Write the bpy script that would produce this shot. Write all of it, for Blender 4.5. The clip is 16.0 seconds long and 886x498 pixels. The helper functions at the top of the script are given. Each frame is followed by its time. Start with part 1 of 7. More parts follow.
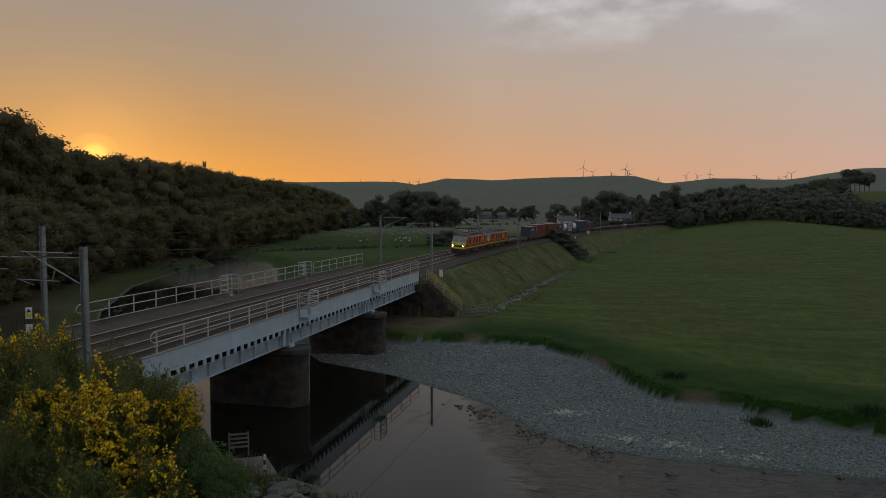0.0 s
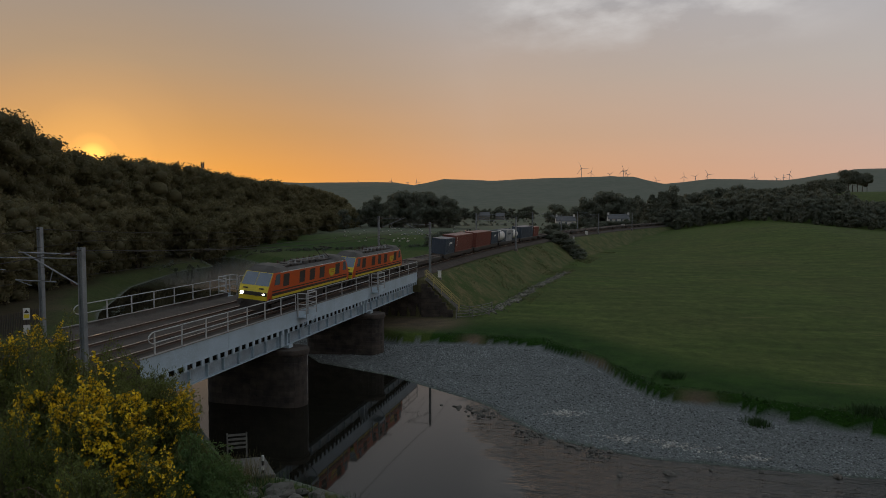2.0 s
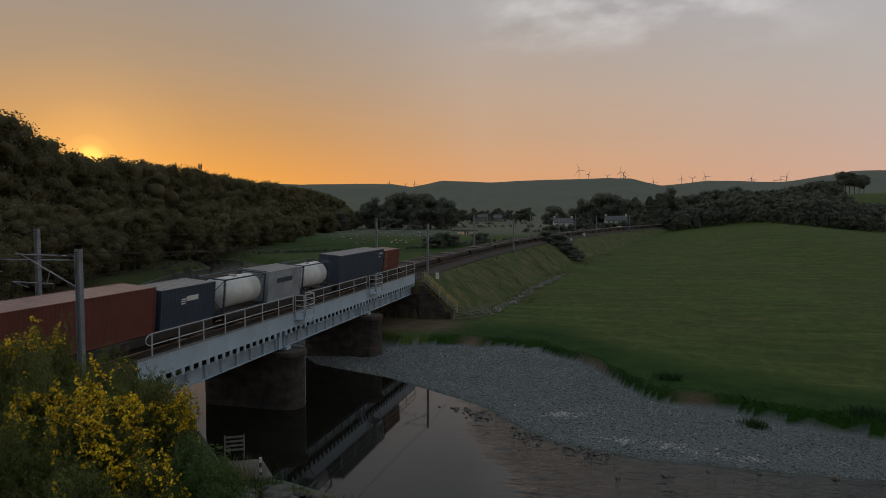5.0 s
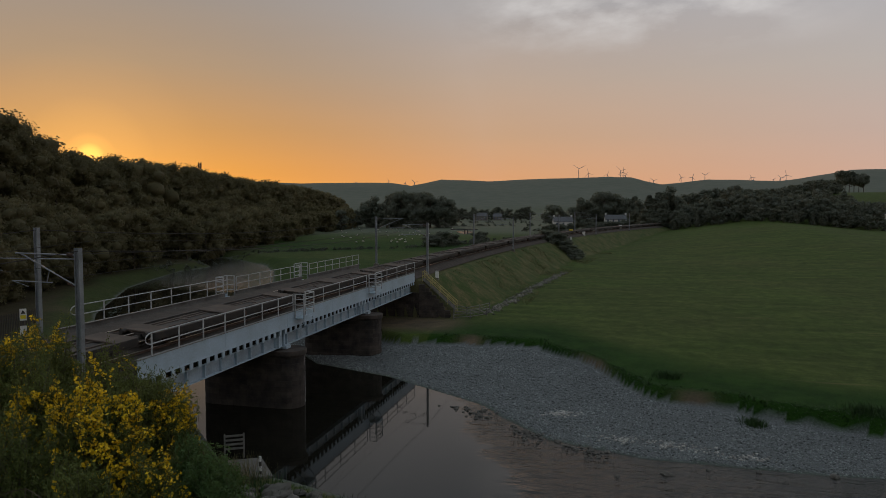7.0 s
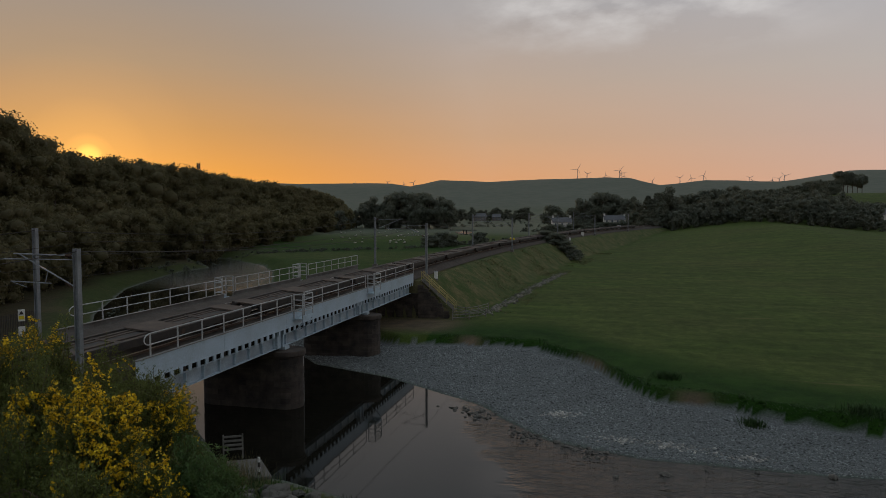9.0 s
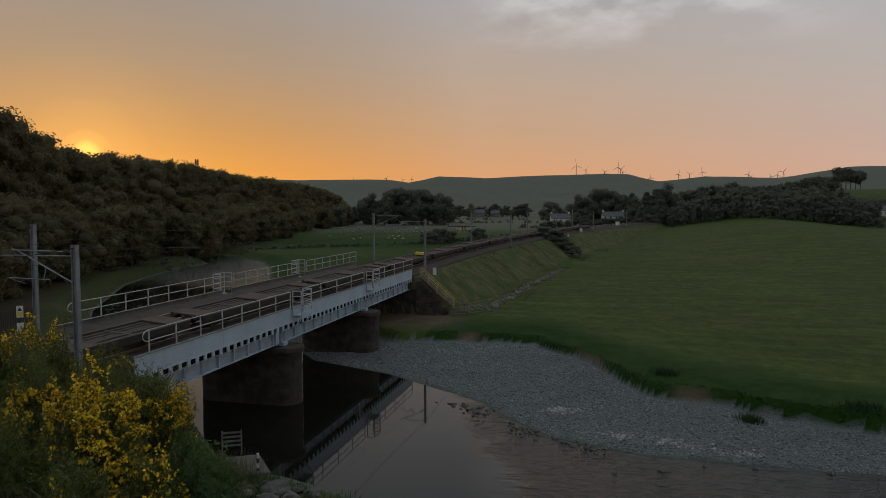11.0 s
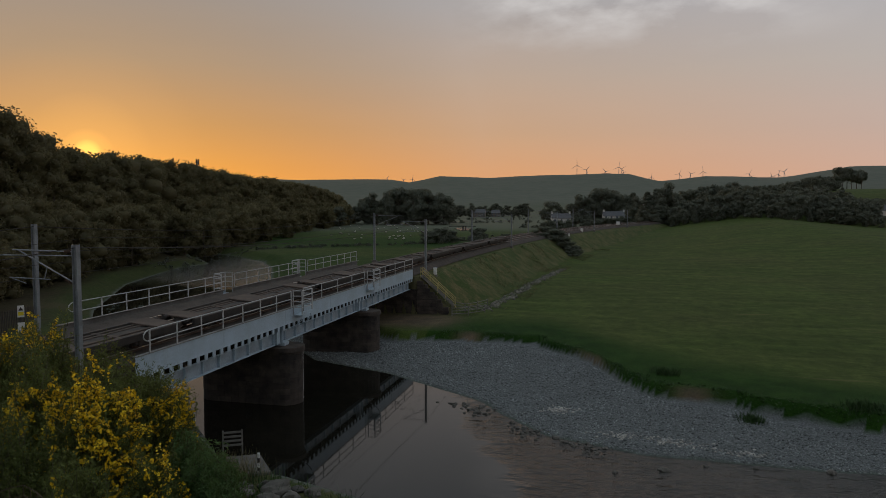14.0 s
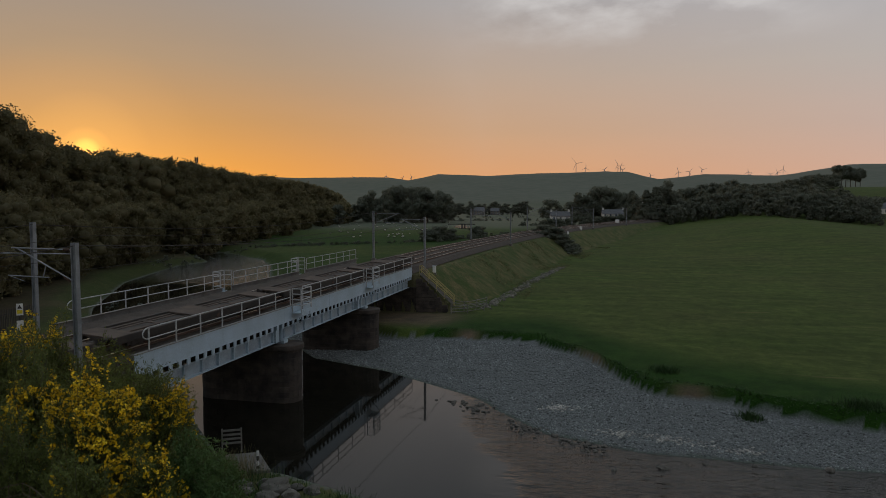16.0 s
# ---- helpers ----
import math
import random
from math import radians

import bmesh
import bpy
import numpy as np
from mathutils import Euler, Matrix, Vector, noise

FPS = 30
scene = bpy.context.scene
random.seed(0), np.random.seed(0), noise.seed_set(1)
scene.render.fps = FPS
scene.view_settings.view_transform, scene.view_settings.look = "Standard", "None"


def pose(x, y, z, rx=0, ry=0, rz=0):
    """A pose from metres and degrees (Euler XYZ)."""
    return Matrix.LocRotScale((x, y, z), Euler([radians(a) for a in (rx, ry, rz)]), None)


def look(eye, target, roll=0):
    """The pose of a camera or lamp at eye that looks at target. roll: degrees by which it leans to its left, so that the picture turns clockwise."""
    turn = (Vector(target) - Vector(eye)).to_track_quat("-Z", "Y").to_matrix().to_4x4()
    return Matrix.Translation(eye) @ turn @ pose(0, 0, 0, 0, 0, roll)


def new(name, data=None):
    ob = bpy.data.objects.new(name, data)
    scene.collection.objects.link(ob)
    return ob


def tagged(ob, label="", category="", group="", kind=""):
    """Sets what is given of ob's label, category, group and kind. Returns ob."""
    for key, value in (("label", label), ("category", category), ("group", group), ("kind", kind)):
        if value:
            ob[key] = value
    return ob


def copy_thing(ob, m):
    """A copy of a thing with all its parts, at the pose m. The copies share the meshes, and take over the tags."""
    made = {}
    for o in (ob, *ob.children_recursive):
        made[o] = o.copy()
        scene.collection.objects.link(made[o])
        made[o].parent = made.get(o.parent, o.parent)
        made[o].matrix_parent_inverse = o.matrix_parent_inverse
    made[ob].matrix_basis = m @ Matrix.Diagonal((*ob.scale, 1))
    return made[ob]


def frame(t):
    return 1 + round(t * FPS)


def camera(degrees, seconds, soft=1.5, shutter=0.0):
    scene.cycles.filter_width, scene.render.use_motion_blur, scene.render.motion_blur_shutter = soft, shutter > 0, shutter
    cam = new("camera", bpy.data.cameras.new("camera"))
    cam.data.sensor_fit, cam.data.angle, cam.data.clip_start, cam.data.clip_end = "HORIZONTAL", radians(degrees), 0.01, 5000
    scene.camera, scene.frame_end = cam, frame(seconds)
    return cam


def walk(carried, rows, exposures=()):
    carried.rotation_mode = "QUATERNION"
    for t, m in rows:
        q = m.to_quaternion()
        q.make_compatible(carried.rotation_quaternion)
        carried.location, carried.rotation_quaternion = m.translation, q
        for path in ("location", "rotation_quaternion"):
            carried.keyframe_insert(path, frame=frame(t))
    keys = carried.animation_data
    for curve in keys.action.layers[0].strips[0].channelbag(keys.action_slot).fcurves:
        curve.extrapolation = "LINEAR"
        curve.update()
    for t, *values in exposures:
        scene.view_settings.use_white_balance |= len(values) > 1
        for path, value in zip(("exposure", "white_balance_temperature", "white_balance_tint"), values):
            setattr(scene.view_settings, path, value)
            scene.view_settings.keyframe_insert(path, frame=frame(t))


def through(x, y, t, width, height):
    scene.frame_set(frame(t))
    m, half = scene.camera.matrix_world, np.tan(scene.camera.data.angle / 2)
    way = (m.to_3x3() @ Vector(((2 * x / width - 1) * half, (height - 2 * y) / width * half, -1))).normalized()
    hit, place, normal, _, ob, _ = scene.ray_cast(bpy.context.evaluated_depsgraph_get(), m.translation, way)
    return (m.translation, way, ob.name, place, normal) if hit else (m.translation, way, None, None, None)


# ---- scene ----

# ---------------------------------------------------------------- camera
EYE = (0.0, 0.0, 16.5)
TILT, TURN, STEP = 86.59, 14.22, 0.0468
DRIFT = [(0, 0, 0), (0.5, 0, 1), (1, -1, 1), (1.5, -2, 0.6), (2, -3, 1), (2.5, -3.3, 3), (3, -4.5, 5), (3.5, -6, 5),
         (4, -6.8, 4.5), (6.5, -7, 3), (7, -7.4, 2), (7.5, -7.5, 2), (8, -7.7, 3.5), (8.5, -8.6, 4), (9, -9.4, 3),
         (11.5, -12, -4), (12, -12, -4), (12.5, -11.7, -2.5), (13, -11.2, -2), (13.5, -11, -2.5), (14, -10.6, -4),
         (14.5, -10.5, -4), (15, -10.6, -5.5), (15.5, -11.2, -6), (16, -12.2, -7.5)]
cam = camera(65.24, 16.0, soft=0.8, shutter=0.15)
walk(cam, [(t, pose(*EYE, TILT + dy * STEP, 0, TURN + dx * STEP)) for t, dx, dy in DRIFT])

# ---------------------------------------------------------------- sky and sun
SUN_TURN, SUN_RISE = 40.75, 3.85     # degrees left of the bridge's line, and above the level


def srgb(r, g, b):
    def lin(c):
        c /= 255
        return c / 12.92 if c <= 0.04045 else ((c + 0.055) / 1.055) ** 2.4
    return (lin(r), lin(g), lin(b), 1)


class Nodes:
    """A short hand for node trees."""

    def __init__(self, tree):
        self.tree = tree
        tree.nodes.clear()

    def add(self, kind, ins=None, **props):
        n = self.tree.nodes.new(kind)
        for k, v in props.items():
            if k == "operation":
                n.operation = v
            elif k == "blend_type":
                n.blend_type = v
            elif k == "data_type":
                n.data_type = v
            elif k == "feature":
                n.feature = v
            elif k == "wave_type":
                n.wave_type = v
            elif k == "bands_direction":
                n.bands_direction = v
        for k, v in (ins or {}).items():
            s = n.inputs[k]
            if isinstance(v, bpy.types.NodeSocket):
                self.tree.links.new(v, s)
            else:
                s.default_value = v
        return n

    def ramp(self, fac, stops):
        n = self.tree.nodes.new("ShaderNodeValToRGB")
        el = n.color_ramp.elements
        while len(el) < len(stops):
            el.new(0.5)
        for e, (p, c) in zip(el, stops):
            e.position, e.color = p, c
        self.tree.links.new(fac, n.inputs[0])
        return n.outputs[0]

    def math(self, op, a, b=0.0, c=0.0):
        return self.add("ShaderNodeMath", {0: a, 1: b, 2: c}, operation=op).outputs[0]

    def mix(self, fac, a, b, blend="MIX"):
        n = self.tree.nodes.new("ShaderNodeMix")
        n.data_type, n.blend_type = "RGBA", blend
        for i, v in ((0, fac), (6, a), (7, b)):
            if isinstance(v, bpy.types.NodeSocket):
                self.tree.links.new(v, n.inputs[i])
            else:
                n.inputs[i].default_value = v
        return n.outputs[2]


def make_sky():
    world = bpy.data.worlds.new("sky")
    scene.world = world
    world.use_nodes = True
    n = Nodes(world.node_tree)
    tex = n.add("ShaderNodeTexCoord").outputs["Generated"]
    xyz = n.add("ShaderNodeSeparateXYZ", {0: tex}).outputs
    sx, sy = -math.sin(radians(SUN_TURN)), math.cos(radians(SUN_TURN))
    side = n.math("ADD", n.math("MULTIPLY", xyz[0], sx), n.math("MULTIPLY", xyz[1], sy))
    rise = n.math("MAXIMUM", xyz[2], 0.0)
    sunny = n.ramp(rise, [(0.0, srgb(230, 150, 64)), (0.055, srgb(212, 142, 68)), (0.11, srgb(188, 137, 84)),
                          (0.19, srgb(160, 135, 110)), (0.28, srgb(143, 132, 123)), (0.45, srgb(146, 150, 154)), (1.0, srgb(148, 161, 170))])
    middle = n.ramp(rise, [(0.0, srgb(223, 155, 109)), (0.045, srgb(211, 155, 114)), (0.1, srgb(196, 157, 126)),
                           (0.18, srgb(182, 160, 143)), (0.27, srgb(165, 160, 159)), (0.45, srgb(152, 158, 164)), (1.0, srgb(148, 161, 170))])
    away = n.ramp(rise, [(0.0, srgb(205, 163, 146)), (0.045, srgb(200, 167, 153)), (0.1, srgb(190, 169, 161)),
                         (0.18, srgb(181, 174, 170)), (0.27, srgb(173, 173, 178)), (0.45, srgb(158, 166, 174)), (1.0, srgb(148, 161, 170))])
    low = n.mix(n.ramp(side, [(0.86, (0, 0, 0, 1)), (0.985, (1, 1, 1, 1))]), middle, sunny)
    col = n.mix(n.ramp(side, [(0.45, (0, 0, 0, 1)), (0.84, (1, 1, 1, 1))]), away, low)
    # thin streaks and a few brighter rents in the cloud
    flat = n.add("ShaderNodeMapping", {0: tex, 3: (2.4, 2.4, 11.0)}).outputs[0]
    streak = n.add("ShaderNodeTexNoise", {"Vector": flat, "Scale": 1.6, "Detail": 7.0, "Roughness": 0.6}).outputs[0]
    col = n.mix(n.ramp(streak, [(0.3, (0.0, 0, 0, 1)), (0.75, (0.35, 0.35, 0.35, 1))]), col, srgb(205, 196, 190), "SOFT_LIGHT")
    rent = n.add("ShaderNodeTexNoise", {"Vector": n.add("ShaderNodeMapping", {0: tex, 3: (5.0, 5.0, 13.0), 1: (0.0, 0.31, 0.0)}).outputs[0],
                                        "Scale": 1.5, "Detail": 6.0, "Roughness": 0.55}).outputs[0]
    high = n.ramp(rise, [(0.2, (0, 0, 0, 1)), (0.262, (1, 1, 1, 1))])
    brk = Vector((0.035, 0.96, 0.268)).normalized()
    window = n.add("ShaderNodeVectorMath", {0: tex, 1: brk}, operation="DOT_PRODUCT").outputs["Value"]
    where = n.ramp(window, [(0.965, (0, 0, 0, 1)), (0.996, (1, 1, 1, 1))])
    rents = n.math("MULTIPLY", n.math("MULTIPLY", n.ramp(rent, [(0.44, (0, 0, 0, 1)), (0.66, (0.8, 0.8, 0.8, 1))]), high), where)
    col = n.mix(rents, col, srgb(214, 210, 208))
    # the glow round the sun behind the wood
    sd = Vector((sx * math.cos(radians(SUN_RISE)), sy * math.cos(radians(SUN_RISE)), math.sin(radians(SUN_RISE))))
    near = n.add("ShaderNodeVectorMath", {0: tex, 1: sd}, operation="DOT_PRODUCT").outputs["Value"]
    halo = n.math("MULTIPLY_ADD", near, 100.0, -99.0)
    col = n.mix(n.ramp(halo, [(0.0, (0, 0, 0, 1)), (0.7, (0.03, 0.03, 0.03, 1)), (0.95, (0.12, 0.12, 0.12, 1)), (0.985, (0.3, 0.3, 0.3, 1)), (0.997, (1, 1, 1, 1))]), col, (1.5, 0.72, 0.14, 1))
    air = n.add("ShaderNodeTexSky")
    air.sky_type, air.sun_disc = "NISHITA", False
    air.sun_elevation, air.sun_rotation = radians(SUN_RISE), radians(-SUN_TURN)
    col = n.mix(0.006, col, air.outputs[0])
    bg = n.add("ShaderNodeBackground", {0: col, 1: SKY})
    n.tree.links.new(bg.outputs[0], n.add("ShaderNodeOutputWorld").inputs[0])


SKY = 1.0
make_sky()
lamp = bpy.data.lights.new("sun", "SUN")
lamp.energy, lamp.angle, lamp.color = 0.5, radians(10), (1.0, 0.62, 0.32)
sun = new("sun", lamp)
sun.matrix_world = look((0, 0, 0), (math.sin(radians(SUN_TURN)), -math.cos(radians(SUN_TURN)), -math.tan(radians(SUN_RISE))))
scene.view_settings.exposure = 0.0

# ---------------------------------------------------------------- materials


def material(name, base, rough=0.8, metal=0.0, dark=None, scale=1.0, fine=18.0, bump=0.15, spread=0.35, spec=0.5, grain_bump=0.0, objvar=0.0, island=0.0, emit=None, trans=0.0):
    """A surface with coarse stains and a fine grain. dark: the stains' colour."""
    m = bpy.data.materials.new(name)
    m.use_nodes = True
    n = Nodes(m.node_tree)
    pos = n.add("ShaderNodeTexCoord").outputs["Object"]
    big = n.add("ShaderNodeTexNoise", {"Vector": pos, "Scale": scale, "Detail": 5.0, "Roughness": 0.6}).outputs[0]
    small = n.add("ShaderNodeTexNoise", {"Vector": pos, "Scale": fine, "Detail": 3.0, "Roughness": 0.7}).outputs[0]
    dark = dark or tuple(c * (1 - spread) for c in base)
    col = n.mix(n.ramp(big, [(0.35, (0, 0, 0, 1)), (0.68, (1, 1, 1, 1))]), (*base, 1), (*dark, 1))
    col = n.mix(0.55, col, n.ramp(small, [(0.25, (0.6, 0.6, 0.6, 1)), (0.75, (1.35, 1.35, 1.35, 1))]), "MULTIPLY")
    if objvar:
        rnd = n.add("ShaderNodeObjectInfo").outputs["Random"]
        col = n.mix(1.0, col, n.ramp(rnd, [(0, (1 - objvar,) * 3 + (1,)), (1, (1 + objvar,) * 3 + (1,))]), "MULTIPLY")
    if island:
        rnd = n.add("ShaderNodeNewGeometry").outputs["Random Per Island"]
        col = n.mix(1.0, col, n.ramp(rnd, [(0, (1 - island,) * 3 + (1,)), (1, (1 + island,) * 3 + (1,))]), "MULTIPLY")
    rgh = n.math("MULTIPLY_ADD", small, 0.25, rough - 0.12)
    ins = {"Base Color": col, "Roughness": rgh, "Metallic": metal, "Specular IOR Level": spec}
    if emit:
        ins["Emission Color"], ins["Emission Strength"] = (*emit[:3], 1), emit[3]
    if trans:
        ins["Transmission Weight"] = trans
    p = n.add("ShaderNodeBsdfPrincipled", ins)
    if bump:
        h = n.math("MULTIPLY_ADD", small, 0.3, big)
        b = n.add("ShaderNodeBump", {"Strength": bump, "Distance": 0.05, "Height": h})
        n.tree.links.new(b.outputs[0], p.inputs["Normal"])
    n.tree.links.new(p.outputs[0], n.add("ShaderNodeOutputMaterial").inputs[0])
    return m


def leaf_material(name, base, dark, scale, through):
    """Leaves: matt, varied leaf by leaf, letting some light through."""
    m = bpy.data.materials.new(name)
    m.use_nodes = True
    n = Nodes(m.node_tree)
    pos = n.add("ShaderNodeTexCoord").outputs["Object"]
    big = n.add("ShaderNodeTexNoise", {"Vector": pos, "Scale": scale, "Detail": 4.0}).outputs[0]
    col = n.mix(n.ramp(big, [(0.35, (0, 0, 0, 1)), (0.65, (1, 1, 1, 1))]), (*base, 1), (*dark, 1))
    rnd = n.add("ShaderNodeNewGeometry").outputs["Random Per Island"]
    col = n.mix(1.0, col, n.ramp(rnd, [(0, (0.78, 0.78, 0.78, 1)), (1, (1.22, 1.22, 1.22, 1))]), "MULTIPLY")
    p = n.add("ShaderNodeBsdfPrincipled", {"Base Color": col, "Roughness": 0.65, "Specular IOR Level": 0.25})
    t = n.add("ShaderNodeBsdfTranslucent", {0: n.mix(0.5, col, (0.16, 0.13, 0.05, 1))})
    mx = n.add("ShaderNodeMixShader", {0: through, 1: p.outputs[0], 2: t.outputs[0]})
    n.tree.links.new(mx.outputs[0], n.add("ShaderNodeOutputMaterial").inputs[0])
    return m


def ground_material():
    m = bpy.data.materials.new("ground")
    m.use_nodes = True
    n = Nodes(m.node_tree)
    pos = n.add("ShaderNodeTexCoord").outputs["Object"]
    kind = n.add("ShaderNodeVertexColor")
    kind.layer_name = "kind"
    rgb = n.add("ShaderNodeSeparateColor", {0: kind.outputs[0]}).outputs
    big = n.add("ShaderNodeTexNoise", {"Vector": pos, "Scale": 0.03, "Detail": 6.0, "Roughness": 0.6}).outputs[0]
    mid = n.add("ShaderNodeTexNoise", {"Vector": pos, "Scale": 0.35, "Detail": 5.0, "Roughness": 0.65}).outputs[0]
    fine = n.add("ShaderNodeTexNoise", {"Vector": pos, "Scale": 6.0, "Detail": 4.0, "Roughness": 0.7}).outputs[0]
    # mown swathes across the meadow
    rows = n.add("ShaderNodeTexNoise", {"Vector": n.add("ShaderNodeMapping", {0: pos, 2: (0, 0, radians(-8)), 3: (0.02, 0.22, 0.1)}).outputs[0],
                                        "Scale": 1.0, "Detail": 4.0, "Roughness": 0.6}).outputs[0]
    lines = n.add("ShaderNodeTexNoise", {"Vector": n.add("ShaderNodeMapping", {0: pos, 2: (0, 0, radians(-11)), 3: (0.05, 0.7, 0.1)}).outputs[0],
                                         "Scale": 1.0, "Detail": 5.0, "Roughness": 0.7}).outputs[0]
    rows = n.math("ADD", n.math("MULTIPLY", rows, 0.55), n.math("MULTIPLY", lines, 0.45))
    grass = n.mix(n.ramp(rows, [(0.38, (0, 0, 0, 1)), (0.68, (1, 1, 1, 1))]), (0.056, 0.090, 0.019, 1), (0.074, 0.104, 0.026, 1))
    grass = n.mix(n.ramp(big, [(0.4, (0, 0, 0, 1)), (0.7, (1, 1, 1, 1))]), grass, (0.074, 0.090, 0.028, 1))
    grass = n.mix(n.ramp(mid, [(0.66, (0, 0, 0, 1)), (0.8, (0.45, 0.45, 0.45, 1))]), grass, (0.12, 0.12, 0.05, 1))
    tuft = n.add("ShaderNodeTexNoise", {"Vector": pos, "Scale": 1.4, "Detail": 5.0, "Roughness": 0.7}).outputs[0]
    rough_g = n.mix(n.ramp(mid, [(0.4, (0, 0, 0, 1)), (0.62, (1, 1, 1, 1))]), (0.05, 0.075, 0.022, 1), (0.135, 0.115, 0.055, 1))
    rough_g = n.mix(n.ramp(tuft, [(0.4, (0.6, 0.6, 0.6, 1)), (0.55, (0, 0, 0, 1))]), rough_g, (0.055, 0.078, 0.026, 1))
    rough_g = n.mix(n.ramp(tuft, [(0.62, (0, 0, 0, 1)), (0.72, (0.6, 0.6, 0.6, 1))]), rough_g, (0.19, 0.165, 0.09, 1))
    earth = n.mix(n.ramp(mid, [(0.35, (0, 0, 0, 1)), (0.65, (1, 1, 1, 1))]), (0.17, 0.12, 0.08, 1), (0.09, 0.07, 0.05, 1))
    cell = n.add("ShaderNodeTexVoronoi", {"Vector": pos, "Scale": 10.0})
    pebble = n.mix(n.ramp(cell.outputs["Distance"], [(0.0, (0, 0, 0, 1)), (0.6, (1, 1, 1, 1))]), (0.27, 0.285, 0.285, 1), (0.10, 0.105, 0.106, 1))
    pebble = n.mix(n.ramp(mid, [(0.3, (0, 0, 0, 1)), (0.8, (0.6, 0.6, 0.6, 1))]), pebble, (0.16, 0.165, 0.165, 1))
    # moor grass of the far hills, paled and greyed to stand for haze
    hazed_moor = n.mix(n.ramp(big, [(0.38, (0, 0, 0, 1)), (0.62, (1, 1, 1, 1))]), (0.112, 0.126, 0.098, 1), (0.134, 0.142, 0.113, 1))
    lush = n.mix(n.ramp(mid, [(0.35, (0, 0, 0, 1)), (0.7, (1, 1, 1, 1))]), (0.011, 0.036, 0.004, 1), (0.024, 0.062, 0.008, 1))
    zone = n.add("ShaderNodeVertexColor")
    zone.layer_name = "zone"
    far = n.add("ShaderNodeSeparateColor", {0: zone.outputs[0]}).outputs
    spot = n.add("ShaderNodeTexNoise", {"Vector": n.add("ShaderNodeMapping", {0: pos, 3: (0.1, 0.3, 0.2)}).outputs[0], "Scale": 1.0, "Detail": 8.0, "Roughness": 0.75}).outputs[0]
    grass = n.mix(1.0, grass, n.ramp(spot, [(0.34, (0.62, 0.63, 0.6, 1)), (0.64, (1.1, 1.08, 1.05, 1))]), "MULTIPLY")
    clump = n.add("ShaderNodeTexNoise", {"Vector": n.add("ShaderNodeMapping", {0: pos, 3: (0.7, 0.45, 0.7)}).outputs[0], "Scale": 1.0, "Detail": 8.0, "Roughness": 0.8}).outputs[0]
    grass = n.mix(1.0, grass, n.ramp(clump, [(0.36, (0.66, 0.7, 0.66, 1)), (0.64, (1.3, 1.24, 1.22, 1))]), "MULTIPLY")
    dry = n.add("ShaderNodeTexNoise", {"Vector": n.add("ShaderNodeMapping", {0: pos, 2: (0, 0, radians(-10)), 3: (0.1, 0.5, 0.3)}).outputs[0], "Scale": 1.0, "Detail": 4.0}).outputs[0]
    grass = n.mix(n.ramp(dry, [(0.66, (0, 0, 0, 1)), (0.76, (0.55, 0.55, 0.55, 1))]), grass, (0.15, 0.13, 0.055, 1))
    grass = n.mix(far[0], grass, hazed_moor)
    grass = n.mix(far[1], grass, lush)
    col = n.mix(rgb[0], grass, rough_g)
    col = n.mix(rgb[2], col, earth)
    litter = n.mix(n.ramp(tuft, [(0.4, (0, 0, 0, 1)), (0.65, (1, 1, 1, 1))]), (0.040, 0.030, 0.018, 1), (0.075, 0.055, 0.033, 1))
    col = n.mix(far[2], col, litter)
    col = n.mix(rgb[1], col, pebble)
    near_by = n.math("MULTIPLY_ADD", far[0], -1.0, 1.0)
    col = n.mix(n.math("MULTIPLY", near_by, 0.7), col, n.ramp(fine, [(0.25, (0.55, 0.55, 0.55, 1)), (0.75, (1.4, 1.4, 1.4, 1))]), "MULTIPLY")
    p = n.add("ShaderNodeBsdfPrincipled", {"Base Color": col, "Roughness": 0.92, "Specular IOR Level": 0.1})
    h = n.math("ADD", n.math("MULTIPLY", mid, 0.6), n.math("MULTIPLY", fine, 0.25))
    b = n.add("ShaderNodeBump", {"Strength": n.math("MULTIPLY", near_by, 0.5), "Distance": 0.25, "Height": h})
    n.tree.links.new(b.outputs[0], p.inputs["Normal"])
    n.tree.links.new(p.outputs[0], n.add("ShaderNodeOutputMaterial").inputs[0])
    return m


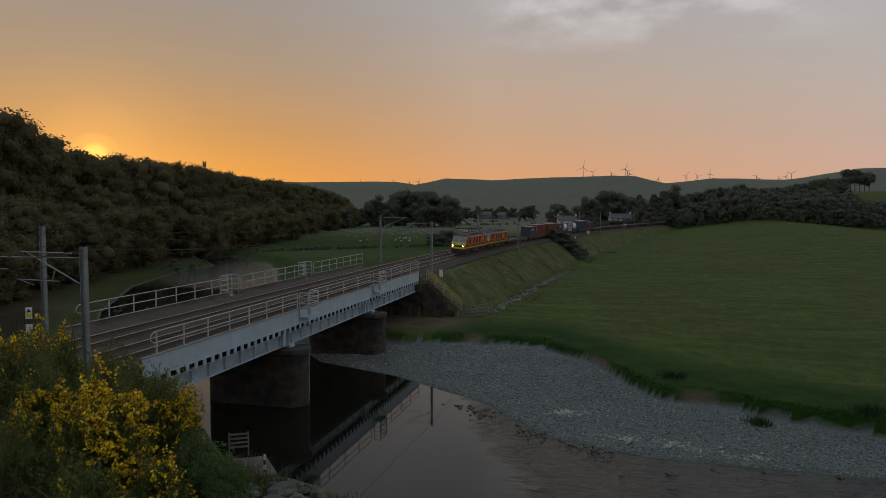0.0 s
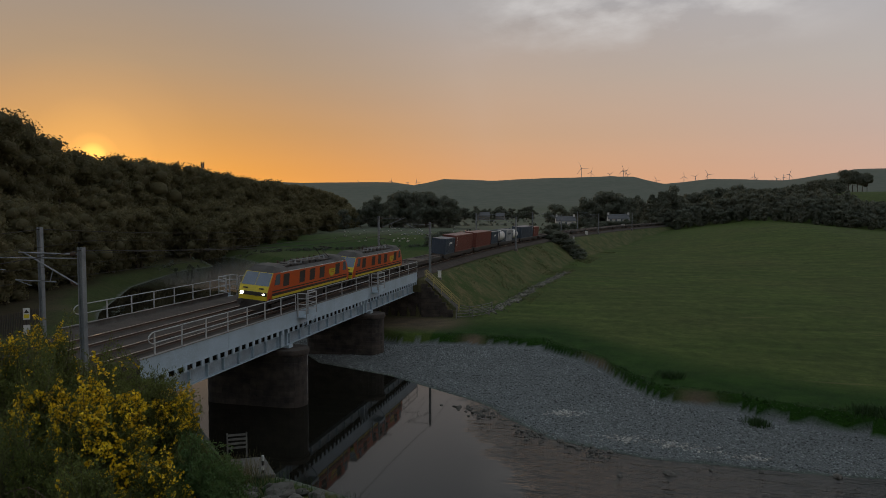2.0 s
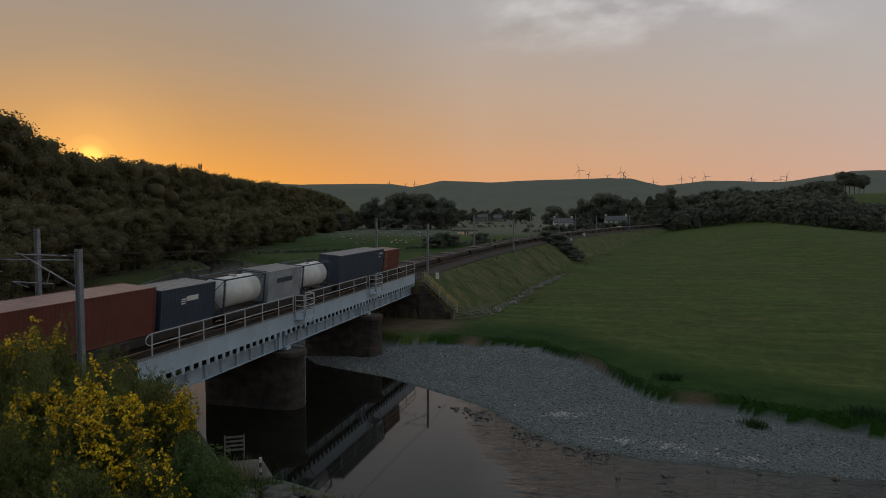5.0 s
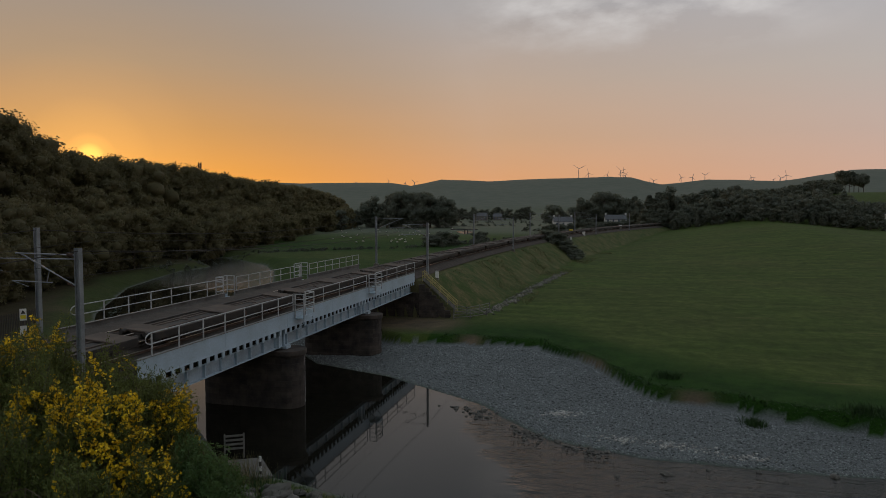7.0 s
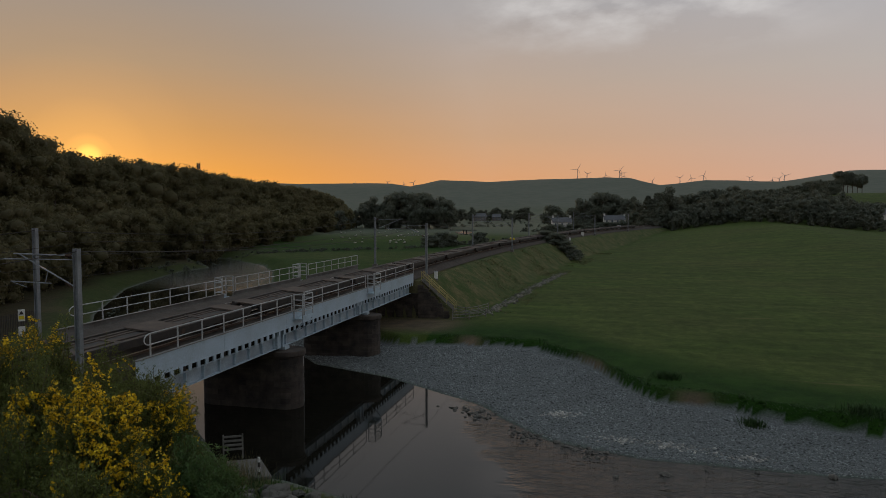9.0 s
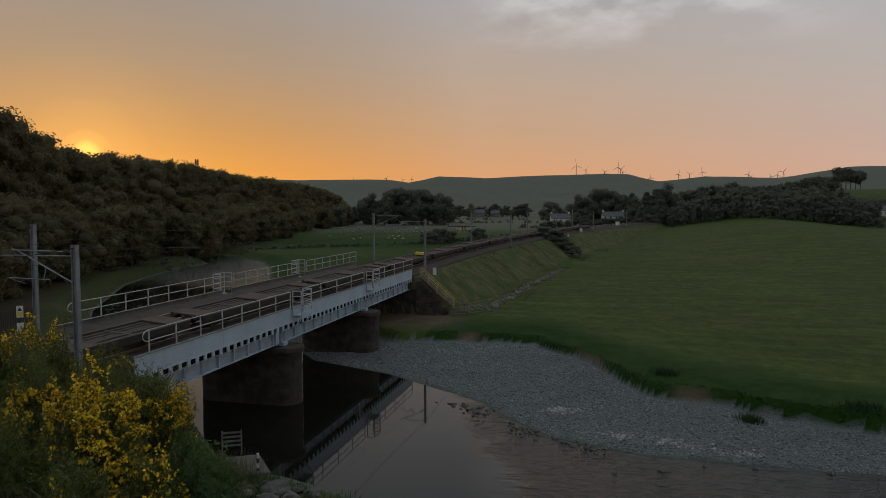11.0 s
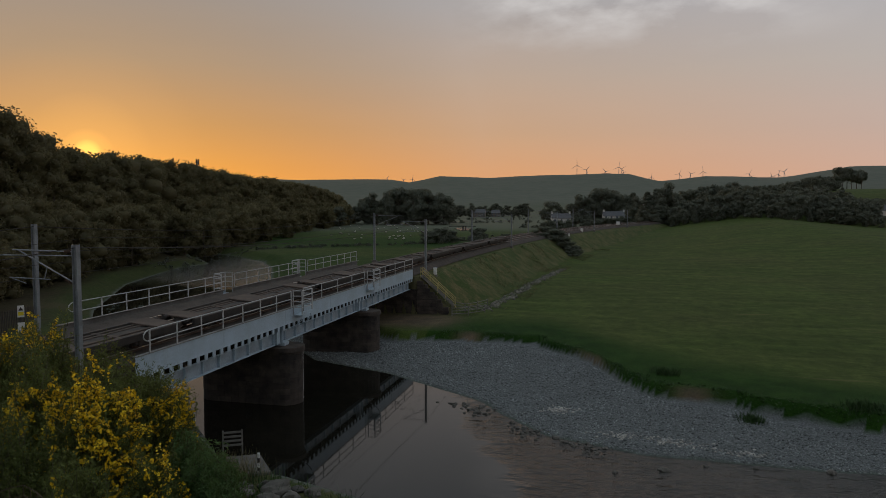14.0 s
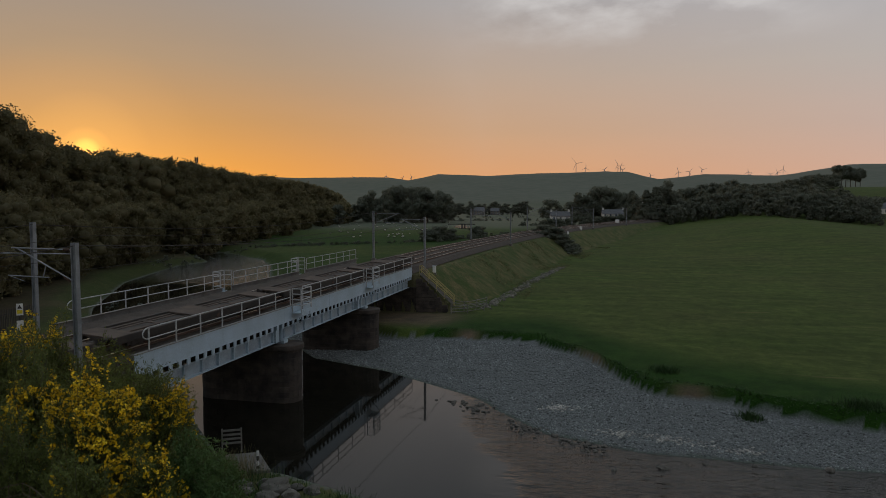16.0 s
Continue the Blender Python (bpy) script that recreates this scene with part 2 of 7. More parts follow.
def water_material():
    m = bpy.data.materials.new("river_water")
    m.use_nodes = True
    n = Nodes(m.node_tree)
    pos = n.add("ShaderNodeTexCoord").outputs["Object"]
    fine = n.add("ShaderNodeTexNoise", {"Vector": n.add("ShaderNodeMapping", {0: pos, 2: (0, 0, radians(-35)), 3: (0.5, 1.6, 1)}).outputs[0],
                                        "Scale": 1.3, "Detail": 4.0}).outputs[0]
    where = n.add("ShaderNodeSeparateXYZ", {0: pos}).outputs
    patch = n.add("ShaderNodeTexNoise", {"Vector": pos, "Scale": 0.11, "Detail": 3.0}).outputs[0]
    # the riffle starts on a slanting line across the river
    run = n.math("ADD", n.math("MULTIPLY_ADD", where[1], 0.075, -2.04), n.math("MULTIPLY_ADD", where[0], 0.2, n.math("MULTIPLY_ADD", n.add("ShaderNodeTexNoise", {"Vector": pos, "Scale": 0.5, "Detail": 3.0}).outputs[0], 0.9, n.math("MULTIPLY_ADD", patch, 1.2, -0.25))))
    amount = n.ramp(run, [(0.3, (0.004, 0.004, 0.004, 1)), (0.5, (0.1, 0.1, 0.1, 1)), (0.7, (0.5, 0.5, 0.5, 1)), (1.0, (0.75, 0.75, 0.75, 1))])
    ridge = n.add("ShaderNodeTexNoise", {"Vector": n.add("ShaderNodeMapping", {0: pos, 2: (0, 0, radians(-20)), 3: (0.4, 1.3, 1)}).outputs[0], "Scale": 1.0, "Detail": 5.0, "Roughness": 0.6}).outputs[0]
    fine = n.math("ADD", n.math("MULTIPLY", fine, 0.6), n.math("MULTIPLY", ridge, 1.2))
    upstream = n.ramp(n.math("MULTIPLY", where[1], 0.005), [(0.6, (0, 0, 0, 1)), (0.72, (0.9, 0.9, 0.9, 1))])
    amount = n.math("MAXIMUM", amount, upstream)
    b = n.add("ShaderNodeBump", {"Strength": amount, "Distance": 0.24, "Height": fine})
    p = n.add("ShaderNodeBsdfPrincipled", {"Base Color": (0.012, 0.011, 0.008, 1), "Roughness": 0.035, "IOR": 1.333, "Normal": b.outputs[0]})
    n.tree.links.new(p.outputs[0], n.add("ShaderNodeOutputMaterial").inputs[0])
    return m


M_GROUND, M_WATER = ground_material(), water_material()
# leaf colours of the distant trees, raised to carry the veil of haze
M_LEAF = leaf_material("wood_foliage", (0.185, 0.165, 0.09), (0.14, 0.13, 0.07), 0.06, 0.55)
M_TREE = leaf_material("tree_foliage", (0.14, 0.157, 0.125), (0.10, 0.12, 0.095), 0.05, 0.4)
M_BARK = material("bark", (0.09, 0.07, 0.05), 0.9, scale=2.0, fine=20)
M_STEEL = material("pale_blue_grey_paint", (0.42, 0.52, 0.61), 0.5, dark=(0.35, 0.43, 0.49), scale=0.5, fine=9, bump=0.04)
# the girder's blue-grey again, darkened for the shade on the lower web
M_WEBSHADE = material("shaded_blue_grey_paint", (0.33, 0.40, 0.46), 0.6, dark=(0.24, 0.285, 0.32), scale=0.8, fine=9, bump=0.05)
M_RAILING = material("galvanised_grey", (0.46, 0.47, 0.47), 0.5, metal=0.25, scale=1.5, fine=20, bump=0.03)
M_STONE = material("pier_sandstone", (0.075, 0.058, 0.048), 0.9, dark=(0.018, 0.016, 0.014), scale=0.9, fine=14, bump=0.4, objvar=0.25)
M_BALLAST = material("ballast", (0.072, 0.056, 0.045), 0.95, dark=(0.038, 0.030, 0.025), scale=0.8, fine=24, bump=0.8)
M_RAIL = material("rail_steel", (0.42, 0.38, 0.35), 0.3, metal=0.8, scale=3, fine=30, bump=0.02)
M_RUST = material("rust_steel", (0.10, 0.06, 0.042), 0.8, scale=3, fine=30)
M_CONCRETE = material("concrete", (0.17, 0.155, 0.14), 0.9, scale=1.2, fine=16, bump=0.2)
M_GALV = material("mast_steel", (0.26, 0.28, 0.30), 0.55, metal=0.3, scale=1.2, fine=14, bump=0.05)
M_BLACK = material("dirty_black_steel", (0.022, 0.020, 0.019), 0.7, dark=(0.045, 0.034, 0.028), scale=1.5, fine=14)
M_ORANGE = material("orange_paint", (0.56, 0.088, 0.012), 0.38, dark=(0.50, 0.085, 0.02), scale=0.8, fine=9, bump=0.02)
M_YELLOW = material("yellow_paint", (0.66, 0.52, 0.02), 0.38, dark=(0.55, 0.44, 0.04), scale=0.8, fine=9, bump=0.02)
M_ROOF = material("roof_grey", (0.10, 0.092, 0.085), 0.75, dark=(0.055, 0.05, 0.046), scale=0.9, fine=12)
# both glasses have the reflected sky's pale blue put into the base colour
M_SCREEN = material("sky_reflection_windscreen", (0.13, 0.165, 0.22), 0.06, spec=0.8, bump=0, spread=0.1)
M_GLASS = material("sky_reflection_glass", (0.10, 0.125, 0.16), 0.08, spec=0.8, bump=0, spread=0.1)
M_LAMPGLOW = material("headlight_glow", (0.9, 0.9, 0.8), 0.2, bump=0, emit=(1.0, 0.93, 0.72, 7.0))
M_NAVY = material("navy_container", (0.040, 0.060, 0.090), 0.5, dark=(0.034, 0.048, 0.07), scale=0.7, fine=12, bump=0.05)
M_RED = material("red_brown_container", (0.155, 0.040, 0.028), 0.55, dark=(0.125, 0.036, 0.028), scale=0.7, fine=12, bump=0.05)
# container roof colours, lightened to carry the sheen of the sky at grazing angles
M_SHEENTOP = material("pale_sheen_roof_paint", (0.27, 0.255, 0.25), 0.6, dark=(0.19, 0.175, 0.17), scale=0.7, fine=10, bump=0.04)
M_REDSHEENTOP = material("red_sheen_roof_paint", (0.31, 0.19, 0.165), 0.6, dark=(0.24, 0.14, 0.12), scale=0.7, fine=10, bump=0.04)
M_WHITE = material("white_paint", (0.72, 0.72, 0.70), 0.45, dark=(0.56, 0.55, 0.52), scale=0.8, fine=12, bump=0.03)
M_GREY = material("grey_container", (0.34, 0.36, 0.38), 0.5, scale=0.7, fine=12, bump=0.05)
M_DECK = material("wagon_deck", (0.10, 0.074, 0.058), 0.85, dark=(0.05, 0.038, 0.032), scale=0.9, fine=12)

# ---------------------------------------------------------------- mesh helpers


def link(name, bm, mats, parent=None, label="", smooth=False):
    me = bpy.data.meshes.new(name)
    bm.to_mesh(me)
    bm.free()
    for m in (mats if isinstance(mats, (list, tuple)) else [mats]):
        me.materials.append(m)
    if smooth:
        for p in me.polygons:
            p.use_smooth = True
    ob = new(name, me)
    ob.parent = parent
    return tagged(ob, label)


def part(name, bm, material, parent, label="", smooth=False):
    return link(name, bm, material, parent, label, smooth)


def thing(name, label, category, group="", at=None, kind=""):
    ob = tagged(new(name), label, category, group, kind)
    if at is not None:
        ob.matrix_basis = at
    return ob


def box(bm, x0, x1, y0, y1, z0, z1, bevel=0.0, mat=0, m=None):
    r = bmesh.ops.create_cube(bm, size=1, matrix=Matrix.Translation(((x0 + x1) / 2, (y0 + y1) / 2, (z0 + z1) / 2)) @ Matrix.Diagonal((x1 - x0, y1 - y0, z1 - z0, 1)))
    vs = r["verts"]
    if bevel:
        es = list({e for v in vs for e in v.link_edges})
        out = bmesh.ops.bevel(bm, geom=es, offset=bevel, segments=1, affect="EDGES")
        vs = out["verts"]
    for f in {f for v in vs for f in v.link_faces}:
        f.material_index = mat
    if m is not None:
        bmesh.ops.transform(bm, matrix=m, verts=list(set(vs)))
    return vs


def tube(bm, a, b, r, seg=8, r2=None, mat=0, cap=True):
    a, b = Vector(a), Vector(b)
    d = b - a
    mt = Matrix.Translation((a + b) / 2) @ d.to_track_quat("Z", "Y").to_matrix().to_4x4()
    out = bmesh.ops.create_cone(bm, cap_ends=cap, segments=seg, radius1=r, radius2=r if r2 is None else r2, depth=d.length, matrix=mt)
    for f in {f for v in out["verts"] for f in v.link_faces}:
        f.material_index = mat
    return out["verts"]


def cable(bm, pts, r, seg=6):
    """A round bar bent along a line of points."""
    pts = [Vector(q) for q in pts]
    rings = []
    for i, q in enumerate(pts):
        d = (pts[min(i + 1, len(pts) - 1)] - pts[max(i - 1, 0)]).normalized()
        u = d.cross(Vector((0, 0, 1)) if abs(d.z) < 0.9 else Vector((1, 0, 0))).normalized()
        v = d.cross(u)
        rings.append([bm.verts.new(q + u * r * math.cos(a) + v * r * math.sin(a)) for a in [2 * math.pi * k / seg for k in range(seg)]])
    for r0, r1 in zip(rings[:-1], rings[1:]):
        for k in range(seg):
            bm.faces.new((r0[k], r0[(k + 1) % seg], r1[(k + 1) % seg], r1[k]))
    bm.faces.new(rings[0])
    bm.faces.new(rings[-1])
    bmesh.ops.recalc_face_normals(bm, faces=bm.faces)


def prism(bm, outline, a, b, axis="y", mat=0):
    """An outline of (u, v) swept along an axis from a to b."""
    def at(u, v, w):
        return {"y": (u, w, v), "x": (w, u, v), "z": (u, v, w)}[axis]
    lo = [bm.verts.new(at(u, v, a)) for u, v in outline]
    hi = [bm.verts.new(at(u, v, b)) for u, v in outline]
    fs = [bm.faces.new(lo), bm.faces.new(hi)]
    for i in range(len(lo)):
        j = (i + 1) % len(lo)
        fs.append(bm.faces.new((lo[i], lo[j], hi[j], hi[i])))
    for f in fs:
        f.material_index = mat
    bmesh.ops.recalc_face_normals(bm, faces=fs)
    return fs


def mesh_from(name, verts, faces, mats, smooth=False):
    """A mesh out of arrays: verts (n, 3), faces (m, 3 or 4)."""
    verts, faces = np.asarray(verts, np.float32), np.asarray(faces, np.int32)
    me = bpy.data.meshes.new(name)
    k = faces.shape[1]
    me.vertices.add(len(verts))
    me.vertices.foreach_set("co", verts.ravel())
    me.loops.add(faces.size)
    me.loops.foreach_set("vertex_index", faces.ravel())
    me.polygons.add(len(faces))
    me.polygons.foreach_set("loop_start", np.arange(len(faces), dtype=np.int32) * k)
    if smooth:
        me.polygons.foreach_set("use_smooth", np.ones(len(faces), bool))
    me.update(calc_edges=True)
    for m in (mats if isinstance(mats, (list, tuple)) else [mats]):
        me.materials.append(m)
    return me


# ---------------------------------------------------------------- the railway's line
TRACK_X, FAR_X, RAIL_Z, BANK = -28.9, -32.3, 7.86, 5.0
BEND_Y, BEND_R = 90.0, 850.0


def line_at(s, off=0.0):
    """Place and turn on the line at s metres along it (s is y up to the bend), off metres to the east of the near track."""
    if s <= BEND_Y:
        return TRACK_X + off, s, 0.0
    a = (s - BEND_Y) / BEND_R
    r = BEND_R - off
    return TRACK_X + BEND_R - r * math.cos(a), BEND_Y + r * math.sin(a), a


def level_at(off):
    """Height of the canted track plane, off metres to the east of the near track."""
    return RAIL_Z - off * math.tan(radians(BANK))


def smooth01(a, b, x):
    t = np.clip((x - a) / (b - a), 0, 1)
    return t * t * (3 - 2 * t)


RIVER = np.array([(90, 20, 24), (60, 26, 18), (16, 34, 13), (0, 38, 9.4), (-8.4, 42.2, 8.3), (-18.4, 48.8, 11.4), (-26, 55.2, 10.4), (-36, 60.0, 9.6), (-50, 73, 11.5),
                  (-68, 100, 14), (-85, 130, 15), (-98, 160, 13), (-104, 178, 8), (-125, 200, 6), (-170, 215, 6)], float)


def bar_width(x):
    """Width of the shingle bar."""
    return np.interp(x, (-62, -50, -40, -33, -27, -23.6, -19, -15, -11, -7.5, -2.7, 2.9, 9.4, 14.8, 18.4, 60), (0.5, 5, 7.5, 8, 9.5, 11, 13, 13.8, 16, 17.6, 15.2, 11.8, 11, 8.5, 6.5, 5))


def on_bar_side(x, y):
    """The inner side of the river's bend, where the shingle lies."""
    mid = np.interp(x, RIVER[::-1, 0], RIVER[::-1, 1])
    return (x > -44) & (y > 42) | (x > -62) & (x <= -44) & (y > mid)


def river_gap(x, y):
    """Metres from the water's edge (below 0: in the river)."""
    best = np.full(np.shape(x), 1e9)
    for a, b in zip(RIVER[:-1], RIVER[1:]):
        ab = b[:2] - a[:2]
        t = np.clip(((x - a[0]) * ab[0] + (y - a[1]) * ab[1]) / (ab @ ab), 0, 1)
        d = np.hypot(x - a[0] - t * ab[0], y - a[1] - t * ab[1]) - (a[2] + t * (b[2] - a[2]))
        best = np.minimum(best, d)
    return best


def wobble(x, y, s, seed=0.0):
    """A cheap smooth noise in -1 to 1."""
    r = 0
    for i, (fx, fy, ph) in enumerate(((1.0, 0.7, 0.3), (-0.6, 1.3, 2.1), (1.9, -1.1, 4.0), (2.3, 2.9, 1.2), (-4.1, 3.1, 5.0))):
        r = r + np.sin(x / s * fx + y / s * fy + ph + seed * (i + 1)) / (1 + 0.6 * i)
    return r / 2.6


def line_gap(x, y):
    """Metres to the east of the midline between the two tracks, and the place along it."""
    cx = TRACK_X + BEND_R
    dx, dy = cx - x, y - BEND_Y
    r = np.hypot(dx, dy)
    a = np.arctan2(dy, dx)
    bend = (y > BEND_Y) & (a < 0.9)
    east = np.where(bend, BEND_R - r, x - TRACK_X)
    along = np.where(bend, BEND_Y + a * BEND_R, y)
    return east + 1.7, along


# far hills: (degrees east of the bridge's line, height of the skyline above the eye per metre of distance)
SKYLINE = [(-180, .02), (-70, .06), (-50, .05), (-25.5, .036), (-23, .037), (-18, .036), (-16.5, .032), (-14, .041), (-10.2, .039), (-6, .0425), (-.4, .0425),
           (2, .0365), (3.6, .0305), (7, .0375), (10.8, .035), (12, .0345), (13.2, .037), (16.5, .046), (19, .045), (30, .05), (60, .03), (180, .02)]
SKY_A, SKY_H = np.array(SKYLINE).T


def ground_z(x, y):
    az = np.degrees(np.arctan2(x, y))
    r = np.hypot(x, y)
    d = river_gap(x, y)
    east, along = line_gap(x, y)
    # valley floor
    z = 1.7 + 0.0022 * np.maximum(y - 150, 0) + 0.15 * wobble(x, y, 30)
    # the meadow's rise to the east
    z = z + smooth01(110, 330, y) * np.clip((x - 3) * 0.13, 0, 8.6) * (1 - 0.5 * smooth01(60, 120, x))
    # the ridge behind the meadow
    z = z + smooth01(330, 560, r) * smooth01(4, 15, az) * 21 * (1 - smooth01(600, 900, r))
    # the wooded hill to the west
    z = z + west_hill(x, y, az, r)
    # far hills
    sky = np.interp(az, SKY_A, SKY_H) * 3300
    z = z + np.maximum(sky + 8, 0) * smooth01(1500, 3300, r) * (1 - 0.25 * smooth01(3300, 4600, r)) + 6 * wobble(x, y, 160) * smooth01(1300, 2200, r)
    # near shore, up to where the camera stands
    ahead = -0.2456 * x + 0.9694 * y
    climb = np.clip(14.95 - 0.47 * (ahead - 2.5), 0.45, 14.95) + 0.12 * wobble(x, y, 1.7)
    near = smooth01(46, 36, y + 0.0 * x) * (x > -70) * (x < 80)
    z = np.where(near > 0, z * (1 - near) + climb * near, z)
    # shingle on the inner bend, then the cut bank
    ghere = on_bar_side(x, y)
    wide = bar_width(x) + 1.2 * wobble(x, y, 3.0) + 0.3 * wobble(x, y, 1.1, 2)
    shingle = np.where(ghere, (d > -8) & (d < wide), False)
    cut = smooth01(wide - 0.3, wide + 0.8, d)
    bar = 0.05 + 0.055 * np.maximum(d, 0) + 0.08 * wobble(x, y, 2.2) * smooth01(0, 2, d)
    z = np.where(ghere & (d > 0), bar * (1 - cut) + z * cut, z)
    # other banks
    steep = smooth01(0, 5, d)
    z = np.where(~ghere & (d > 0), 0.1 + (z - 0.1) * steep, z)
    z = np.where(d <= 0, -0.9 * smooth01(0, 4, -d) + 0.03, z)
    # railway bank
    gap = np.abs(east) - 5.4
    top = RAIL_Z - 0.75 - 0.087 * east
    bank = top - np.maximum(gap, 0) / np.where(along < 60, 1.15, 1.02 + 0.75 * smooth01(91, 112, along)) + 0.2 * wobble(x, y, 4) * (gap > 0.5) - np.where(along < 60, np.maximum(along - 22, 0) * 0.35 * smooth01(0.3, 3, gap), 0)
    on = (along > 90.5) & (along < 900) | (along < 34) & (along > -250)
    z = np.where(on, np.maximum(z, bank), z)
    rough = np.where(on & (bank > z - 0.02), 1.0, 0.0)
    return z, d, shingle, cut, rough, az, r


WOOD_A = (-75, -60, -47, -41, -36, -30.4, -26.4, -22.8, -20.5)
WOOD_R = (70, 90, 125, 165, 204, 257, 326, 452, 560)


def west_hill(x, y, az, r):
    """Rising ground under the wood."""
    # distance behind the wood's edge
    edge = np.interp(az, WOOD_A, WOOD_R)
    top = np.interp(az, (-75, -47, -41, -33, -25.5, -22.7, -21), (20, 19, 15, 16, 15, 11, 4))
    return top * smooth01(edge, edge * 1.55, r) * smooth01(-20, -23, az) * (1 - smooth01(900, 1500, r))


CUTS = (-1.8, 6.6, -16.0)      # where the meadow's bank has slipped


def build_ground():
    az = np.unique(np.concatenate([np.arange(-180, -50, 2.5), np.arange(-50, 24, 0.25), np.arange(24, 180, 2.5), [180.0]]))
    r = np.concatenate([[0.01, 0.6], np.geomspace(2, 30, 40), np.arange(30.5, 100, 0.42), np.geomspace(100, 600, 130), np.geomspace(610, 4700, 80)])
    a, rr = np.meshgrid(np.radians(az), r)
    x, y = rr * np.sin(a) + 0.35, rr * np.cos(a) - 0.45
    z, d, shingle, cut, rough, azd, _ = ground_z(x, y)
    v = np.stack([x, y, z], -1).reshape(-1, 3)
    na, nr = len(az), len(r)
    i = np.arange(nr - 1)[:, None] * na + np.arange(na - 1)[None]
    f = np.stack([i, i + 1, i + na + 1, i + na], -1).reshape(-1, 4)
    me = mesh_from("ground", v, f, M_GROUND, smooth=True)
    col = np.zeros((v.shape[0], 4), np.float32)
    inner = on_bar_side(x, y)
    near = (np.abs(d) < 30) & ((y < 120) | (x < -40)) & ~inner
    g = np.where(shingle, smooth01(0.55, 0.3, cut), 0.0)
    g = np.where(d < 0, 0.6, g)
    lip = bar_width(x) + 1.2 * wobble(x, y, 3.0) + 0.3 * wobble(x, y, 1.1, 2)
    earth = np.zeros_like(d)
    for cx in CUTS:
        earth = np.maximum(earth, np.exp(-((x - cx) / 1.5) ** 2 - ((d - lip - 0.1) / 0.7) ** 2))
    earth = np.maximum(earth, np.exp(-((x + 25.5) / 6.5) ** 4 - ((y - 85.5) / 5.5) ** 4) * 0.95)
    earth = np.where((x < -34) & (y < 110), 0.55 * smooth01(-0.3, 0.5, wobble(x, y, 9)), earth)
    col[:, 0] = np.clip(rough + near * np.where(x < -60, 0.15, 0.7), 0, 1).ravel()
    col[:, 1] = g.ravel()
    col[:, 2] = earth.ravel()
    col[:, 3] = 1
    at = me.color_attributes.new("kind", "FLOAT_COLOR", "POINT")
    at.data.foreach_set("color", col.ravel())
    zone = np.zeros((v.shape[0], 4), np.float32)
    wide = bar_width(x)
    # share of the hazed hill colour, growing with distance from the eye
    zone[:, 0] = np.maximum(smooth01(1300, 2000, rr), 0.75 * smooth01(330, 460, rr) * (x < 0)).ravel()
    zone[:, 1] = np.where(inner & (x > -21), smooth01(13 + 4 * wobble(x, y, 7), 5, d - wide), 0).ravel()
    band = smooth01(225, 250, rr) * smooth01(345, 300, rr) * (x < -34) * (x > -190) * (y > 160)
    band = np.maximum(band, 0.45 * (x < -36) * smooth01(420, 340, rr) * (y > 120))
    band = np.maximum(band, (x < -39) * (y < 190) * (y > 20) * 0.9)
    zone[:, 1] = np.maximum(zone[:, 1], (0.85 * band).ravel())
    bare = (x < -60) & (y < 260) & ~inner
    zone[:, 2] = np.where(bare, (0.5 + 0.5 * smooth01(2, 8, d + 2.5 * wobble(x, y, 8))) * (0.75 + 0.25 * wobble(x, y, 5, 1)) * smooth01(-26, -33, azd), 0).ravel()
    zone[:, 3] = 1
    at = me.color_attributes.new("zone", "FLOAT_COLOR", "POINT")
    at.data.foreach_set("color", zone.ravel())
    ob = tagged(new("ground", me), "green meadow, shingle bar, railway bank and far grassy hills", "ground", kind="structure")
    bm = bmesh.new()
    box(bm, -220, 120, -30, 260, -1.6, 0.0)
    w = link("water", bm, M_WATER)
    tagged(w, "calm dark river with reflections and small riffles", "water", kind="structure")


build_ground()

M_OLIVE = material("yellow_handrail", (0.42, 0.34, 0.13), 0.6, dark=(0.32, 0.26, 0.1), scale=2, fine=16, bump=0.03)
M_TIMBER = material("weathered_timber", (0.20, 0.19, 0.175), 0.85, dark=(0.11, 0.10, 0.09), scale=2, fine=18)
M_ROCK = material("grey_boulder", (0.125, 0.115, 0.10), 0.9, dark=(0.055, 0.05, 0.042), scale=0.9, fine=7, bump=0.5, objvar=0.3, island=0.35)
M_WOOL = material("sheep_wool", (0.55, 0.52, 0.46), 0.95, scale=4, fine=20, bump=0.1)
M_SLATE = material("slate_roof", (0.11, 0.115, 0.125), 0.7, dark=(0.075, 0.078, 0.085), scale=0.8, fine=6)
M_HARL = material("white_harling", (0.58, 0.57, 0.54), 0.85, dark=(0.46, 0.45, 0.42), scale=0.6, fine=10)
M_SIGN = material("sign_white", (0.72, 0.72, 0.70), 0.5, scale=3, fine=12, bump=0)
M_DRYGRASS = material("dry_grass", (0.20, 0.16, 0.08), 0.85, dark=(0.10, 0.11, 0.04), scale=1.5, fine=14, bump=0, island=0.4)
M_GRASS = material("grass_blades", (0.030, 0.070, 0.012), 0.8, dark=(0.020, 0.052, 0.008), scale=0.6, fine=10, bump=0, island=0.45)
M_DIRTY = material("dirty_grey_paint", (0.20, 0.195, 0.185), 0.7, dark=(0.12, 0.11, 0.10), scale=0.6, fine=9, bump=0.06)
M_SLEEPER = material("stained_sleeper", (0.085, 0.072, 0.062), 0.9, dark=(0.055, 0.046, 0.04), scale=1.5, fine=16)

# ---------------------------------------------------------------- the bridge
GX, GY0, GY1, GZ0, GZ1 = -26.2, 33.6, 90.0, 5.13, 7.85
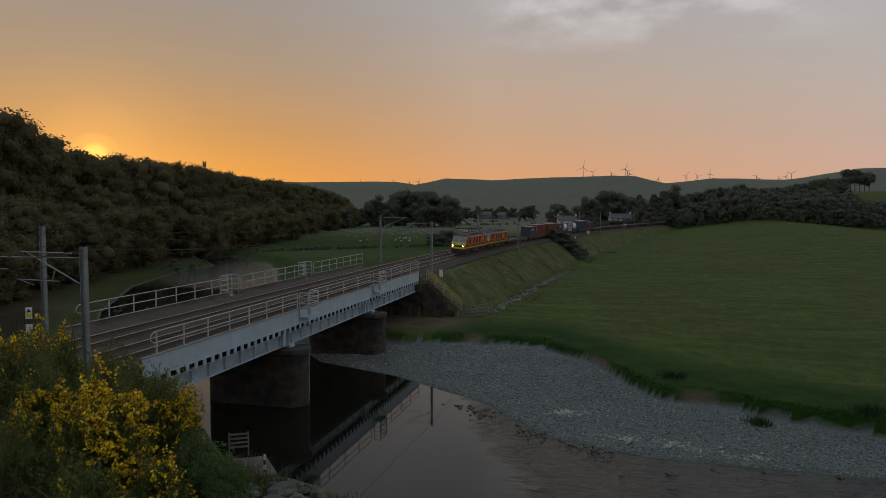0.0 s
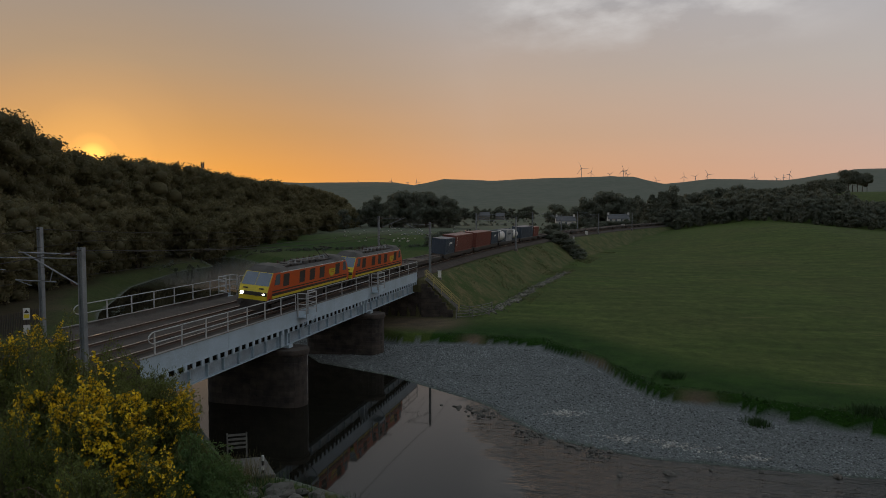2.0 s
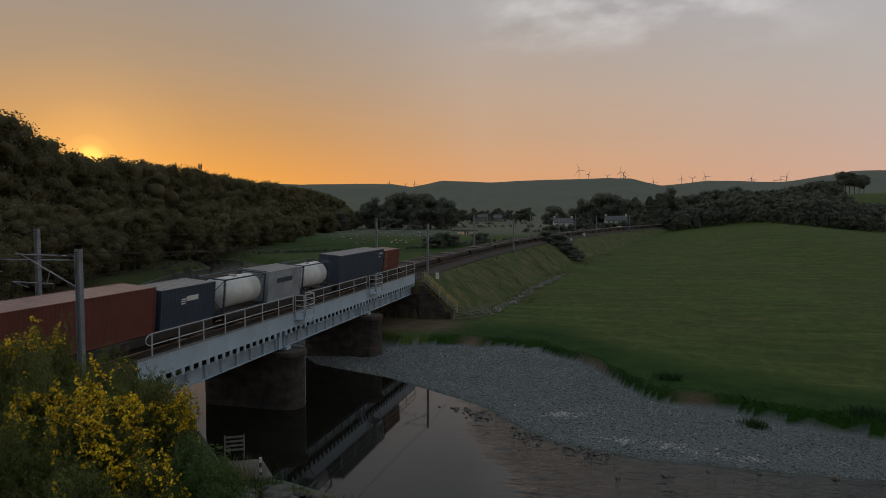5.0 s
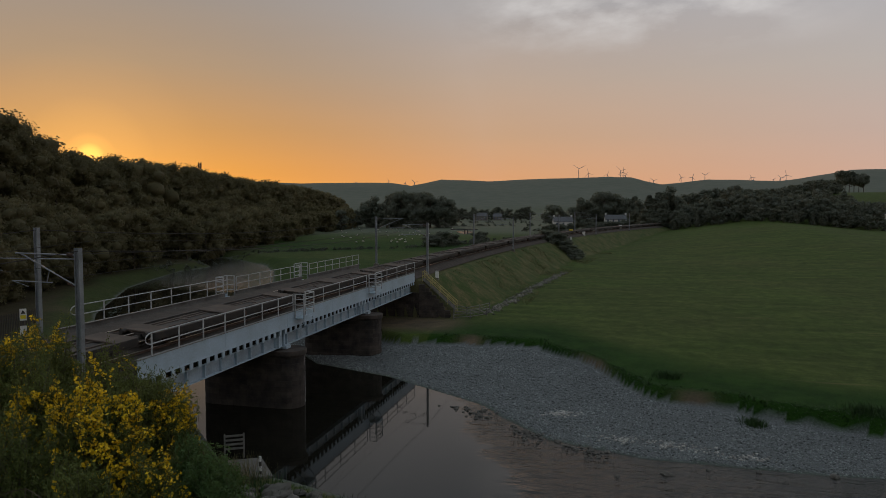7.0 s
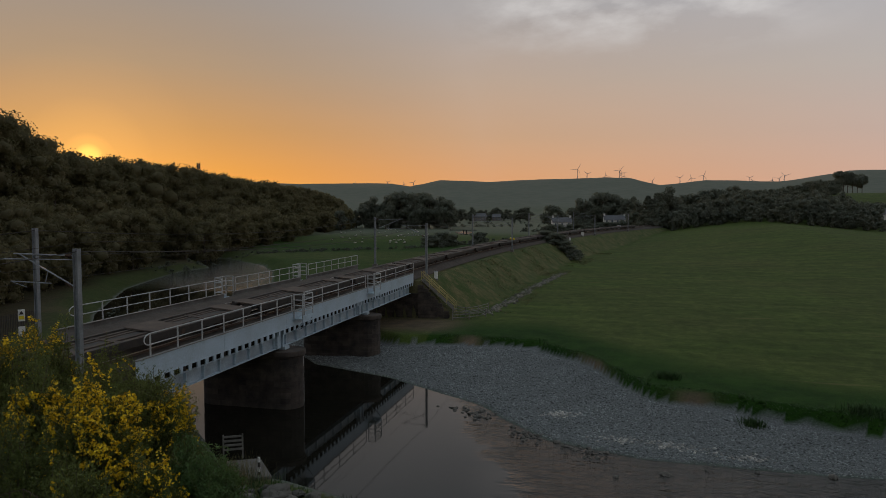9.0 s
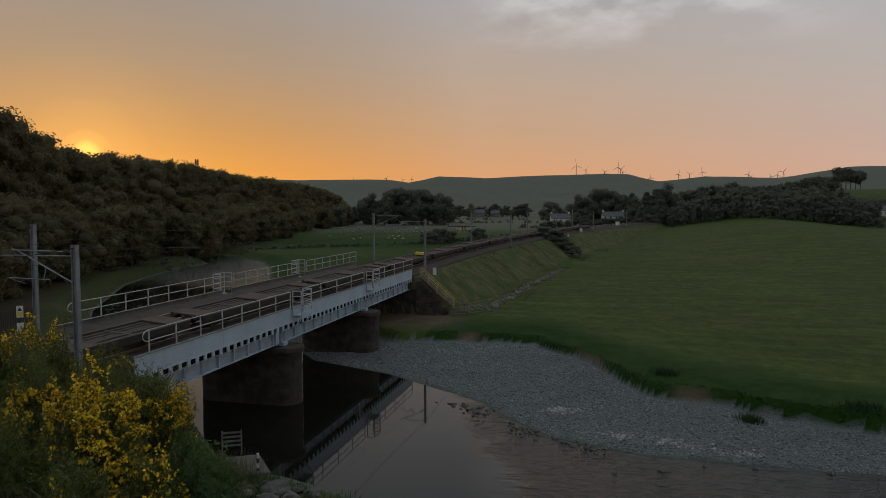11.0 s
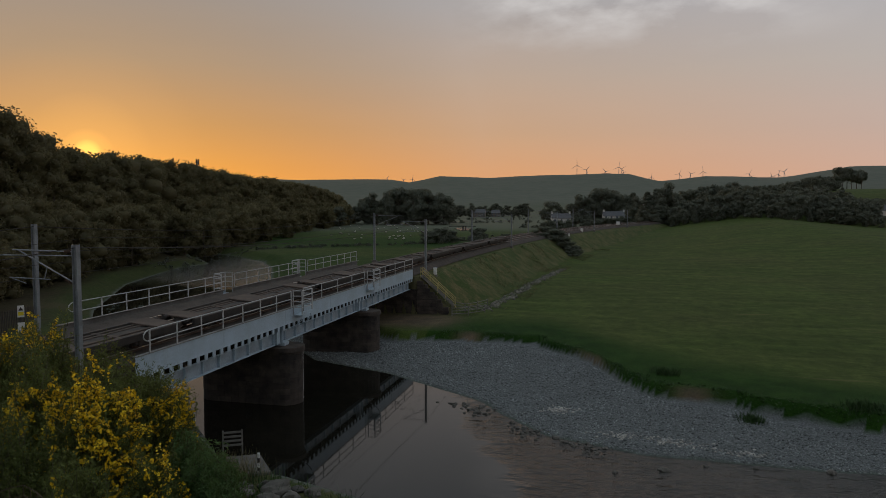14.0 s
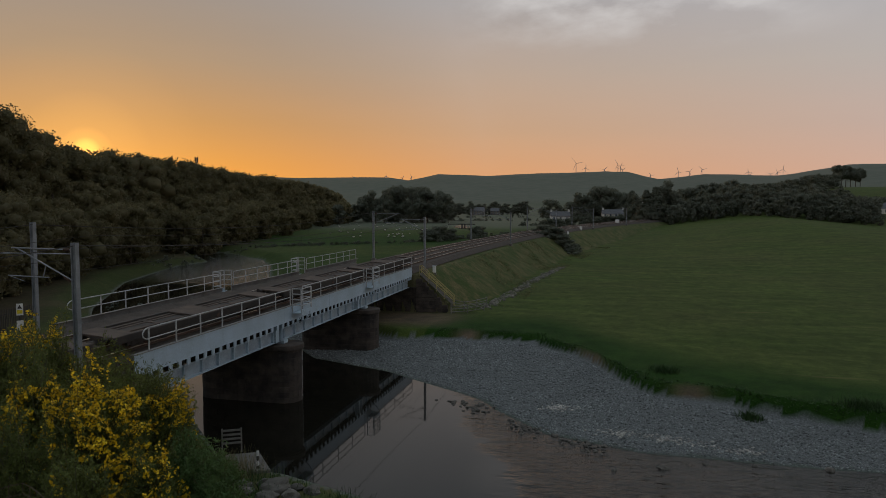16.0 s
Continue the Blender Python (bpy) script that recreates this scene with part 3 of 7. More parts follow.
JOINTS = (51.6, 70.4)


def girder(name, x, y0, y1, z0, z1, out, label, paint=None):
    """A plate girder with a proud fascia over a row of deck brackets; out = 1: it faces east."""
    g = thing(name, label, "bridge girder", at=pose(x, 0, 0))
    zf, zw = z0 + 1.52, z0 + 0.84         # foot of the fascia, top of the lower web

    def plate(nm, a, b, c, d, bevel=0.0, ya=y0, yb=y1):
        bm = bmesh.new()
        box(bm, min(a * out, b * out), max(a * out, b * out), ya, yb, c, d, bevel)
        return part(nm, bm, paint or M_STEEL, g)
    plate("fascia_plate", -0.03, 0.0, zf, z1)
    plate("top_flange", -0.24, 0.06, z1, z1 + 0.05, 0.01).data.materials[0] = M_DIRTY
    plate("fascia_edge", -0.1, 0.03, zf - 0.05, zf, 0.008)
    # the shade below the fascia is put into this plate's colour
    plate("web_plate", -0.66, -0.63, z0, zw).data.materials[0] = paint or M_WEBSHADE
    plate("web_edge", -0.68, -0.54, zw, zw + 0.05)
    plate("bottom_flange", -0.9, -0.36, z0 - 0.06, z0, 0.012)
    s0 = plate("stiffener", -0.64, -0.42, z0, zw, ya=-0.025, yb=0.025)
    b0 = plate("bracket", -0.06, 0.02, zw + 0.24, zf - 0.05, ya=-0.17, yb=0.17)
    for src, step in ((s0, 1.95), (b0, 0.93)):
        n = int((y1 - y0) / step)
        for i in range(1, n + 1):
            o = src.copy()
            scene.collection.objects.link(o)
            o.location.y = y0 + (i - 0.5) * (y1 - y0) / n + (0.3 if src is s0 else 0)
        src.location.y = y0 + 0.16
    for yj in JOINTS:
        if y0 + 2 < yj < y1 - 2:
            for q in (-0.55, 0.45):
                plate("joint_plate", -0.64, -0.2, z0 - 0.02, zf, ya=yj + q, yb=yj + q + 0.1)
            plate("joint_cover", -0.63, -0.4, z0, zf - 0.06, ya=yj - 0.4, yb=yj + 0.4)
    for q in range(1, int((y1 - y0) / 9)):
        plate("fascia_splice", 0.0, 0.012, zf, z1, ya=y0 + q * 9.4 - 0.18, yb=y0 + q * 9.4 + 0.18)
    return g


def railing(name, x, y0, y1, z, h, label, mids=(0.5,), hoop=0, step=2.9, mat=None):
    """A tubular handrail on flat posts, hoop = -1: rounded at its near end."""
    mat = mat or M_RAILING
    g = thing(name, label, "railing", "bridge railings", at=pose(x, 0, z))
    for k in (1.0, *mids):
        bm = bmesh.new()
        tube(bm, (0, y0, h * k), (0, y1, h * k), 0.04, 8)
        part("rail", bm, mat, g)
    if hoop:
        bm = bmesh.new()
        pts = [(0, y0 - 0.55 * math.sin(a), h * (0.75 + 0.25 * math.cos(a))) for a in [math.pi * i / 8 for i in range(9)]]
        cable(bm, pts, 0.04, 8)
        part("end_hoop", bm, mat, g)
    n = max(1, round((y1 - y0) / step))
    bm = bmesh.new()
    box(bm, -0.03, 0.03, -0.055, 0.055, 0, h, 0.008)
    p0 = part("post", bm, mat, g)
    for i in range(1, n + 1):
        o = p0.copy()
        scene.collection.objects.link(o)
        o.location.y = y0 + (y1 - y0) * i / n
    p0.location.y = y0
    return g


def refuge(x, y, z, out):
    """A caged refuge that juts out from the walkway."""
    g = thing("refuge_cage", "pale grey steel refuge cage bracketed off the bridge girder", "refuge", "bridge refuges", at=pose(x, y, z))
    w, h = 1.02, 2.05
    bm = bmesh.new()
    box(bm, min(0.07 * out, out * 0.95), max(0.07 * out, out * 0.95), -w, w, -0.08, 0.0, 0.01)
    part("platform", bm, M_STEEL, g)
    bm = bmesh.new()
    box(bm, min(0.9 * out, out * 0.95), max(0.9 * out, out * 0.95), -w, w, 0.0, 0.22, 0.01)
    part("kick_plate", bm, M_STEEL, g)
    for px in (0.9 * out, 0.1 * out):
        for py in (-w + 0.03, w - 0.03):
            bm = bmesh.new()
            box(bm, px - 0.045, px + 0.045, py - 0.045, py + 0.045, 0, h, 0.006)
            part("post", bm, M_RAILING, g)
    for k in (0.62, 1.1, 1.58, h - 0.03):
        bm = bmesh.new()
        tube(bm, (0.9 * out, -w, k), (0.9 * out, w, k), 0.04)
        part("rail", bm, M_RAILING, g)
        for py in (-w, w):
            bm = bmesh.new()
            tube(bm, (0.1 * out, py, k), (0.9 * out, py, k), 0.04)
            part("side_rail", bm, M_RAILING, g)
    for py in (-w + 0.15, w - 0.15):
        bm = bmesh.new()
        pts = [(0.85 * out, py, -0.06), (0.75 * out, py, -0.5), (0.4 * out, py, -0.85), (-0.2 * out, py, -1.2)]
        cable(bm, pts, 0.05, 8)
        part("brace", bm, M_STEEL, g)


def pier(y, z0):
    """A coursed stone pier with rounded ends."""
    g = thing("bridge_pier", "weathered coursed sandstone bridge pier with rounded ends and a capstone", "bridge pier", "bridge piers", at=pose(-29.6, y, 0))
    half, rad = 3.2, 1.3

    def plan(r, zz, n=14):
        pts = []
        for i in range(n + 1):
            a = -math.pi / 2 + math.pi * i / n
            pts.append((half + r * math.cos(a), r * math.sin(a)))
        for i in range(n + 1):
            a = math.pi / 2 + math.pi * i / n
            pts.append((-half + r * math.cos(a), r * math.sin(a)))
        return pts
    bm = bmesh.new()
    prism(bm, plan(rad - 0.12, 0), z0, 4.75, "z")
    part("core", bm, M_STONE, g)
    rnd = random.Random(int(y))
    top, z, i = 4.2, max(z0, -0.5), 0
    out = plan(rad + 0.02, 0, 10)
    inn = plan(rad - 0.2, 0, 10)
    n = len(out)
    while z < top - 0.1:
        h = min(0.47, top - z)
        runs = []
        for e in range(2):
            k = 11 * e
            runs += [[(out[k + q], inn[k + q]) for q in range(a, b + 1)] for a, b in ((0, 2), (2, 4), (4, 6), (6, 8), (8, 10))]
            a, b, c, d = out[k + 10], out[(k + 11) % n], inn[k + 10], inn[(k + 11) % n]
            sh = 0.5 * (i % 2)
            cut = sorted({0.0, 1.0, *[(w + sh) / 5 for w in range(6) if 0 < (w + sh) / 5 < 1]})
            for f0, f1 in zip(cut[:-1], cut[1:]):
                runs.append([((a[0] + (b[0] - a[0]) * f, a[1] + (b[1] - a[1]) * f), (c[0] + (d[0] - c[0]) * f, c[1] + (d[1] - c[1]) * f)) for f in (f0 + 0.002, f1 - 0.002)])
        for run in runs:
            bm = bmesh.new()
            j = 1 + rnd.uniform(-0.004, 0.006)
            prism(bm, [(o[0] * j, o[1] * j) for o, _ in run] + [q for _, q in reversed(run)], z, z + h - rnd.uniform(0.01, 0.022), "z")
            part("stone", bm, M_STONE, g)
        z += h
        i += 1
    for zz, r2, hh in ((4.2, rad + 0.08, 0.18), (4.38, rad + 0.2, 0.42)):
        bm = bmesh.new()
        prism(bm, plan(r2, 0), zz, zz + hh, "z")
        bmesh.ops.bevel(bm, geom=[e for e in bm.edges if abs(e.verts[0].co.z - e.verts[1].co.z) < 0.01 and len(e.link_faces) == 2], offset=0.04, segments=1, affect="EDGES")
        part("capstone", bm, M_STONE, g)
    for xx in (2.9, -3.2):
        bm = bmesh.new()
        box(bm, xx - 0.3, xx + 0.3, -0.4, 0.4, 4.8, 5.08, 0.02)
        part("bearing", bm, M_STEEL, g)


def build_bridge():
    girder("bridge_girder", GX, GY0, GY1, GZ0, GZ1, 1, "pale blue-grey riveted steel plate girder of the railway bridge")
    # the far girders stand higher, following the cant
    for a, b in ((38.6, 59.2), (60.9, 76.0), (77.8, 95.2)):
        girder("bridge_girder", -36.2, a, b, 5.7, 8.42, -1, "dirty grey steel plate girder on the far side of the deck", M_DIRTY)
    for a, b, n in ((34.9, 53.3, 7), (55.75, 71.2, 4), (74.3, 89.95, 4)):
        railing("railing", GX, a, b, GZ1 + 0.05, 1.36, "pale grey tubular steel railing along the bridge girder", mids=(0.52,), hoop=1 if a < 40 else 0, step=(b - a) / n)
    for a, b in ((40.3, 58.9), (61.3, 75.4), (78.2, 95.0)):
        railing("railing", -36.2, a, b, 8.47, 1.33, "pale grey tubular steel railing on the far side of the bridge", mids=(0.5,), hoop=1 if a < 45 else 0, step=2.55)
    refuge(GX, 54.5, 7.28, 1)
    refuge(GX, 72.7, 7.28, 1)
    refuge(-36.2, 60.1, 7.9, -1)
    refuge(-36.2, 76.9, 7.9, -1)
    # deck
    bm = bmesh.new()
    e0, e1 = GX - 0.72, -35.45
    e2 = GX - 0.2
    prism(bm, [(e2, level_at(e2 - TRACK_X) - 0.24), (e1, level_at(e1 - TRACK_X) - 0.24), (e1, 6.95), (e0, 6.85), (e2, 7.0)], 33.4, 91.0, "y")
    tagged(link("bridge_deck", bm, M_BALLAST), "stone-ballasted deck of the railway bridge", "bridge deck", kind="structure")
    g = thing("cross_girders", "dark steel cross girders under the bridge deck", "bridge floor")
    for i in range(24):
        y = 34.5 + i * 2.4
        bm = bmesh.new()
        box(bm, -35.5, -26.95, y - 0.12, y + 0.12, 5.5, 6.84)
        part("cross_girder", bm, M_BLACK, g)
    pier(52.8, -1.0)
    pier(72.6, -0.6)
    # abutments
    for y0, y1, lo in ((90.2, 94.5, 0.5), (28.0, 33.4, -0.5)):
        g = thing("abutment", "dark weathered stone abutment at the end of the bridge", "abutment", "abutments")
        for j in range(9):
            z = lo + j * 0.5
            for q in range(12):
                a = -36.6 + (q + 0.45 * (j % 2)) * 0.9
                bm = bmesh.new()
                box(bm, a, a + 0.87, y0 + random.uniform(-.03, .03), y0 + 0.4, z, min(z + 0.48, 5.0), 0.02)
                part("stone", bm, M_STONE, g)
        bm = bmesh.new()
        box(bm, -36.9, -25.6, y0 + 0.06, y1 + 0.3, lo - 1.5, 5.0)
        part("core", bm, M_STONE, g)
        bm = bmesh.new()
        box(bm, -36.8, -25.7, y0 - 0.08, y1 + 0.4, 5.0, 5.09, 0.02)
        part("capstone", bm, M_STONE, g)


def build_tracks():
    """Ballast, sleepers and rails along the line."""
    def sweep(bm, prof, off0, s_list, mat=0):
        rings = []
        for s in s_list:
            x, y, a = line_at(s, off0)
            ring = []
            for u, v in prof:
                # v is height over the canted plane
                px, py, _ = line_at(s, off0 + u)
                ring.append(bm.verts.new((px, py, level_at(off0 + u) + v)))
            rings.append(ring)
        for r0, r1 in zip(rings[:-1], rings[1:]):
            for i in range(len(prof)):
                j = (i + 1) % len(prof)
                f = bm.faces.new((r0[i], r1[i], r1[j], r0[j]))
                f.material_index = mat
        bm.faces.new(rings[0])
        bm.faces.new(list(reversed(rings[-1])))
        bmesh.ops.recalc_face_normals(bm, faces=bm.faces)
    span = [-60, 0, 30, 60, 90] + [90 + 12 * i for i in range(1, 46)]
    bm = bmesh.new()
    sweep(bm, [(-7.0, -0.75), (-5.4, -0.24), (-2.05, -0.24), (-1.35, -0.24), (1.65, -0.24), (2.5, -0.78)], 0.0, [s for s in span if s >= 90])
    tagged(link("ballast_bed", bm, M_BALLAST), "brown stone ballast bed of the double track", "ballast", kind="structure")
    bm = bmesh.new()
    sweep(bm, [(-7.0, -0.75), (-5.4, -0.24), (1.65, -0.24), (2.5, -0.78)], 0.0, [-60, 0, 33.4])
    tagged(link("ballast_bed", bm, M_BALLAST), "brown stone ballast bed before the bridge", "ballast", kind="structure")
    for off in (0.0, FAR_X - TRACK_X):
        g = thing("railway_track", "worn steel railway track on concrete sleepers in brown ballast", "railway track", "tracks")
        for side in (-0.7525, 0.7525):
            bm = bmesh.new()
            sweep(bm, [(-0.036, 0), (0.036, 0), (0.036, -0.04), (0.012, -0.055), (0.012, -0.13), (0.07, -0.15), (0.07, -0.165), (-0.07, -0.165), (-0.07, -0.15), (-0.012, -0.13), (-0.012, -0.055), (-0.036, -0.04)],
                  off + side, span)
            for f in bm.faces:
                f.material_index = 0 if all(v.co.z > level_at(off + side) - 0.045 for v in f.verts) else 1
            part("rail", bm, [M_RAIL, M_RUST], g)
        bm = bmesh.new()
        prism(bm, [(-1.27, -0.40), (1.27, -0.40), (1.25, -0.168), (0.5, -0.17), (0.35, -0.2), (-0.35, -0.2), (-0.5, -0.17), (-1.25, -0.168)], -0.13, 0.13, "y")
        s0 = part("sleeper", bm, M_SLEEPER, g)
        first = True
        s = 20.0
        while s < 125:
            x, y, a = line_at(s, off)
            o = s0 if first else s0.copy()
            if not first:
                scene.collection.objects.link(o)
            o.matrix_basis = pose(x, y, level_at(off) - 0.13, 0, BANK, -math.degrees(a))
            first = False
            s += 0.7


build_bridge()
build_tracks()

# ---------------------------------------------------------------- the train
# each vehicle's own space: front to -y, east side to +x, z = 0 on the rails
TRAIN = []      # (thing, metres from the train's nose to the vehicle's middle)


def bogie(parent, y, wheel_r=0.46, base=1.0, gauge=0.75):
    bm = bmesh.new()
    for sx in (-1.05, 1.05):
        box(bm, sx - 0.09, sx + 0.09, y - base - 0.55, y + base + 0.55, wheel_r - 0.12, wheel_r + 0.2, 0.03)
        for q in (-base, base):
            box(bm, sx - 0.14, sx + 0.14, y + q - 0.2, y + q + 0.2, wheel_r - 0.2, wheel_r + 0.2, 0.03)
    box(bm, -1.0, 1.0, y - 0.3, y + 0.3, wheel_r - 0.05, wheel_r + 0.3, 0.03)
    b = part("bogie", bm, M_BLACK, parent)
    for q in (-base, base):
        bm = bmesh.new()
        for sx in (-gauge, gauge):
            tube(bm, (sx - 0.07, y + q, wheel_r), (sx + 0.07, y + q, wheel_r), wheel_r, 20)
        tube(bm, (-gauge, y + q, wheel_r), (gauge, y + q, wheel_r), 0.09, 8)
        part("wheelset", bm, M_RUST, b)


def locomotive():
    L = 18.74
    g = thing("locomotive", "orange, black and yellow electric locomotive hauling container wagons", "locomotive", "locomotives")
    hl = L / 2 - 0.55
    # body: cross-sections along y, with raked cab fronts
    z0, z1, z2, w = 1.32, 3.42, 3.96, 1.37

    def section(y, k=1.0, top=1.0, lo=z0):
        # k narrows the plan, top lowers the roof
        a = w * k
        zr = z1 + (z2 - z1) * top
        return [(-a, lo), (-a, z1 - 0.0), (-a + 0.28, z1 + (zr - z1) * 0.62), (-0.55 * k, zr), (0.55 * k, zr), (a - 0.28, z1 + (zr - z1) * 0.62), (a, z1), (a, lo)]
    bm = bmesh.new()
    rings = []
    for y, top in ((-hl + 2.1, 1.0), (-hl + 3.3, 1.0), (-hl + 3.9, 0.35), (hl - 3.9, 0.35), (hl - 3.3, 1.0), (hl - 2.1, 1.0)):
        rings.append([bm.verts.new((u, y, v)) for u, v in section(y, 1.0, top)])
    for r0, r1 in zip(rings[:-1], rings[1:]):
        for i in range(8):
            j = (i + 1) % 8
            f = bm.faces.new((r0[i], r1[i], r1[j], r0[j]))
            f.material_index = 1 if i in (1, 2, 3, 4, 5) else 0
    bmesh.ops.recalc_face_normals(bm, faces=bm.faces)
    part("body", bm, [M_ORANGE, M_ROOF], g, "orange body side with a dark grey roof")
    for end in (-1, 1):
        m = Matrix.Identity(4) if end < 0 else Matrix.Rotation(math.pi, 4, "Z")
        # cab: side faces, raked windscreen, flat nose
        bm = bmesh.new()
        yb = -hl + 2.1
        zs = 2.32                       # foot of the windscreen
        rows = [(z0 - 0.12, -hl + 0.05, 0.93), (1.84, -hl, 0.95), (zs, -hl + 0.22, 0.95), (z1 - 0.02, -hl + 0.98, 0.90)]
        top = (z2 - 0.05, -hl + 1.6, 0.55)
        back = [bm.verts.new((u, yb, v)) for u, v in section(yb)]
        front = []
        for zz, yy, k in rows:
            front.append((bm.verts.new((-w * k, yy, zz)), bm.verts.new((w * k, yy, zz))))
        t = (bm.verts.new((-w * 0.6, top[1], top[0])), bm.verts.new((w * 0.6, top[1], top[0])))
        for (a, b), (c, d), mi in zip(front[:-1], front[1:], (1, 1, 1)):
            f = bm.faces.new((a, b, d, c))
            f.material_index = mi
        f = bm.faces.new((front[3][0], front[3][1], t[1], t[0]))
        f.material_index = 2
        mid0, mid1 = bm.verts.new((-w, yb, zs)), bm.verts.new((w, yb, zs))
        mid2, mid3 = bm.verts.new((-w, yb, 1.84)), bm.verts.new((w, yb, 1.84))
        bl, br = back[0], back[7]
        tl, tr = back[1], back[6]
        for s, bot, mm2, mm0, tp in ((0, bl, mid2, mid0, tl), (1, br, mid3, mid1, tr)):
            for quad, mi in (((front[0][s], front[1][s], mm2, bot), 0), ((front[1][s], front[2][s], mm0, mm2), 0), ((front[2][s], front[3][s], tp, mm0), 0)):
                f = bm.faces.new(quad)
                f.material_index = mi
        for quad in ((front[3][0], t[0], back[2], back[1]), (t[0], back[3], back[2]), (t[0], t[1], back[4], back[3]), (t[1], back[5], back[4]), (front[3][1], back[6], back[5], t[1])):
            f = bm.faces.new(quad)
            f.material_index = 2
        bm.faces.new((front[0][0], bl, br, front[0][1])).material_index = 3
        bmesh.ops.recalc_face_normals(bm, faces=bm.faces)
        bmesh.ops.transform(bm, matrix=m, verts=bm.verts)
        c = part("cab", bm, [M_ORANGE, M_YELLOW, M_ROOF, M_BLACK], g, "yellow cab front under a dark grey roof")
        # windscreen: two panes, laid just off the raked plane
        yz = lambda zz: -hl + 0.22 + (zz - zs) / (z1 - 0.02 - zs) * 0.76
        for sx in (-1, 1):
            bm = bmesh.new()
            vs = []
            for (u, zz) in ((0.025, zs + 0.06), (1.24, zs + 0.06), (1.17, z1 - 0.05), (0.025, z1 - 0.05)):
                vs.append(bm.verts.new((sx * u, yz(zz) - 0.02, zz)))
            vb = [bm.verts.new((v.co.x, v.co.y + 0.04, v.co.z)) for v in vs]
            bm.faces.new(vs)
            for i in range(4):
                j = (i + 1) % 4
                bm.faces.new((vs[i], vs[j], vb[j], vb[i]))
            bmesh.ops.recalc_face_normals(bm, faces=bm.faces)
            bmesh.ops.transform(bm, matrix=m, verts=bm.verts)
            part("windscreen", bm, M_SCREEN, c)
            # side window
            bm = bmesh.new()
            prism(bm, [(-hl + 1.02, 2.4), (-hl + 1.95, 2.4), (-hl + 1.95, 3.28), (-hl + 1.32, 3.28)], sx * w * 0.985 - 0.025, sx * w * 0.985 + 0.025, "x")
            bmesh.ops.transform(bm, matrix=m, verts=bm.verts)
            part("side_window", bm, M_GLASS, c)
            # lamp cluster and its black panel
            bm = bmesh.new()
            tube(bm, (sx * 0.98, -hl - 0.07, 1.72), (sx * 0.98, -hl + 0.05, 1.72), 0.15 if sx < 0 else 0.08, 14)
            bmesh.ops.transform(bm, matrix=m, verts=bm.verts)
            part("headlight", bm, M_LAMPGLOW if end < 0 else M_GLASS, c, "bright lit headlight" if end < 0 else "")
            bm = bmesh.new()
            box(bm, sx * 0.72 - 0.2, sx * 0.72 + 0.2, -hl + 0.02, -hl + 0.12, 2.1, 2.2, 0.01)
            bmesh.ops.transform(bm, matrix=m, verts=bm.verts)
            part("grille_bar", bm, M_BLACK, c)
            bm = bmesh.new()
            tube(bm, (sx * 0.87, -hl - 0.5, 1.05), (sx * 0.87, -hl + 0.1, 1.05), 0.11, 10)
            tube(bm, (sx * 0.87, -hl - 0.55, 1.05), (sx * 0.87, -hl - 0.48, 1.05), 0.24, 14)
            bmesh.ops.transform(bm, matrix=m, verts=bm.verts)
            part("buffer", bm, M_BLACK, c)
        bm = bmesh.new()
        box(bm, -1.25, 1.25, -hl - 0.03, -hl + 0.1, 1.56, 1.88, 0.03)
        bmesh.ops.transform(bm, matrix=m, verts=bm.verts)
        part("lamp_panel", bm, M_BLACK, c)
        bm = bmesh.new()
        prism(bm, [(-1.25, 1.2), (1.25, 1.2), (1.1, 0.35), (-1.1, 0.35)], -hl + 0.05, -hl + 0.5, "y")
        bmesh.ops.transform(bm, matrix=m, verts=bm.verts)
        part("bufferbeam", bm, M_BLACK, c)
    # stripes on both sides
    for sx in (-1, 1):
        for za, zb, mat, nm, lab in ((1.54, 1.74, M_BLACK, "side_stripe", "black side stripe"), (1.86, 1.96, M_BLACK, "side_stripe", "thin black side stripe"), (1.32, 1.52, M_YELLOW, "sole_stripe", "yellow stripe along the sole bar")):
            bm = bmesh.new()
            x0 = sx * (w + 0.004)
            box(bm, min(sx * w * 0.99, x0), max(sx * w * 0.99, x0), -hl + 0.75, hl - 0.75, za, zb)
            part(nm, bm, mat, g, lab)
        bm = bmesh.new()
        x0 = sx * (w + 0.012)
        box(bm, min(sx * w, x0), max(sx * w, x0), -hl + 2.0, hl - 2.0, z1 - 0.05, z1 + 0.02)
        part("cantrail", bm, M_WHITE, g, "pale line along the cantrail")
        for yy in (-hl + 3.1, -0.7 - 1.9, -0.7 + 0.2, 1.7, hl - 3.4):
            bm = bmesh.new()
            x0 = sx * (w + 0.01)
            box(bm, min(sx * w, x0), max(sx * w, x0), yy - 0.55, yy + 0.55, 2.16, 3.22, 0.004)
            part("side_grille", bm, M_BLACK, g)
        bm = bmesh.new()
        prism(bm, [(4.1 - 0.75, 2.85), (4.1 + 0.75, 2.85), (4.1 + 0.75, 2.45), (4.1 + 0.25, 2.1), (4.1 - 0.25, 2.1), (4.1 - 0.75, 2.45)], sx * (w + 0.012) - 0.01, sx * (w + 0.012) + 0.01, "x")
        part("company_badge", bm, M_YELLOW, g, "plain yellow badge")
        for zz in (2.5, 2.68):
            bm = bmesh.new()
            x0 = sx * (w + 0.026)
            box(bm, min(sx * w, x0), max(sx * w, x0), 4.1 - 0.42, 4.1 + 0.42, zz - 0.035, zz + 0.035)
            part("lettering_bar", bm, M_ORANGE, g)
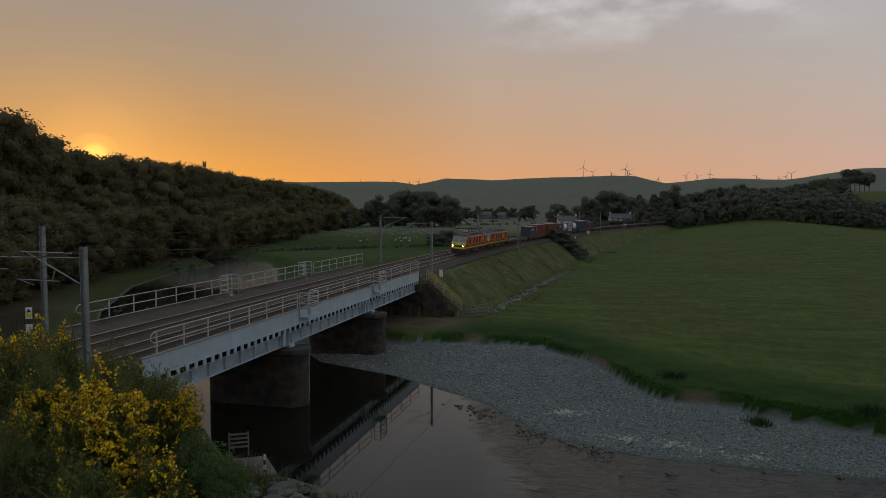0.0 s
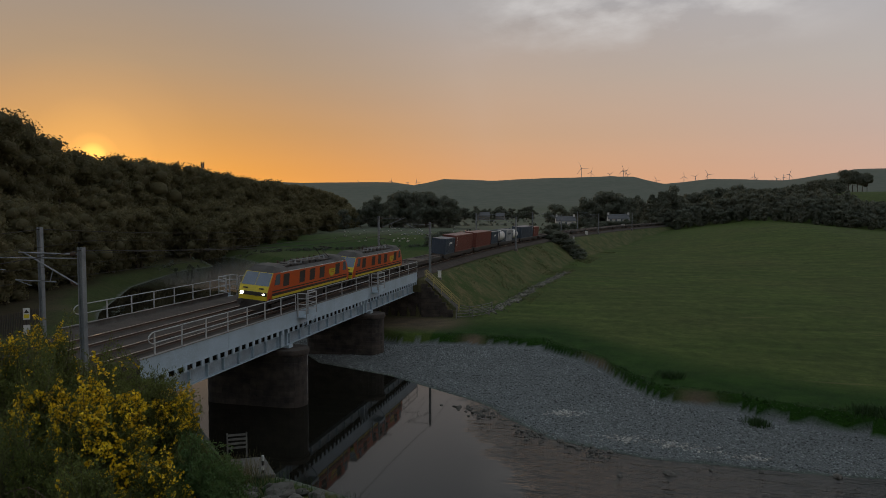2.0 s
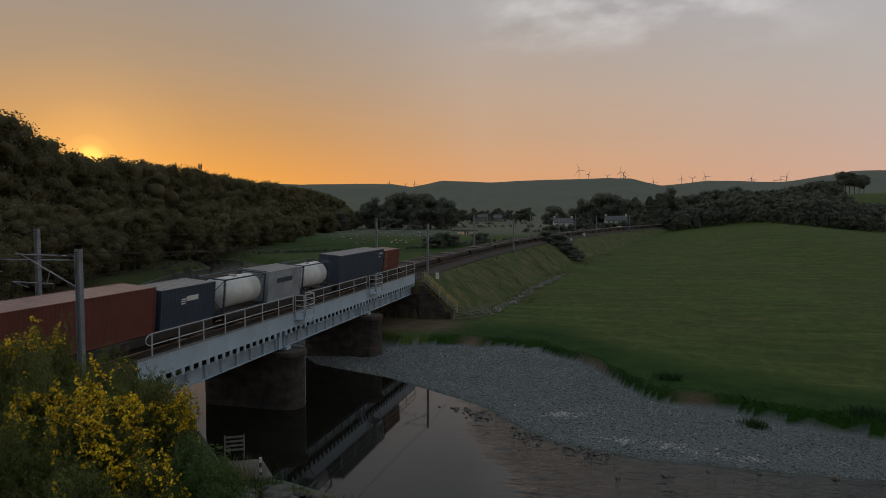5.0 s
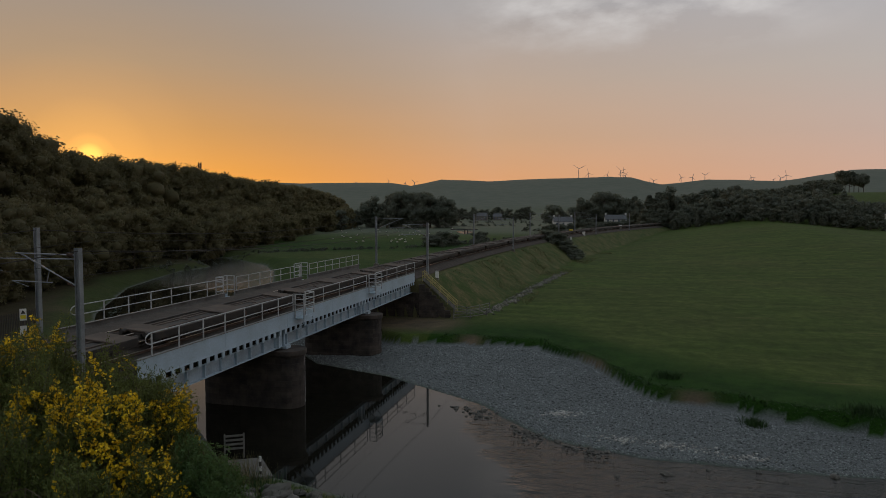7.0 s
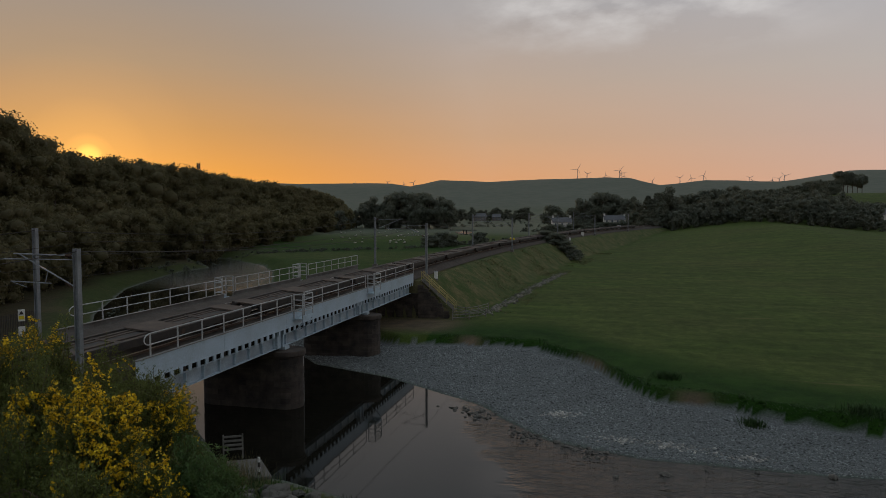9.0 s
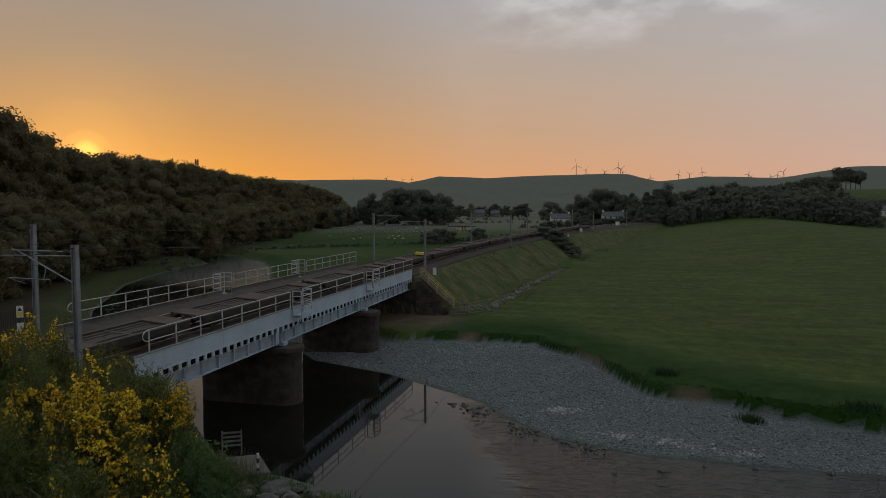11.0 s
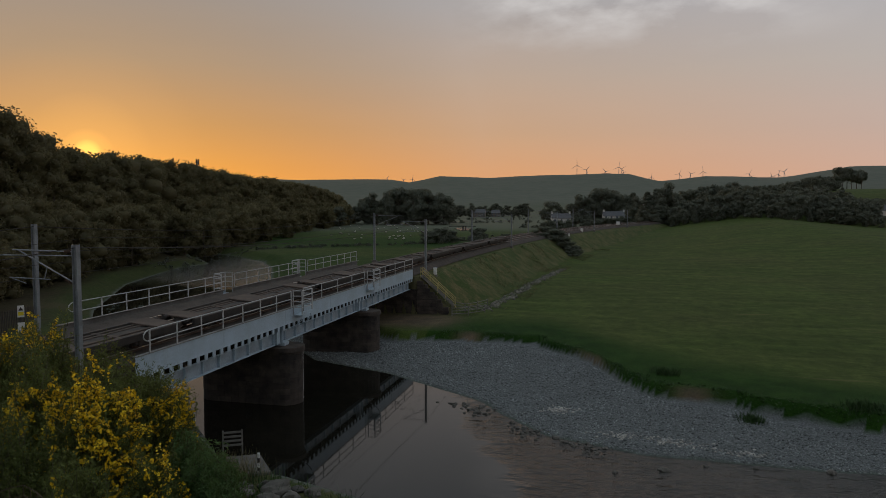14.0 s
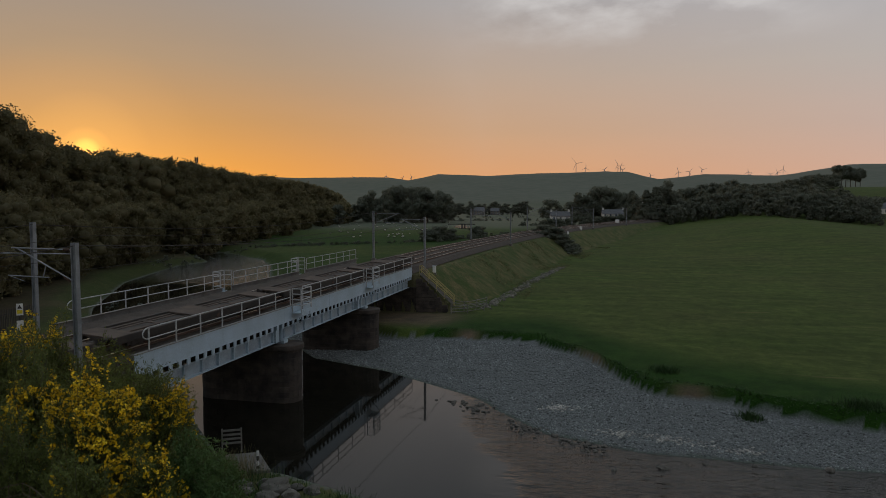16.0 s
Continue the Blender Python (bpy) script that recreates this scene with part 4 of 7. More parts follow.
    # roof well, gear and pantograph
    zr = z1 + 0.2
    rr = random.Random(4)
    for yy in (-4.4, -3.1, -1.9, -0.6, 0.8, 2.1, 3.2):
        bm = bmesh.new()
        hh = rr.uniform(0.12, 0.3)
        box(bm, -0.75, 0.75, yy - 0.5, yy + 0.45, zr - 0.06, zr + hh, 0.04)
        part("roof_cover", bm, M_BLACK if rr.random() < 0.6 else M_ROOF, g)
        for sx in (-0.55, 0.5):
            bm = bmesh.new()
            for q in range(4):
                tube(bm, (sx, yy + 0.62, zr + q * 0.1), (sx, yy + 0.62, zr + q * 0.1 + 0.05), 0.09, 8)
                tube(bm, (sx, yy + 0.62, zr + q * 0.1 - 0.05), (sx, yy + 0.62, zr + q * 0.1 + 0.1), 0.045, 6)
            part("insulator", bm, M_RUST if sx < 0 else M_GREY, g)
    bm = bmesh.new()
    tube(bm, (0.5, -4.0, zr + 0.45), (0.5, 3.8, zr + 0.45), 0.03, 6)
    part("busbar", bm, M_GALV, g)
    bm = bmesh.new()
    yp = 4.6
    z2 = zr
    box(bm, -0.7, 0.7, yp - 0.9, yp + 0.9, z2, z2 + 0.12, 0.02)
    for sx in (-0.45, 0.45):
        tube(bm, (sx, yp + 0.8, z2 + 0.1), (sx * 0.7, yp - 0.9, z2 + 0.95), 0.035, 6)
        tube(bm, (sx * 0.7, yp - 0.9, z2 + 0.95), (sx * 0.6, yp + 0.5, z2 + 1.15), 0.03, 6)
    tube(bm, (-0.8, yp + 0.5, z2 + 1.17), (0.8, yp + 0.5, z2 + 1.17), 0.04, 6)
    part("pantograph", bm, M_BLACK, g)
    bm = bmesh.new()
    box(bm, -1.2, 1.2, -2.6, 2.6, 0.35, 1.2, 0.06)
    part("underframe_box", bm, M_BLACK, g)
    bm = bmesh.new()
    box(bm, -1.3, 1.3, -hl + 0.3, hl - 0.3, 0.95, 1.33)
    part("underframe", bm, M_BLACK, g)
    for yy in (-5.4, 5.4):
        bogie(g, yy, 0.57, 1.65)
    return g


def flat_wagon():
    """A container flat: side sills, end platforms, deck panels with open bays."""
    L = 20.5
    g = thing("flat_wagon", "empty dark brown steel container flat wagon with open bays", "wagon", "container wagons")
    h = L / 2 - 0.4
    for sx in (-1, 1):
        bm = bmesh.new()
        x0, x1 = sorted((sx * 1.08, sx * 1.32))
        box(bm, x0, x1, -h, h, 0.6, 1.06, 0.02)
        part("side_sill", bm, M_BLACK, g)
    bm = bmesh.new()
    box(bm, -0.3, 0.3, -h, h, 0.5, 0.93, 0.02)
    part("centre_sill", bm, M_BLACK, g)
    for a, b in ((-h, -h + 1.9), (-1.5, 1.5), (h - 1.9, h)):
        bm = bmesh.new()
        box(bm, -1.3, 1.3, a, b, 0.98, 1.08, 0.012)
        part("deck_panel", bm, M_DECK, g)
    for sx in (-0.85, -0.42, 0.42, 0.85):
        bm = bmesh.new()
        box(bm, sx - 0.1, sx + 0.1, -h, h, 0.9, 0.97)
        part("stringer", bm, M_DECK, g)
    for y in (-4.6, 4.6):
        bm = bmesh.new()
        box(bm, -1.1, 1.1, y - 0.14, y + 0.14, 0.72, 0.98)
        part("cross_member", bm, M_DECK, g)
    for sx in (-1.2, 1.2):
        for y in (-h + 0.5, -3.2, 0.0, 3.2, h - 0.5):
            bm = bmesh.new()
            box(bm, sx - 0.1, sx + 0.1, y - 0.12, y + 0.12, 0.98, 1.07, 0.02)
            part("twistlock", bm, M_RUST, g)
        bm = bmesh.new()
        tube(bm, (sx * 1.09, 1.0, 0.7), (sx * 1.13, 1.0, 0.7), 0.2, 12)
        part("handwheel", bm, M_RUST, g)
    for y in (-h - 0.2, h + 0.2):
        for sx in (-0.87, 0.87):
            bm = bmesh.new()
            tube(bm, (sx, y - 0.2, 0.95), (sx, y + 0.2, 0.95), 0.16, 10)
            part("buffer", bm, M_BLACK, g)
    for y in (-7.0, 7.0):
        bogie(g, y, 0.42, 0.9)
    return g


def lettering(parent, text, x, y, z, size, mat, upright=False):
    cu = bpy.data.curves.new("text", "FONT")
    cu.body, cu.size, cu.extrude = text, size, 0.004
    if upright:
        cu.body = "\n".join(text)
        cu.space_line = 0.85
    tmp = bpy.data.objects.new("text", cu)
    scene.collection.objects.link(tmp)
    dg = bpy.context.evaluated_depsgraph_get()
    me = bpy.data.meshes.new_from_object(tmp.evaluated_get(dg))
    bpy.data.objects.remove(tmp)
    me.materials.clear()
    me.materials.append(mat)
    ob = new("lettering", me)
    ob.parent = parent
    ob.matrix_basis = pose(x, y, z, 90, 0, 90)
    return ob


def container(length, height, mat, label, name="freight_container"):
    """A corrugated box, z = 0 on the wagon's deck, middle at y = 0."""
    g = thing(name, label, "container", "containers on the train")
    w, hl, fr = 1.219, length / 2, 0.11
    for sx in (-1, 1):
        bm = bmesh.new()
        prof, y = [], -hl + 0.1
        n = round((length - 0.2) / 0.278)
        stp = (length - 0.2) / n
        pts = []
        for i in range(n):
            b = -hl + 0.1 + i * stp
            pts += [(b, 0.0), (b + stp * 0.26, 0.0), (b + stp * 0.5, 0.036), (b + stp * 0.76, 0.036)]
        pts.append((hl - 0.1, 0.0))
        lo = [bm.verts.new((sx * (w - 0.012 - d), yy, 0.12)) for yy, d in pts]
        hi = [bm.verts.new((sx * (w - 0.012 - d), yy, height - 0.08)) for yy, d in pts]
        for i in range(len(pts) - 1):
            bm.faces.new((lo[i], lo[i + 1], hi[i + 1], hi[i]))
        bmesh.ops.recalc_face_normals(bm, faces=bm.faces)
        part("side_wall", bm, mat, g)
        for z in (0.0, height - 0.1):
            bm = bmesh.new()
            x0, x1 = sorted((sx * w, sx * (w - 0.1)))
            box(bm, x0, x1, -hl, hl, z, z + (0.14 if z == 0 else 0.1), 0.008)
            part("side_rail", bm, mat, g)
        for sy in (-1, 1):
            bm = bmesh.new()
            x0, x1 = sorted((sx * (w + 0.002), sx * (w - 0.15)))
            y0, y1 = sorted((sy * (hl + 0.002), sy * (hl - 0.16)))
            box(bm, x0, x1, y0, y1, 0, height, 0.01)
            part("corner_post", bm, mat, g)
    bm = bmesh.new()
    n = max(2, round(length / 0.5))
    rows = []
    for i in range(n):
        b, q = -hl + 0.1 + i * (length - 0.2) / n, (length - 0.2) / n
        rows += [(b, 0.0), (b + q * 0.55, 0.0), (b + q * 0.65, 0.02), (b + q * 0.9, 0.02)]
    rows.append((hl - 0.1, 0.0))
    ra = [(bm.verts.new((-w + 0.09, yy, height - 0.012 - d)), bm.verts.new((w - 0.09, yy, height - 0.012 - d))) for yy, d in rows]
    for (a, b), (c, d) in zip(ra[:-1], ra[1:]):
        bm.faces.new((a, b, d, c))
    # the roof's sky sheen comes from its paler colour
    part("roof", bm, M_REDSHEENTOP if mat is M_RED else M_SHEENTOP, g, "roof with the sky's pale sheen put into its colour")
    for ya in (-hl + 0.03, hl - 0.08):
        bm = bmesh.new()
        box(bm, -w + 0.05, w - 0.05, ya, ya + 0.05, 0.05, height - 0.05)
        part("end_wall", bm, mat, g)
    for i, x in enumerate((-0.75, -0.25, 0.25, 0.75)):
        bm = bmesh.new()
        tube(bm, (x, -hl - 0.03, 0.1), (x, -hl - 0.03, height - 0.1), 0.024, 6)
        part("lock_rod", bm, mat, g)
    return g


def tank_container(label):
    g = thing("tank_container", label, "container", "containers on the train")
    hl, w, h = 3.03, 1.219, 2.59
    bm = bmesh.new()
    tube(bm, (0, -hl + 0.35, 1.32), (0, hl - 0.35, 1.32), 1.15, 28)
    bmesh.ops.bevel(bm, geom=[e for e in bm.edges if abs(e.verts[0].co.y - e.verts[1].co.y) < 0.001], offset=0.22, segments=3, affect="EDGES")
    t = part("tank", bm, M_WHITE, g, "shiny white cylindrical tank", smooth=True)
    bm = bmesh.new()
    tube(bm, (0, 0, 2.4), (0, 0, 2.56), 0.3, 14)
    part("manhole", bm, M_GREY, t)
    for sx in (-w + 0.06, w - 0.06):
        for sy in (-hl + 0.06, hl - 0.06):
            bm = bmesh.new()
            box(bm, sx - 0.06, sx + 0.06, sy - 0.06, sy + 0.06, 0, h, 0.01)
            part("corner_post", bm, M_NAVY, g)
        for z in (0.06, h - 0.06):
            bm = bmesh.new()
            box(bm, sx - 0.05, sx + 0.05, -hl, hl, z - 0.05, z + 0.05, 0.01)
            part("side_rail", bm, M_NAVY, g)
    for sy in (-hl + 0.06, hl - 0.06):
        for z in (0.06, h - 0.06):
            bm = bmesh.new()
            box(bm, -w, w, sy - 0.05, sy + 0.05, z - 0.05, z + 0.05, 0.01)
            part("end_rail", bm, M_NAVY, g)
        bm = bmesh.new()
        tube(bm, (-w + 0.1, sy, 0.1), (w - 0.1, sy, h - 0.1), 0.035, 6)
        tube(bm, (w - 0.1, sy, 0.1), (-w + 0.1, sy, h - 0.1), 0.035, 6)
        part("end_brace", bm, M_NAVY, g)
    return g


def bars(parent, x, y, z, w, h, mat, n=1):
    """Plain bars in place of writing, on an east side."""
    for i in range(n):
        bm = bmesh.new()
        box(bm, x, x + 0.006, y, y + w, z - i * h * 1.6, z - i * h * 1.6 + h)
        part("lettering_bar", bm, mat, parent)


def build_train():
    a = locomotive()
    TRAIN.append((a, 9.37))
    b = copy_thing(a, Matrix.Identity(4))
    TRAIN.append((b, 28.12))
    # the second engine runs unlit
    for c in b.children_recursive:
        if c.name.startswith("headlight"):
            c.data = c.data.copy()
            c.data.materials[0] = M_GLASS
            c["label"] = "unlit headlight"
    w0 = flat_wagon()
    first = 37.9
    for i in range(24):
        o = w0 if i == 0 else copy_thing(w0, Matrix.Identity(4))
        TRAIN.append((o, first + 21.25 * i + 10.25))
        if i == 15:
            bm = bmesh.new()
            box(bm, -0.6, 0.6, 7.5, 8.3, 1.08, 1.5, 0.04)
            part("yellow_box", bm, M_YELLOW, o, "yellow equipment box on the deck")
        if 1 <= i <= 4:
            tagged(o, "dark steel container flat wagon loaded with containers")
    deck = 1.12

    def load(ob, s0, s1):
        TRAIN.append((ob, (s0 + s1) / 2, deck))
    W = 1.212
    c = container(6.06, 2.59, M_NAVY, "navy blue twenty-foot container with a pale logo")
    bars(c, W, -0.9, 1.72, 0.45, 0.09, M_WHITE, 3)
    bars(c, W, -0.35, 1.6, 1.3, 0.34, M_WHITE)
    load(c, 60.2, 66.25)
    c = container(12.19, 2.9, M_RED, "red-brown high-cube forty-foot container with white upright lettering")
    bars(c, W, -5.35, 2.35, 0.3, 0.25, M_WHITE, 4)
    load(c, 66.7, 78.9)
    c = container(12.19, 2.9, M_RED, "plain red-brown high-cube forty-foot container")
    load(c, 82.0, 94.2)
    c = container(6.06, 2.59, M_NAVY, "navy blue twenty-foot container with a pale logo")
    bars(c, W, -0.9, 1.72, 0.45, 0.09, M_WHITE, 3)
    bars(c, W, -0.35, 1.6, 1.3, 0.34, M_WHITE)
    load(c, 94.7, 100.8)
    c = tank_container("white tank container in a navy blue steel frame")
    load(c, 102.0, 108.1)
    c = container(6.06, 2.59, M_GREY, "pale grey twenty-foot container with dark lettering")
    bars(c, W, -1.6, 1.5, 2.9, 0.4, M_NAVY)
    load(c, 108.6, 114.7)
    c = tank_container("white tank container in a navy blue steel frame")
    load(c, 115.1, 121.2)
    c = container(13.7, 2.9, M_NAVY, "dark navy forty-five-foot container with white lettering at its end")
    bars(c, W, 5.2, 2.3, 1.3, 0.2, M_WHITE)
    bars(c, W, 5.2, 1.95, 0.5, 0.14, M_WHITE)
    load(c, 123.9, 137.6)
    c = container(6.06, 2.59, M_RED, "faded red-brown twenty-foot container with white upright lettering")
    lettering(c, "TRITON", W, -2.25, 2.05, 0.36, M_WHITE, upright=True)
    load(c, 138.0, 144.1)


build_train()
SPEED, NOSE = 35.8, 121.8      # metres a second, and where the nose stands at the start


def motions():
    for ob, s, *up in TRAIN:
        rows = []
        for i in range(33):
            t = i * 0.5
            x, y, a = line_at(NOSE - SPEED * t + s)
            m = pose(x, y, RAIL_Z, 0, BANK, -math.degrees(a))
            if up:
                m = m @ pose(0, 0, up[0])
            rows.append((t, m))
        walk(ob, rows)
    for ro, z, phase in ROTORS:
        walk(ro, [(i * 0.5, pose(0, 0, z, 0, phase + 42 * i * 0.5, 0)) for i in range(33)])

# ---------------------------------------------------------------- trees and woods


def leaf_cloud(rng, centres, radii, count, size, flat=0.8):
    """Quads laid like shingles round the skin of round clumps. Returns (n, 4, 3)."""
    k = rng.integers(0, len(centres), count)
    d = rng.normal(size=(count, 3))
    d /= np.linalg.norm(d, axis=1)[:, None]
    r = radii[k] * rng.uniform(0.74, 1.16, count)
    c = centres[k] + d * r[:, None] * (1, 1, flat)
    nrm = d + rng.normal(0, 0.55, (count, 3))
    u = np.cross(nrm, rng.normal(size=(count, 3)))
    u /= np.linalg.norm(u, axis=1)[:, None] + 1e-9
    v = np.cross(nrm, u)
    v /= np.linalg.norm(v, axis=1)[:, None] + 1e-9
    s = size * rng.uniform(0.6, 1.5, count)[:, None]
    u, v = u * s, v * s * 0.75
    return np.stack([c - u - v * 0.5, c + u * 0.3 - v, c + u + v * 0.4, c - u * 0.2 + v], 1)


BALL_N, BALL_M = 6, 3


def hull_balls(rng, centres, radii, flat=0.8):
    """The dense inside of a crown: a knobbly ball in each clump. Returns points and quads."""
    ring = np.arange(BALL_N) * 2 * math.pi / BALL_N
    lat = np.linspace(-math.pi / 2 * 0.97, math.pi / 2 * 0.97, BALL_M + 1)
    g = np.array([[(math.cos(b) * math.cos(a), math.cos(b) * math.sin(a), math.sin(b)) for a in ring] for b in lat]).reshape(-1, 3)
    k = len(centres)
    j = rng.uniform(0.78, 1.12, (k, len(g), 1))
    v = centres[:, None] + g[None] * j * radii[:, None, None] * (1, 1, flat)
    q = np.array([(m * BALL_N + i, m * BALL_N + (i + 1) % BALL_N, (m + 1) * BALL_N + (i + 1) % BALL_N, (m + 1) * BALL_N + i) for m in range(BALL_M) for i in range(BALL_N)])
    return v.reshape(-1, 3), (q[None] + (np.arange(k) * len(g))[:, None, None]).reshape(-1, 4)


def crown_mesh(name, leaves, balls, mat):
    """Leaves over soft-shaded inner foliage, in one mesh."""
    v, f, at = [], [], 0
    for bv, bf in balls:
        v.append(bv)
        f.append(bf + at)
        at += len(bv)
    n = sum(len(q) for q in f)
    v.append(leaves.reshape(-1, 3))
    f.append(np.arange(len(leaves) * 4).reshape(-1, 4) + at)
    me = mesh_from(name, np.concatenate(v), np.concatenate(f), mat)
    me.polygons.foreach_set("use_smooth", np.arange(n + len(leaves)) < n)
    return me


def crown_clumps(rng, kind):
    """Clump centres and radii of a crown one unit high, and one foot at 0."""
    if kind == "cone":
        z = np.linspace(0.1, 0.97, 16)
        n = 3
        c = [(math.cos(a) * 0.19 * (1 - q) * 1.1, math.sin(a) * 0.19 * (1 - q) * 1.1, q) for q in z for a in rng.uniform(0, 6.28, n)]
        c = np.array(c)
        return c, 0.05 + 0.11 * (1 - c[:, 2])
    if kind == "pine":
        c = np.array([(rng.normal(0, 0.16), rng.normal(0, 0.16), rng.uniform(0.6, 0.93)) for _ in range(13)])
        return c, rng.uniform(0.08, 0.15, len(c))
    n = 26
    if kind == "bush":
        c = np.array([(rng.normal(0, 0.3), rng.normal(0, 0.3), rng.uniform(0.12, 0.8)) for _ in range(n)])
        c[:, :2] *= (1.05 - 0.75 * c[:, 2:3])
        return c, rng.uniform(0.12, 0.2, n)
    c = []
    for i in range(n):
        a, q = rng.uniform(0, 6.28), rng.uniform(0.09, 0.9)
        w = 0.30 * math.sin(math.pi * min(1, (q - 0.05) / 1.0)) ** 0.6 * rng.uniform(0.3, 1.05)
        c.append((w * math.cos(a), w * math.sin(a), q))
    c = np.array(c)
    return c, rng.uniform(0.09, 0.17, n)


def quads_mesh(name, q, mat):
    n = len(q)
    return mesh_from(name, q.reshape(-1, 3), np.arange(n * 4).reshape(-1, 4), mat)


TREES = {}


def tree_model(kind, seed, leaves=4600, size=0.017):
    """A tree one unit high: tapered trunk with limbs, and a crown of leaf clumps."""
    rng = np.random.default_rng(seed)
    c, r = crown_clumps(rng, kind)
    tr = bmesh.new()
    tube(tr, (0, 0, -0.03), (0, 0, 0.45), 0.022, 7, 0.014)
    tube(tr, (0, 0, 0.45), (0, 0, 0.85), 0.014, 6, 0.004)
    for i in range(0, len(c), 2):
        z = max(0.12, c[i][2] - 0.16)
        tube(tr, (0, 0, z), tuple(c[i]), 0.008, 5, 0.003)
    me_t = bpy.data.meshes.new("trunk")
    tr.to_mesh(me_t)
    tr.free()
    me_t.materials.append(M_BARK)
    me_c = crown_mesh("crown", leaf_cloud(rng, c, r, leaves, size), [hull_balls(rng, c, r * 0.7)], M_TREE)
    return me_t, me_c


def tree(x, y, h, kind="round", seed=0, wide=1.0, name="tree", label="dark leafy broad-crowned tree in the valley", group="valley trees", sink=0.2):
    key = (kind, seed % 3)
    if key not in TREES:
        TREES[key] = tree_model(kind, seed % 3 + {"round": 10, "cone": 20, "pine": 30, "bush": 40}[kind])
    z = float(ground_z(np.array([x]), np.array([y]))[0][0]) - sink
    g = thing(name, label, "tree", group, at=pose(x, y, z, 0, 0, seed * 77.0 % 360) @ Matrix.Diagonal((h * wide, h * wide, h, 1)))
    for nm, me in zip(("trunk", "crown"), TREES[key]):
        o = new(nm, me)
        o.parent = g
    return g


def at_view(deg, dist):
    """A place by its bearing east of the bridge's line and its distance from the eye's foot."""
    return dist * math.sin(radians(deg)), dist * math.cos(radians(deg))


def wood(name, label, spots, leaves, size, seed, mat=None):
    """Many trees joined into one: spots are (x, y, z, height, kind)."""
    rng = np.random.default_rng(seed)
    out, balls, tv, tf = [], [], [], []
    for x, y, z, h, kind in spots:
        c, r = crown_clumps(rng, kind)
        w = rng.uniform(0.9, 1.25)
        sc = np.array((h * w, h * w, h))
        q = leaf_cloud(rng, c * sc + (x, y, z), r * h * rng.uniform(0.95, 1.1), int(leaves * min(2.0, (h / 11) ** 1.5)), size * rng.uniform(0.8, 1.2) * min(1.0, max(0.55, math.hypot(x, y) / 260)))
        out.append(q)
        balls.append(hull_balls(rng, c * sc + (x, y, z), r * h * 0.68))
        # trunk as a tapered four-sided post
        b = len(tv) * 8
        rr = 0.018 * h
        tv.append([(x + sx * rr * k, y + sy * rr * k, zz) for zz, k in ((z - 0.5, 1.0), (z + 0.6 * h, 0.6)) for sx, sy in ((-1, -1), (1, -1), (1, 1), (-1, 1))])
        tf += [(b + i, b + (i + 1) % 4, b + 4 + (i + 1) % 4, b + 4 + i) for i in range(4)]
    ob = tagged(new(name, crown_mesh("foliage", np.concatenate(out), balls, mat or M_LEAF)), label, "wood", kind="stuff")
    t = new("trunk", mesh_from("trunk", np.array(tv).reshape(-1, 3), tf, M_BARK))
    t.parent = ob
    tagged(t, kind="stuff")
    return ob


# the wood's skyline: bearing, and rise above the eye per metre
RIDGE_A = (-75, -60, -50, -46.8, -45.9, -44.8, -43.7, -42.6, -41.6, -41.25, -40.75, -40.3, -39.5, -37.2, -34.5, -31.6, -28.5, -25.5, -23.6, -22.4, -21.6, -21)
RIDGE_T = (.10, .12, .122, .1185, .1165, .102, .084, .0775, .074, .064, .0635, .074, .0735, .0675, .0585, .0495, .0398, .033, .025, .0155, .004, -.01)


def build_west_wood():
    rng = np.random.default_rng(5)
    spots = []

    def put(deg, k, exact=False):
        e = float(np.interp(deg, WOOD_A, WOOD_R))
        r = e * k
        x, y = at_view(deg, r)
        z = float(ground_z(np.array([x]), np.array([y]))[0][0])
        lim = 16.5 + float(np.interp(deg, RIDGE_A, RIDGE_T)) * r - z
        h = min(rng.uniform(11, 16), lim * 1.03)
        if exact:
            h = lim * rng.uniform(0.95, 1.05)
        if h > 4:
            spots.append((x, y, z - 0.3, h, "round"))
    deg = -64.0
    while deg < -20.8:
        e = float(np.interp(deg, WOOD_A, WOOD_R))
        st = math.degrees(4.0 / e)
        for k, p in ((1.0, 0.95), (1.04, 0.9), (1.09, 0.8), (1.16, 0.75), (1.24, 0.8), (1.33, 0.8)):
            if rng.random() < p * (0.5 if deg < -50 else 1):
                put(deg + rng.uniform(-.5, .5) * st, k * rng.uniform(0.985, 1.015))
        if deg > -52:
            put(deg, 1.48 * rng.uniform(0.985, 1.015), True)
            put(deg + st * 0.5, 1.40 * rng.uniform(0.985, 1.015), True)
            put(deg + st * 0.25, 1.44 * rng.uniform(0.985, 1.015), True)
        deg += st
    wood("west_wood", "dense dark broadleaf wood covering the hillside", spots, 1900, 0.31, 6)


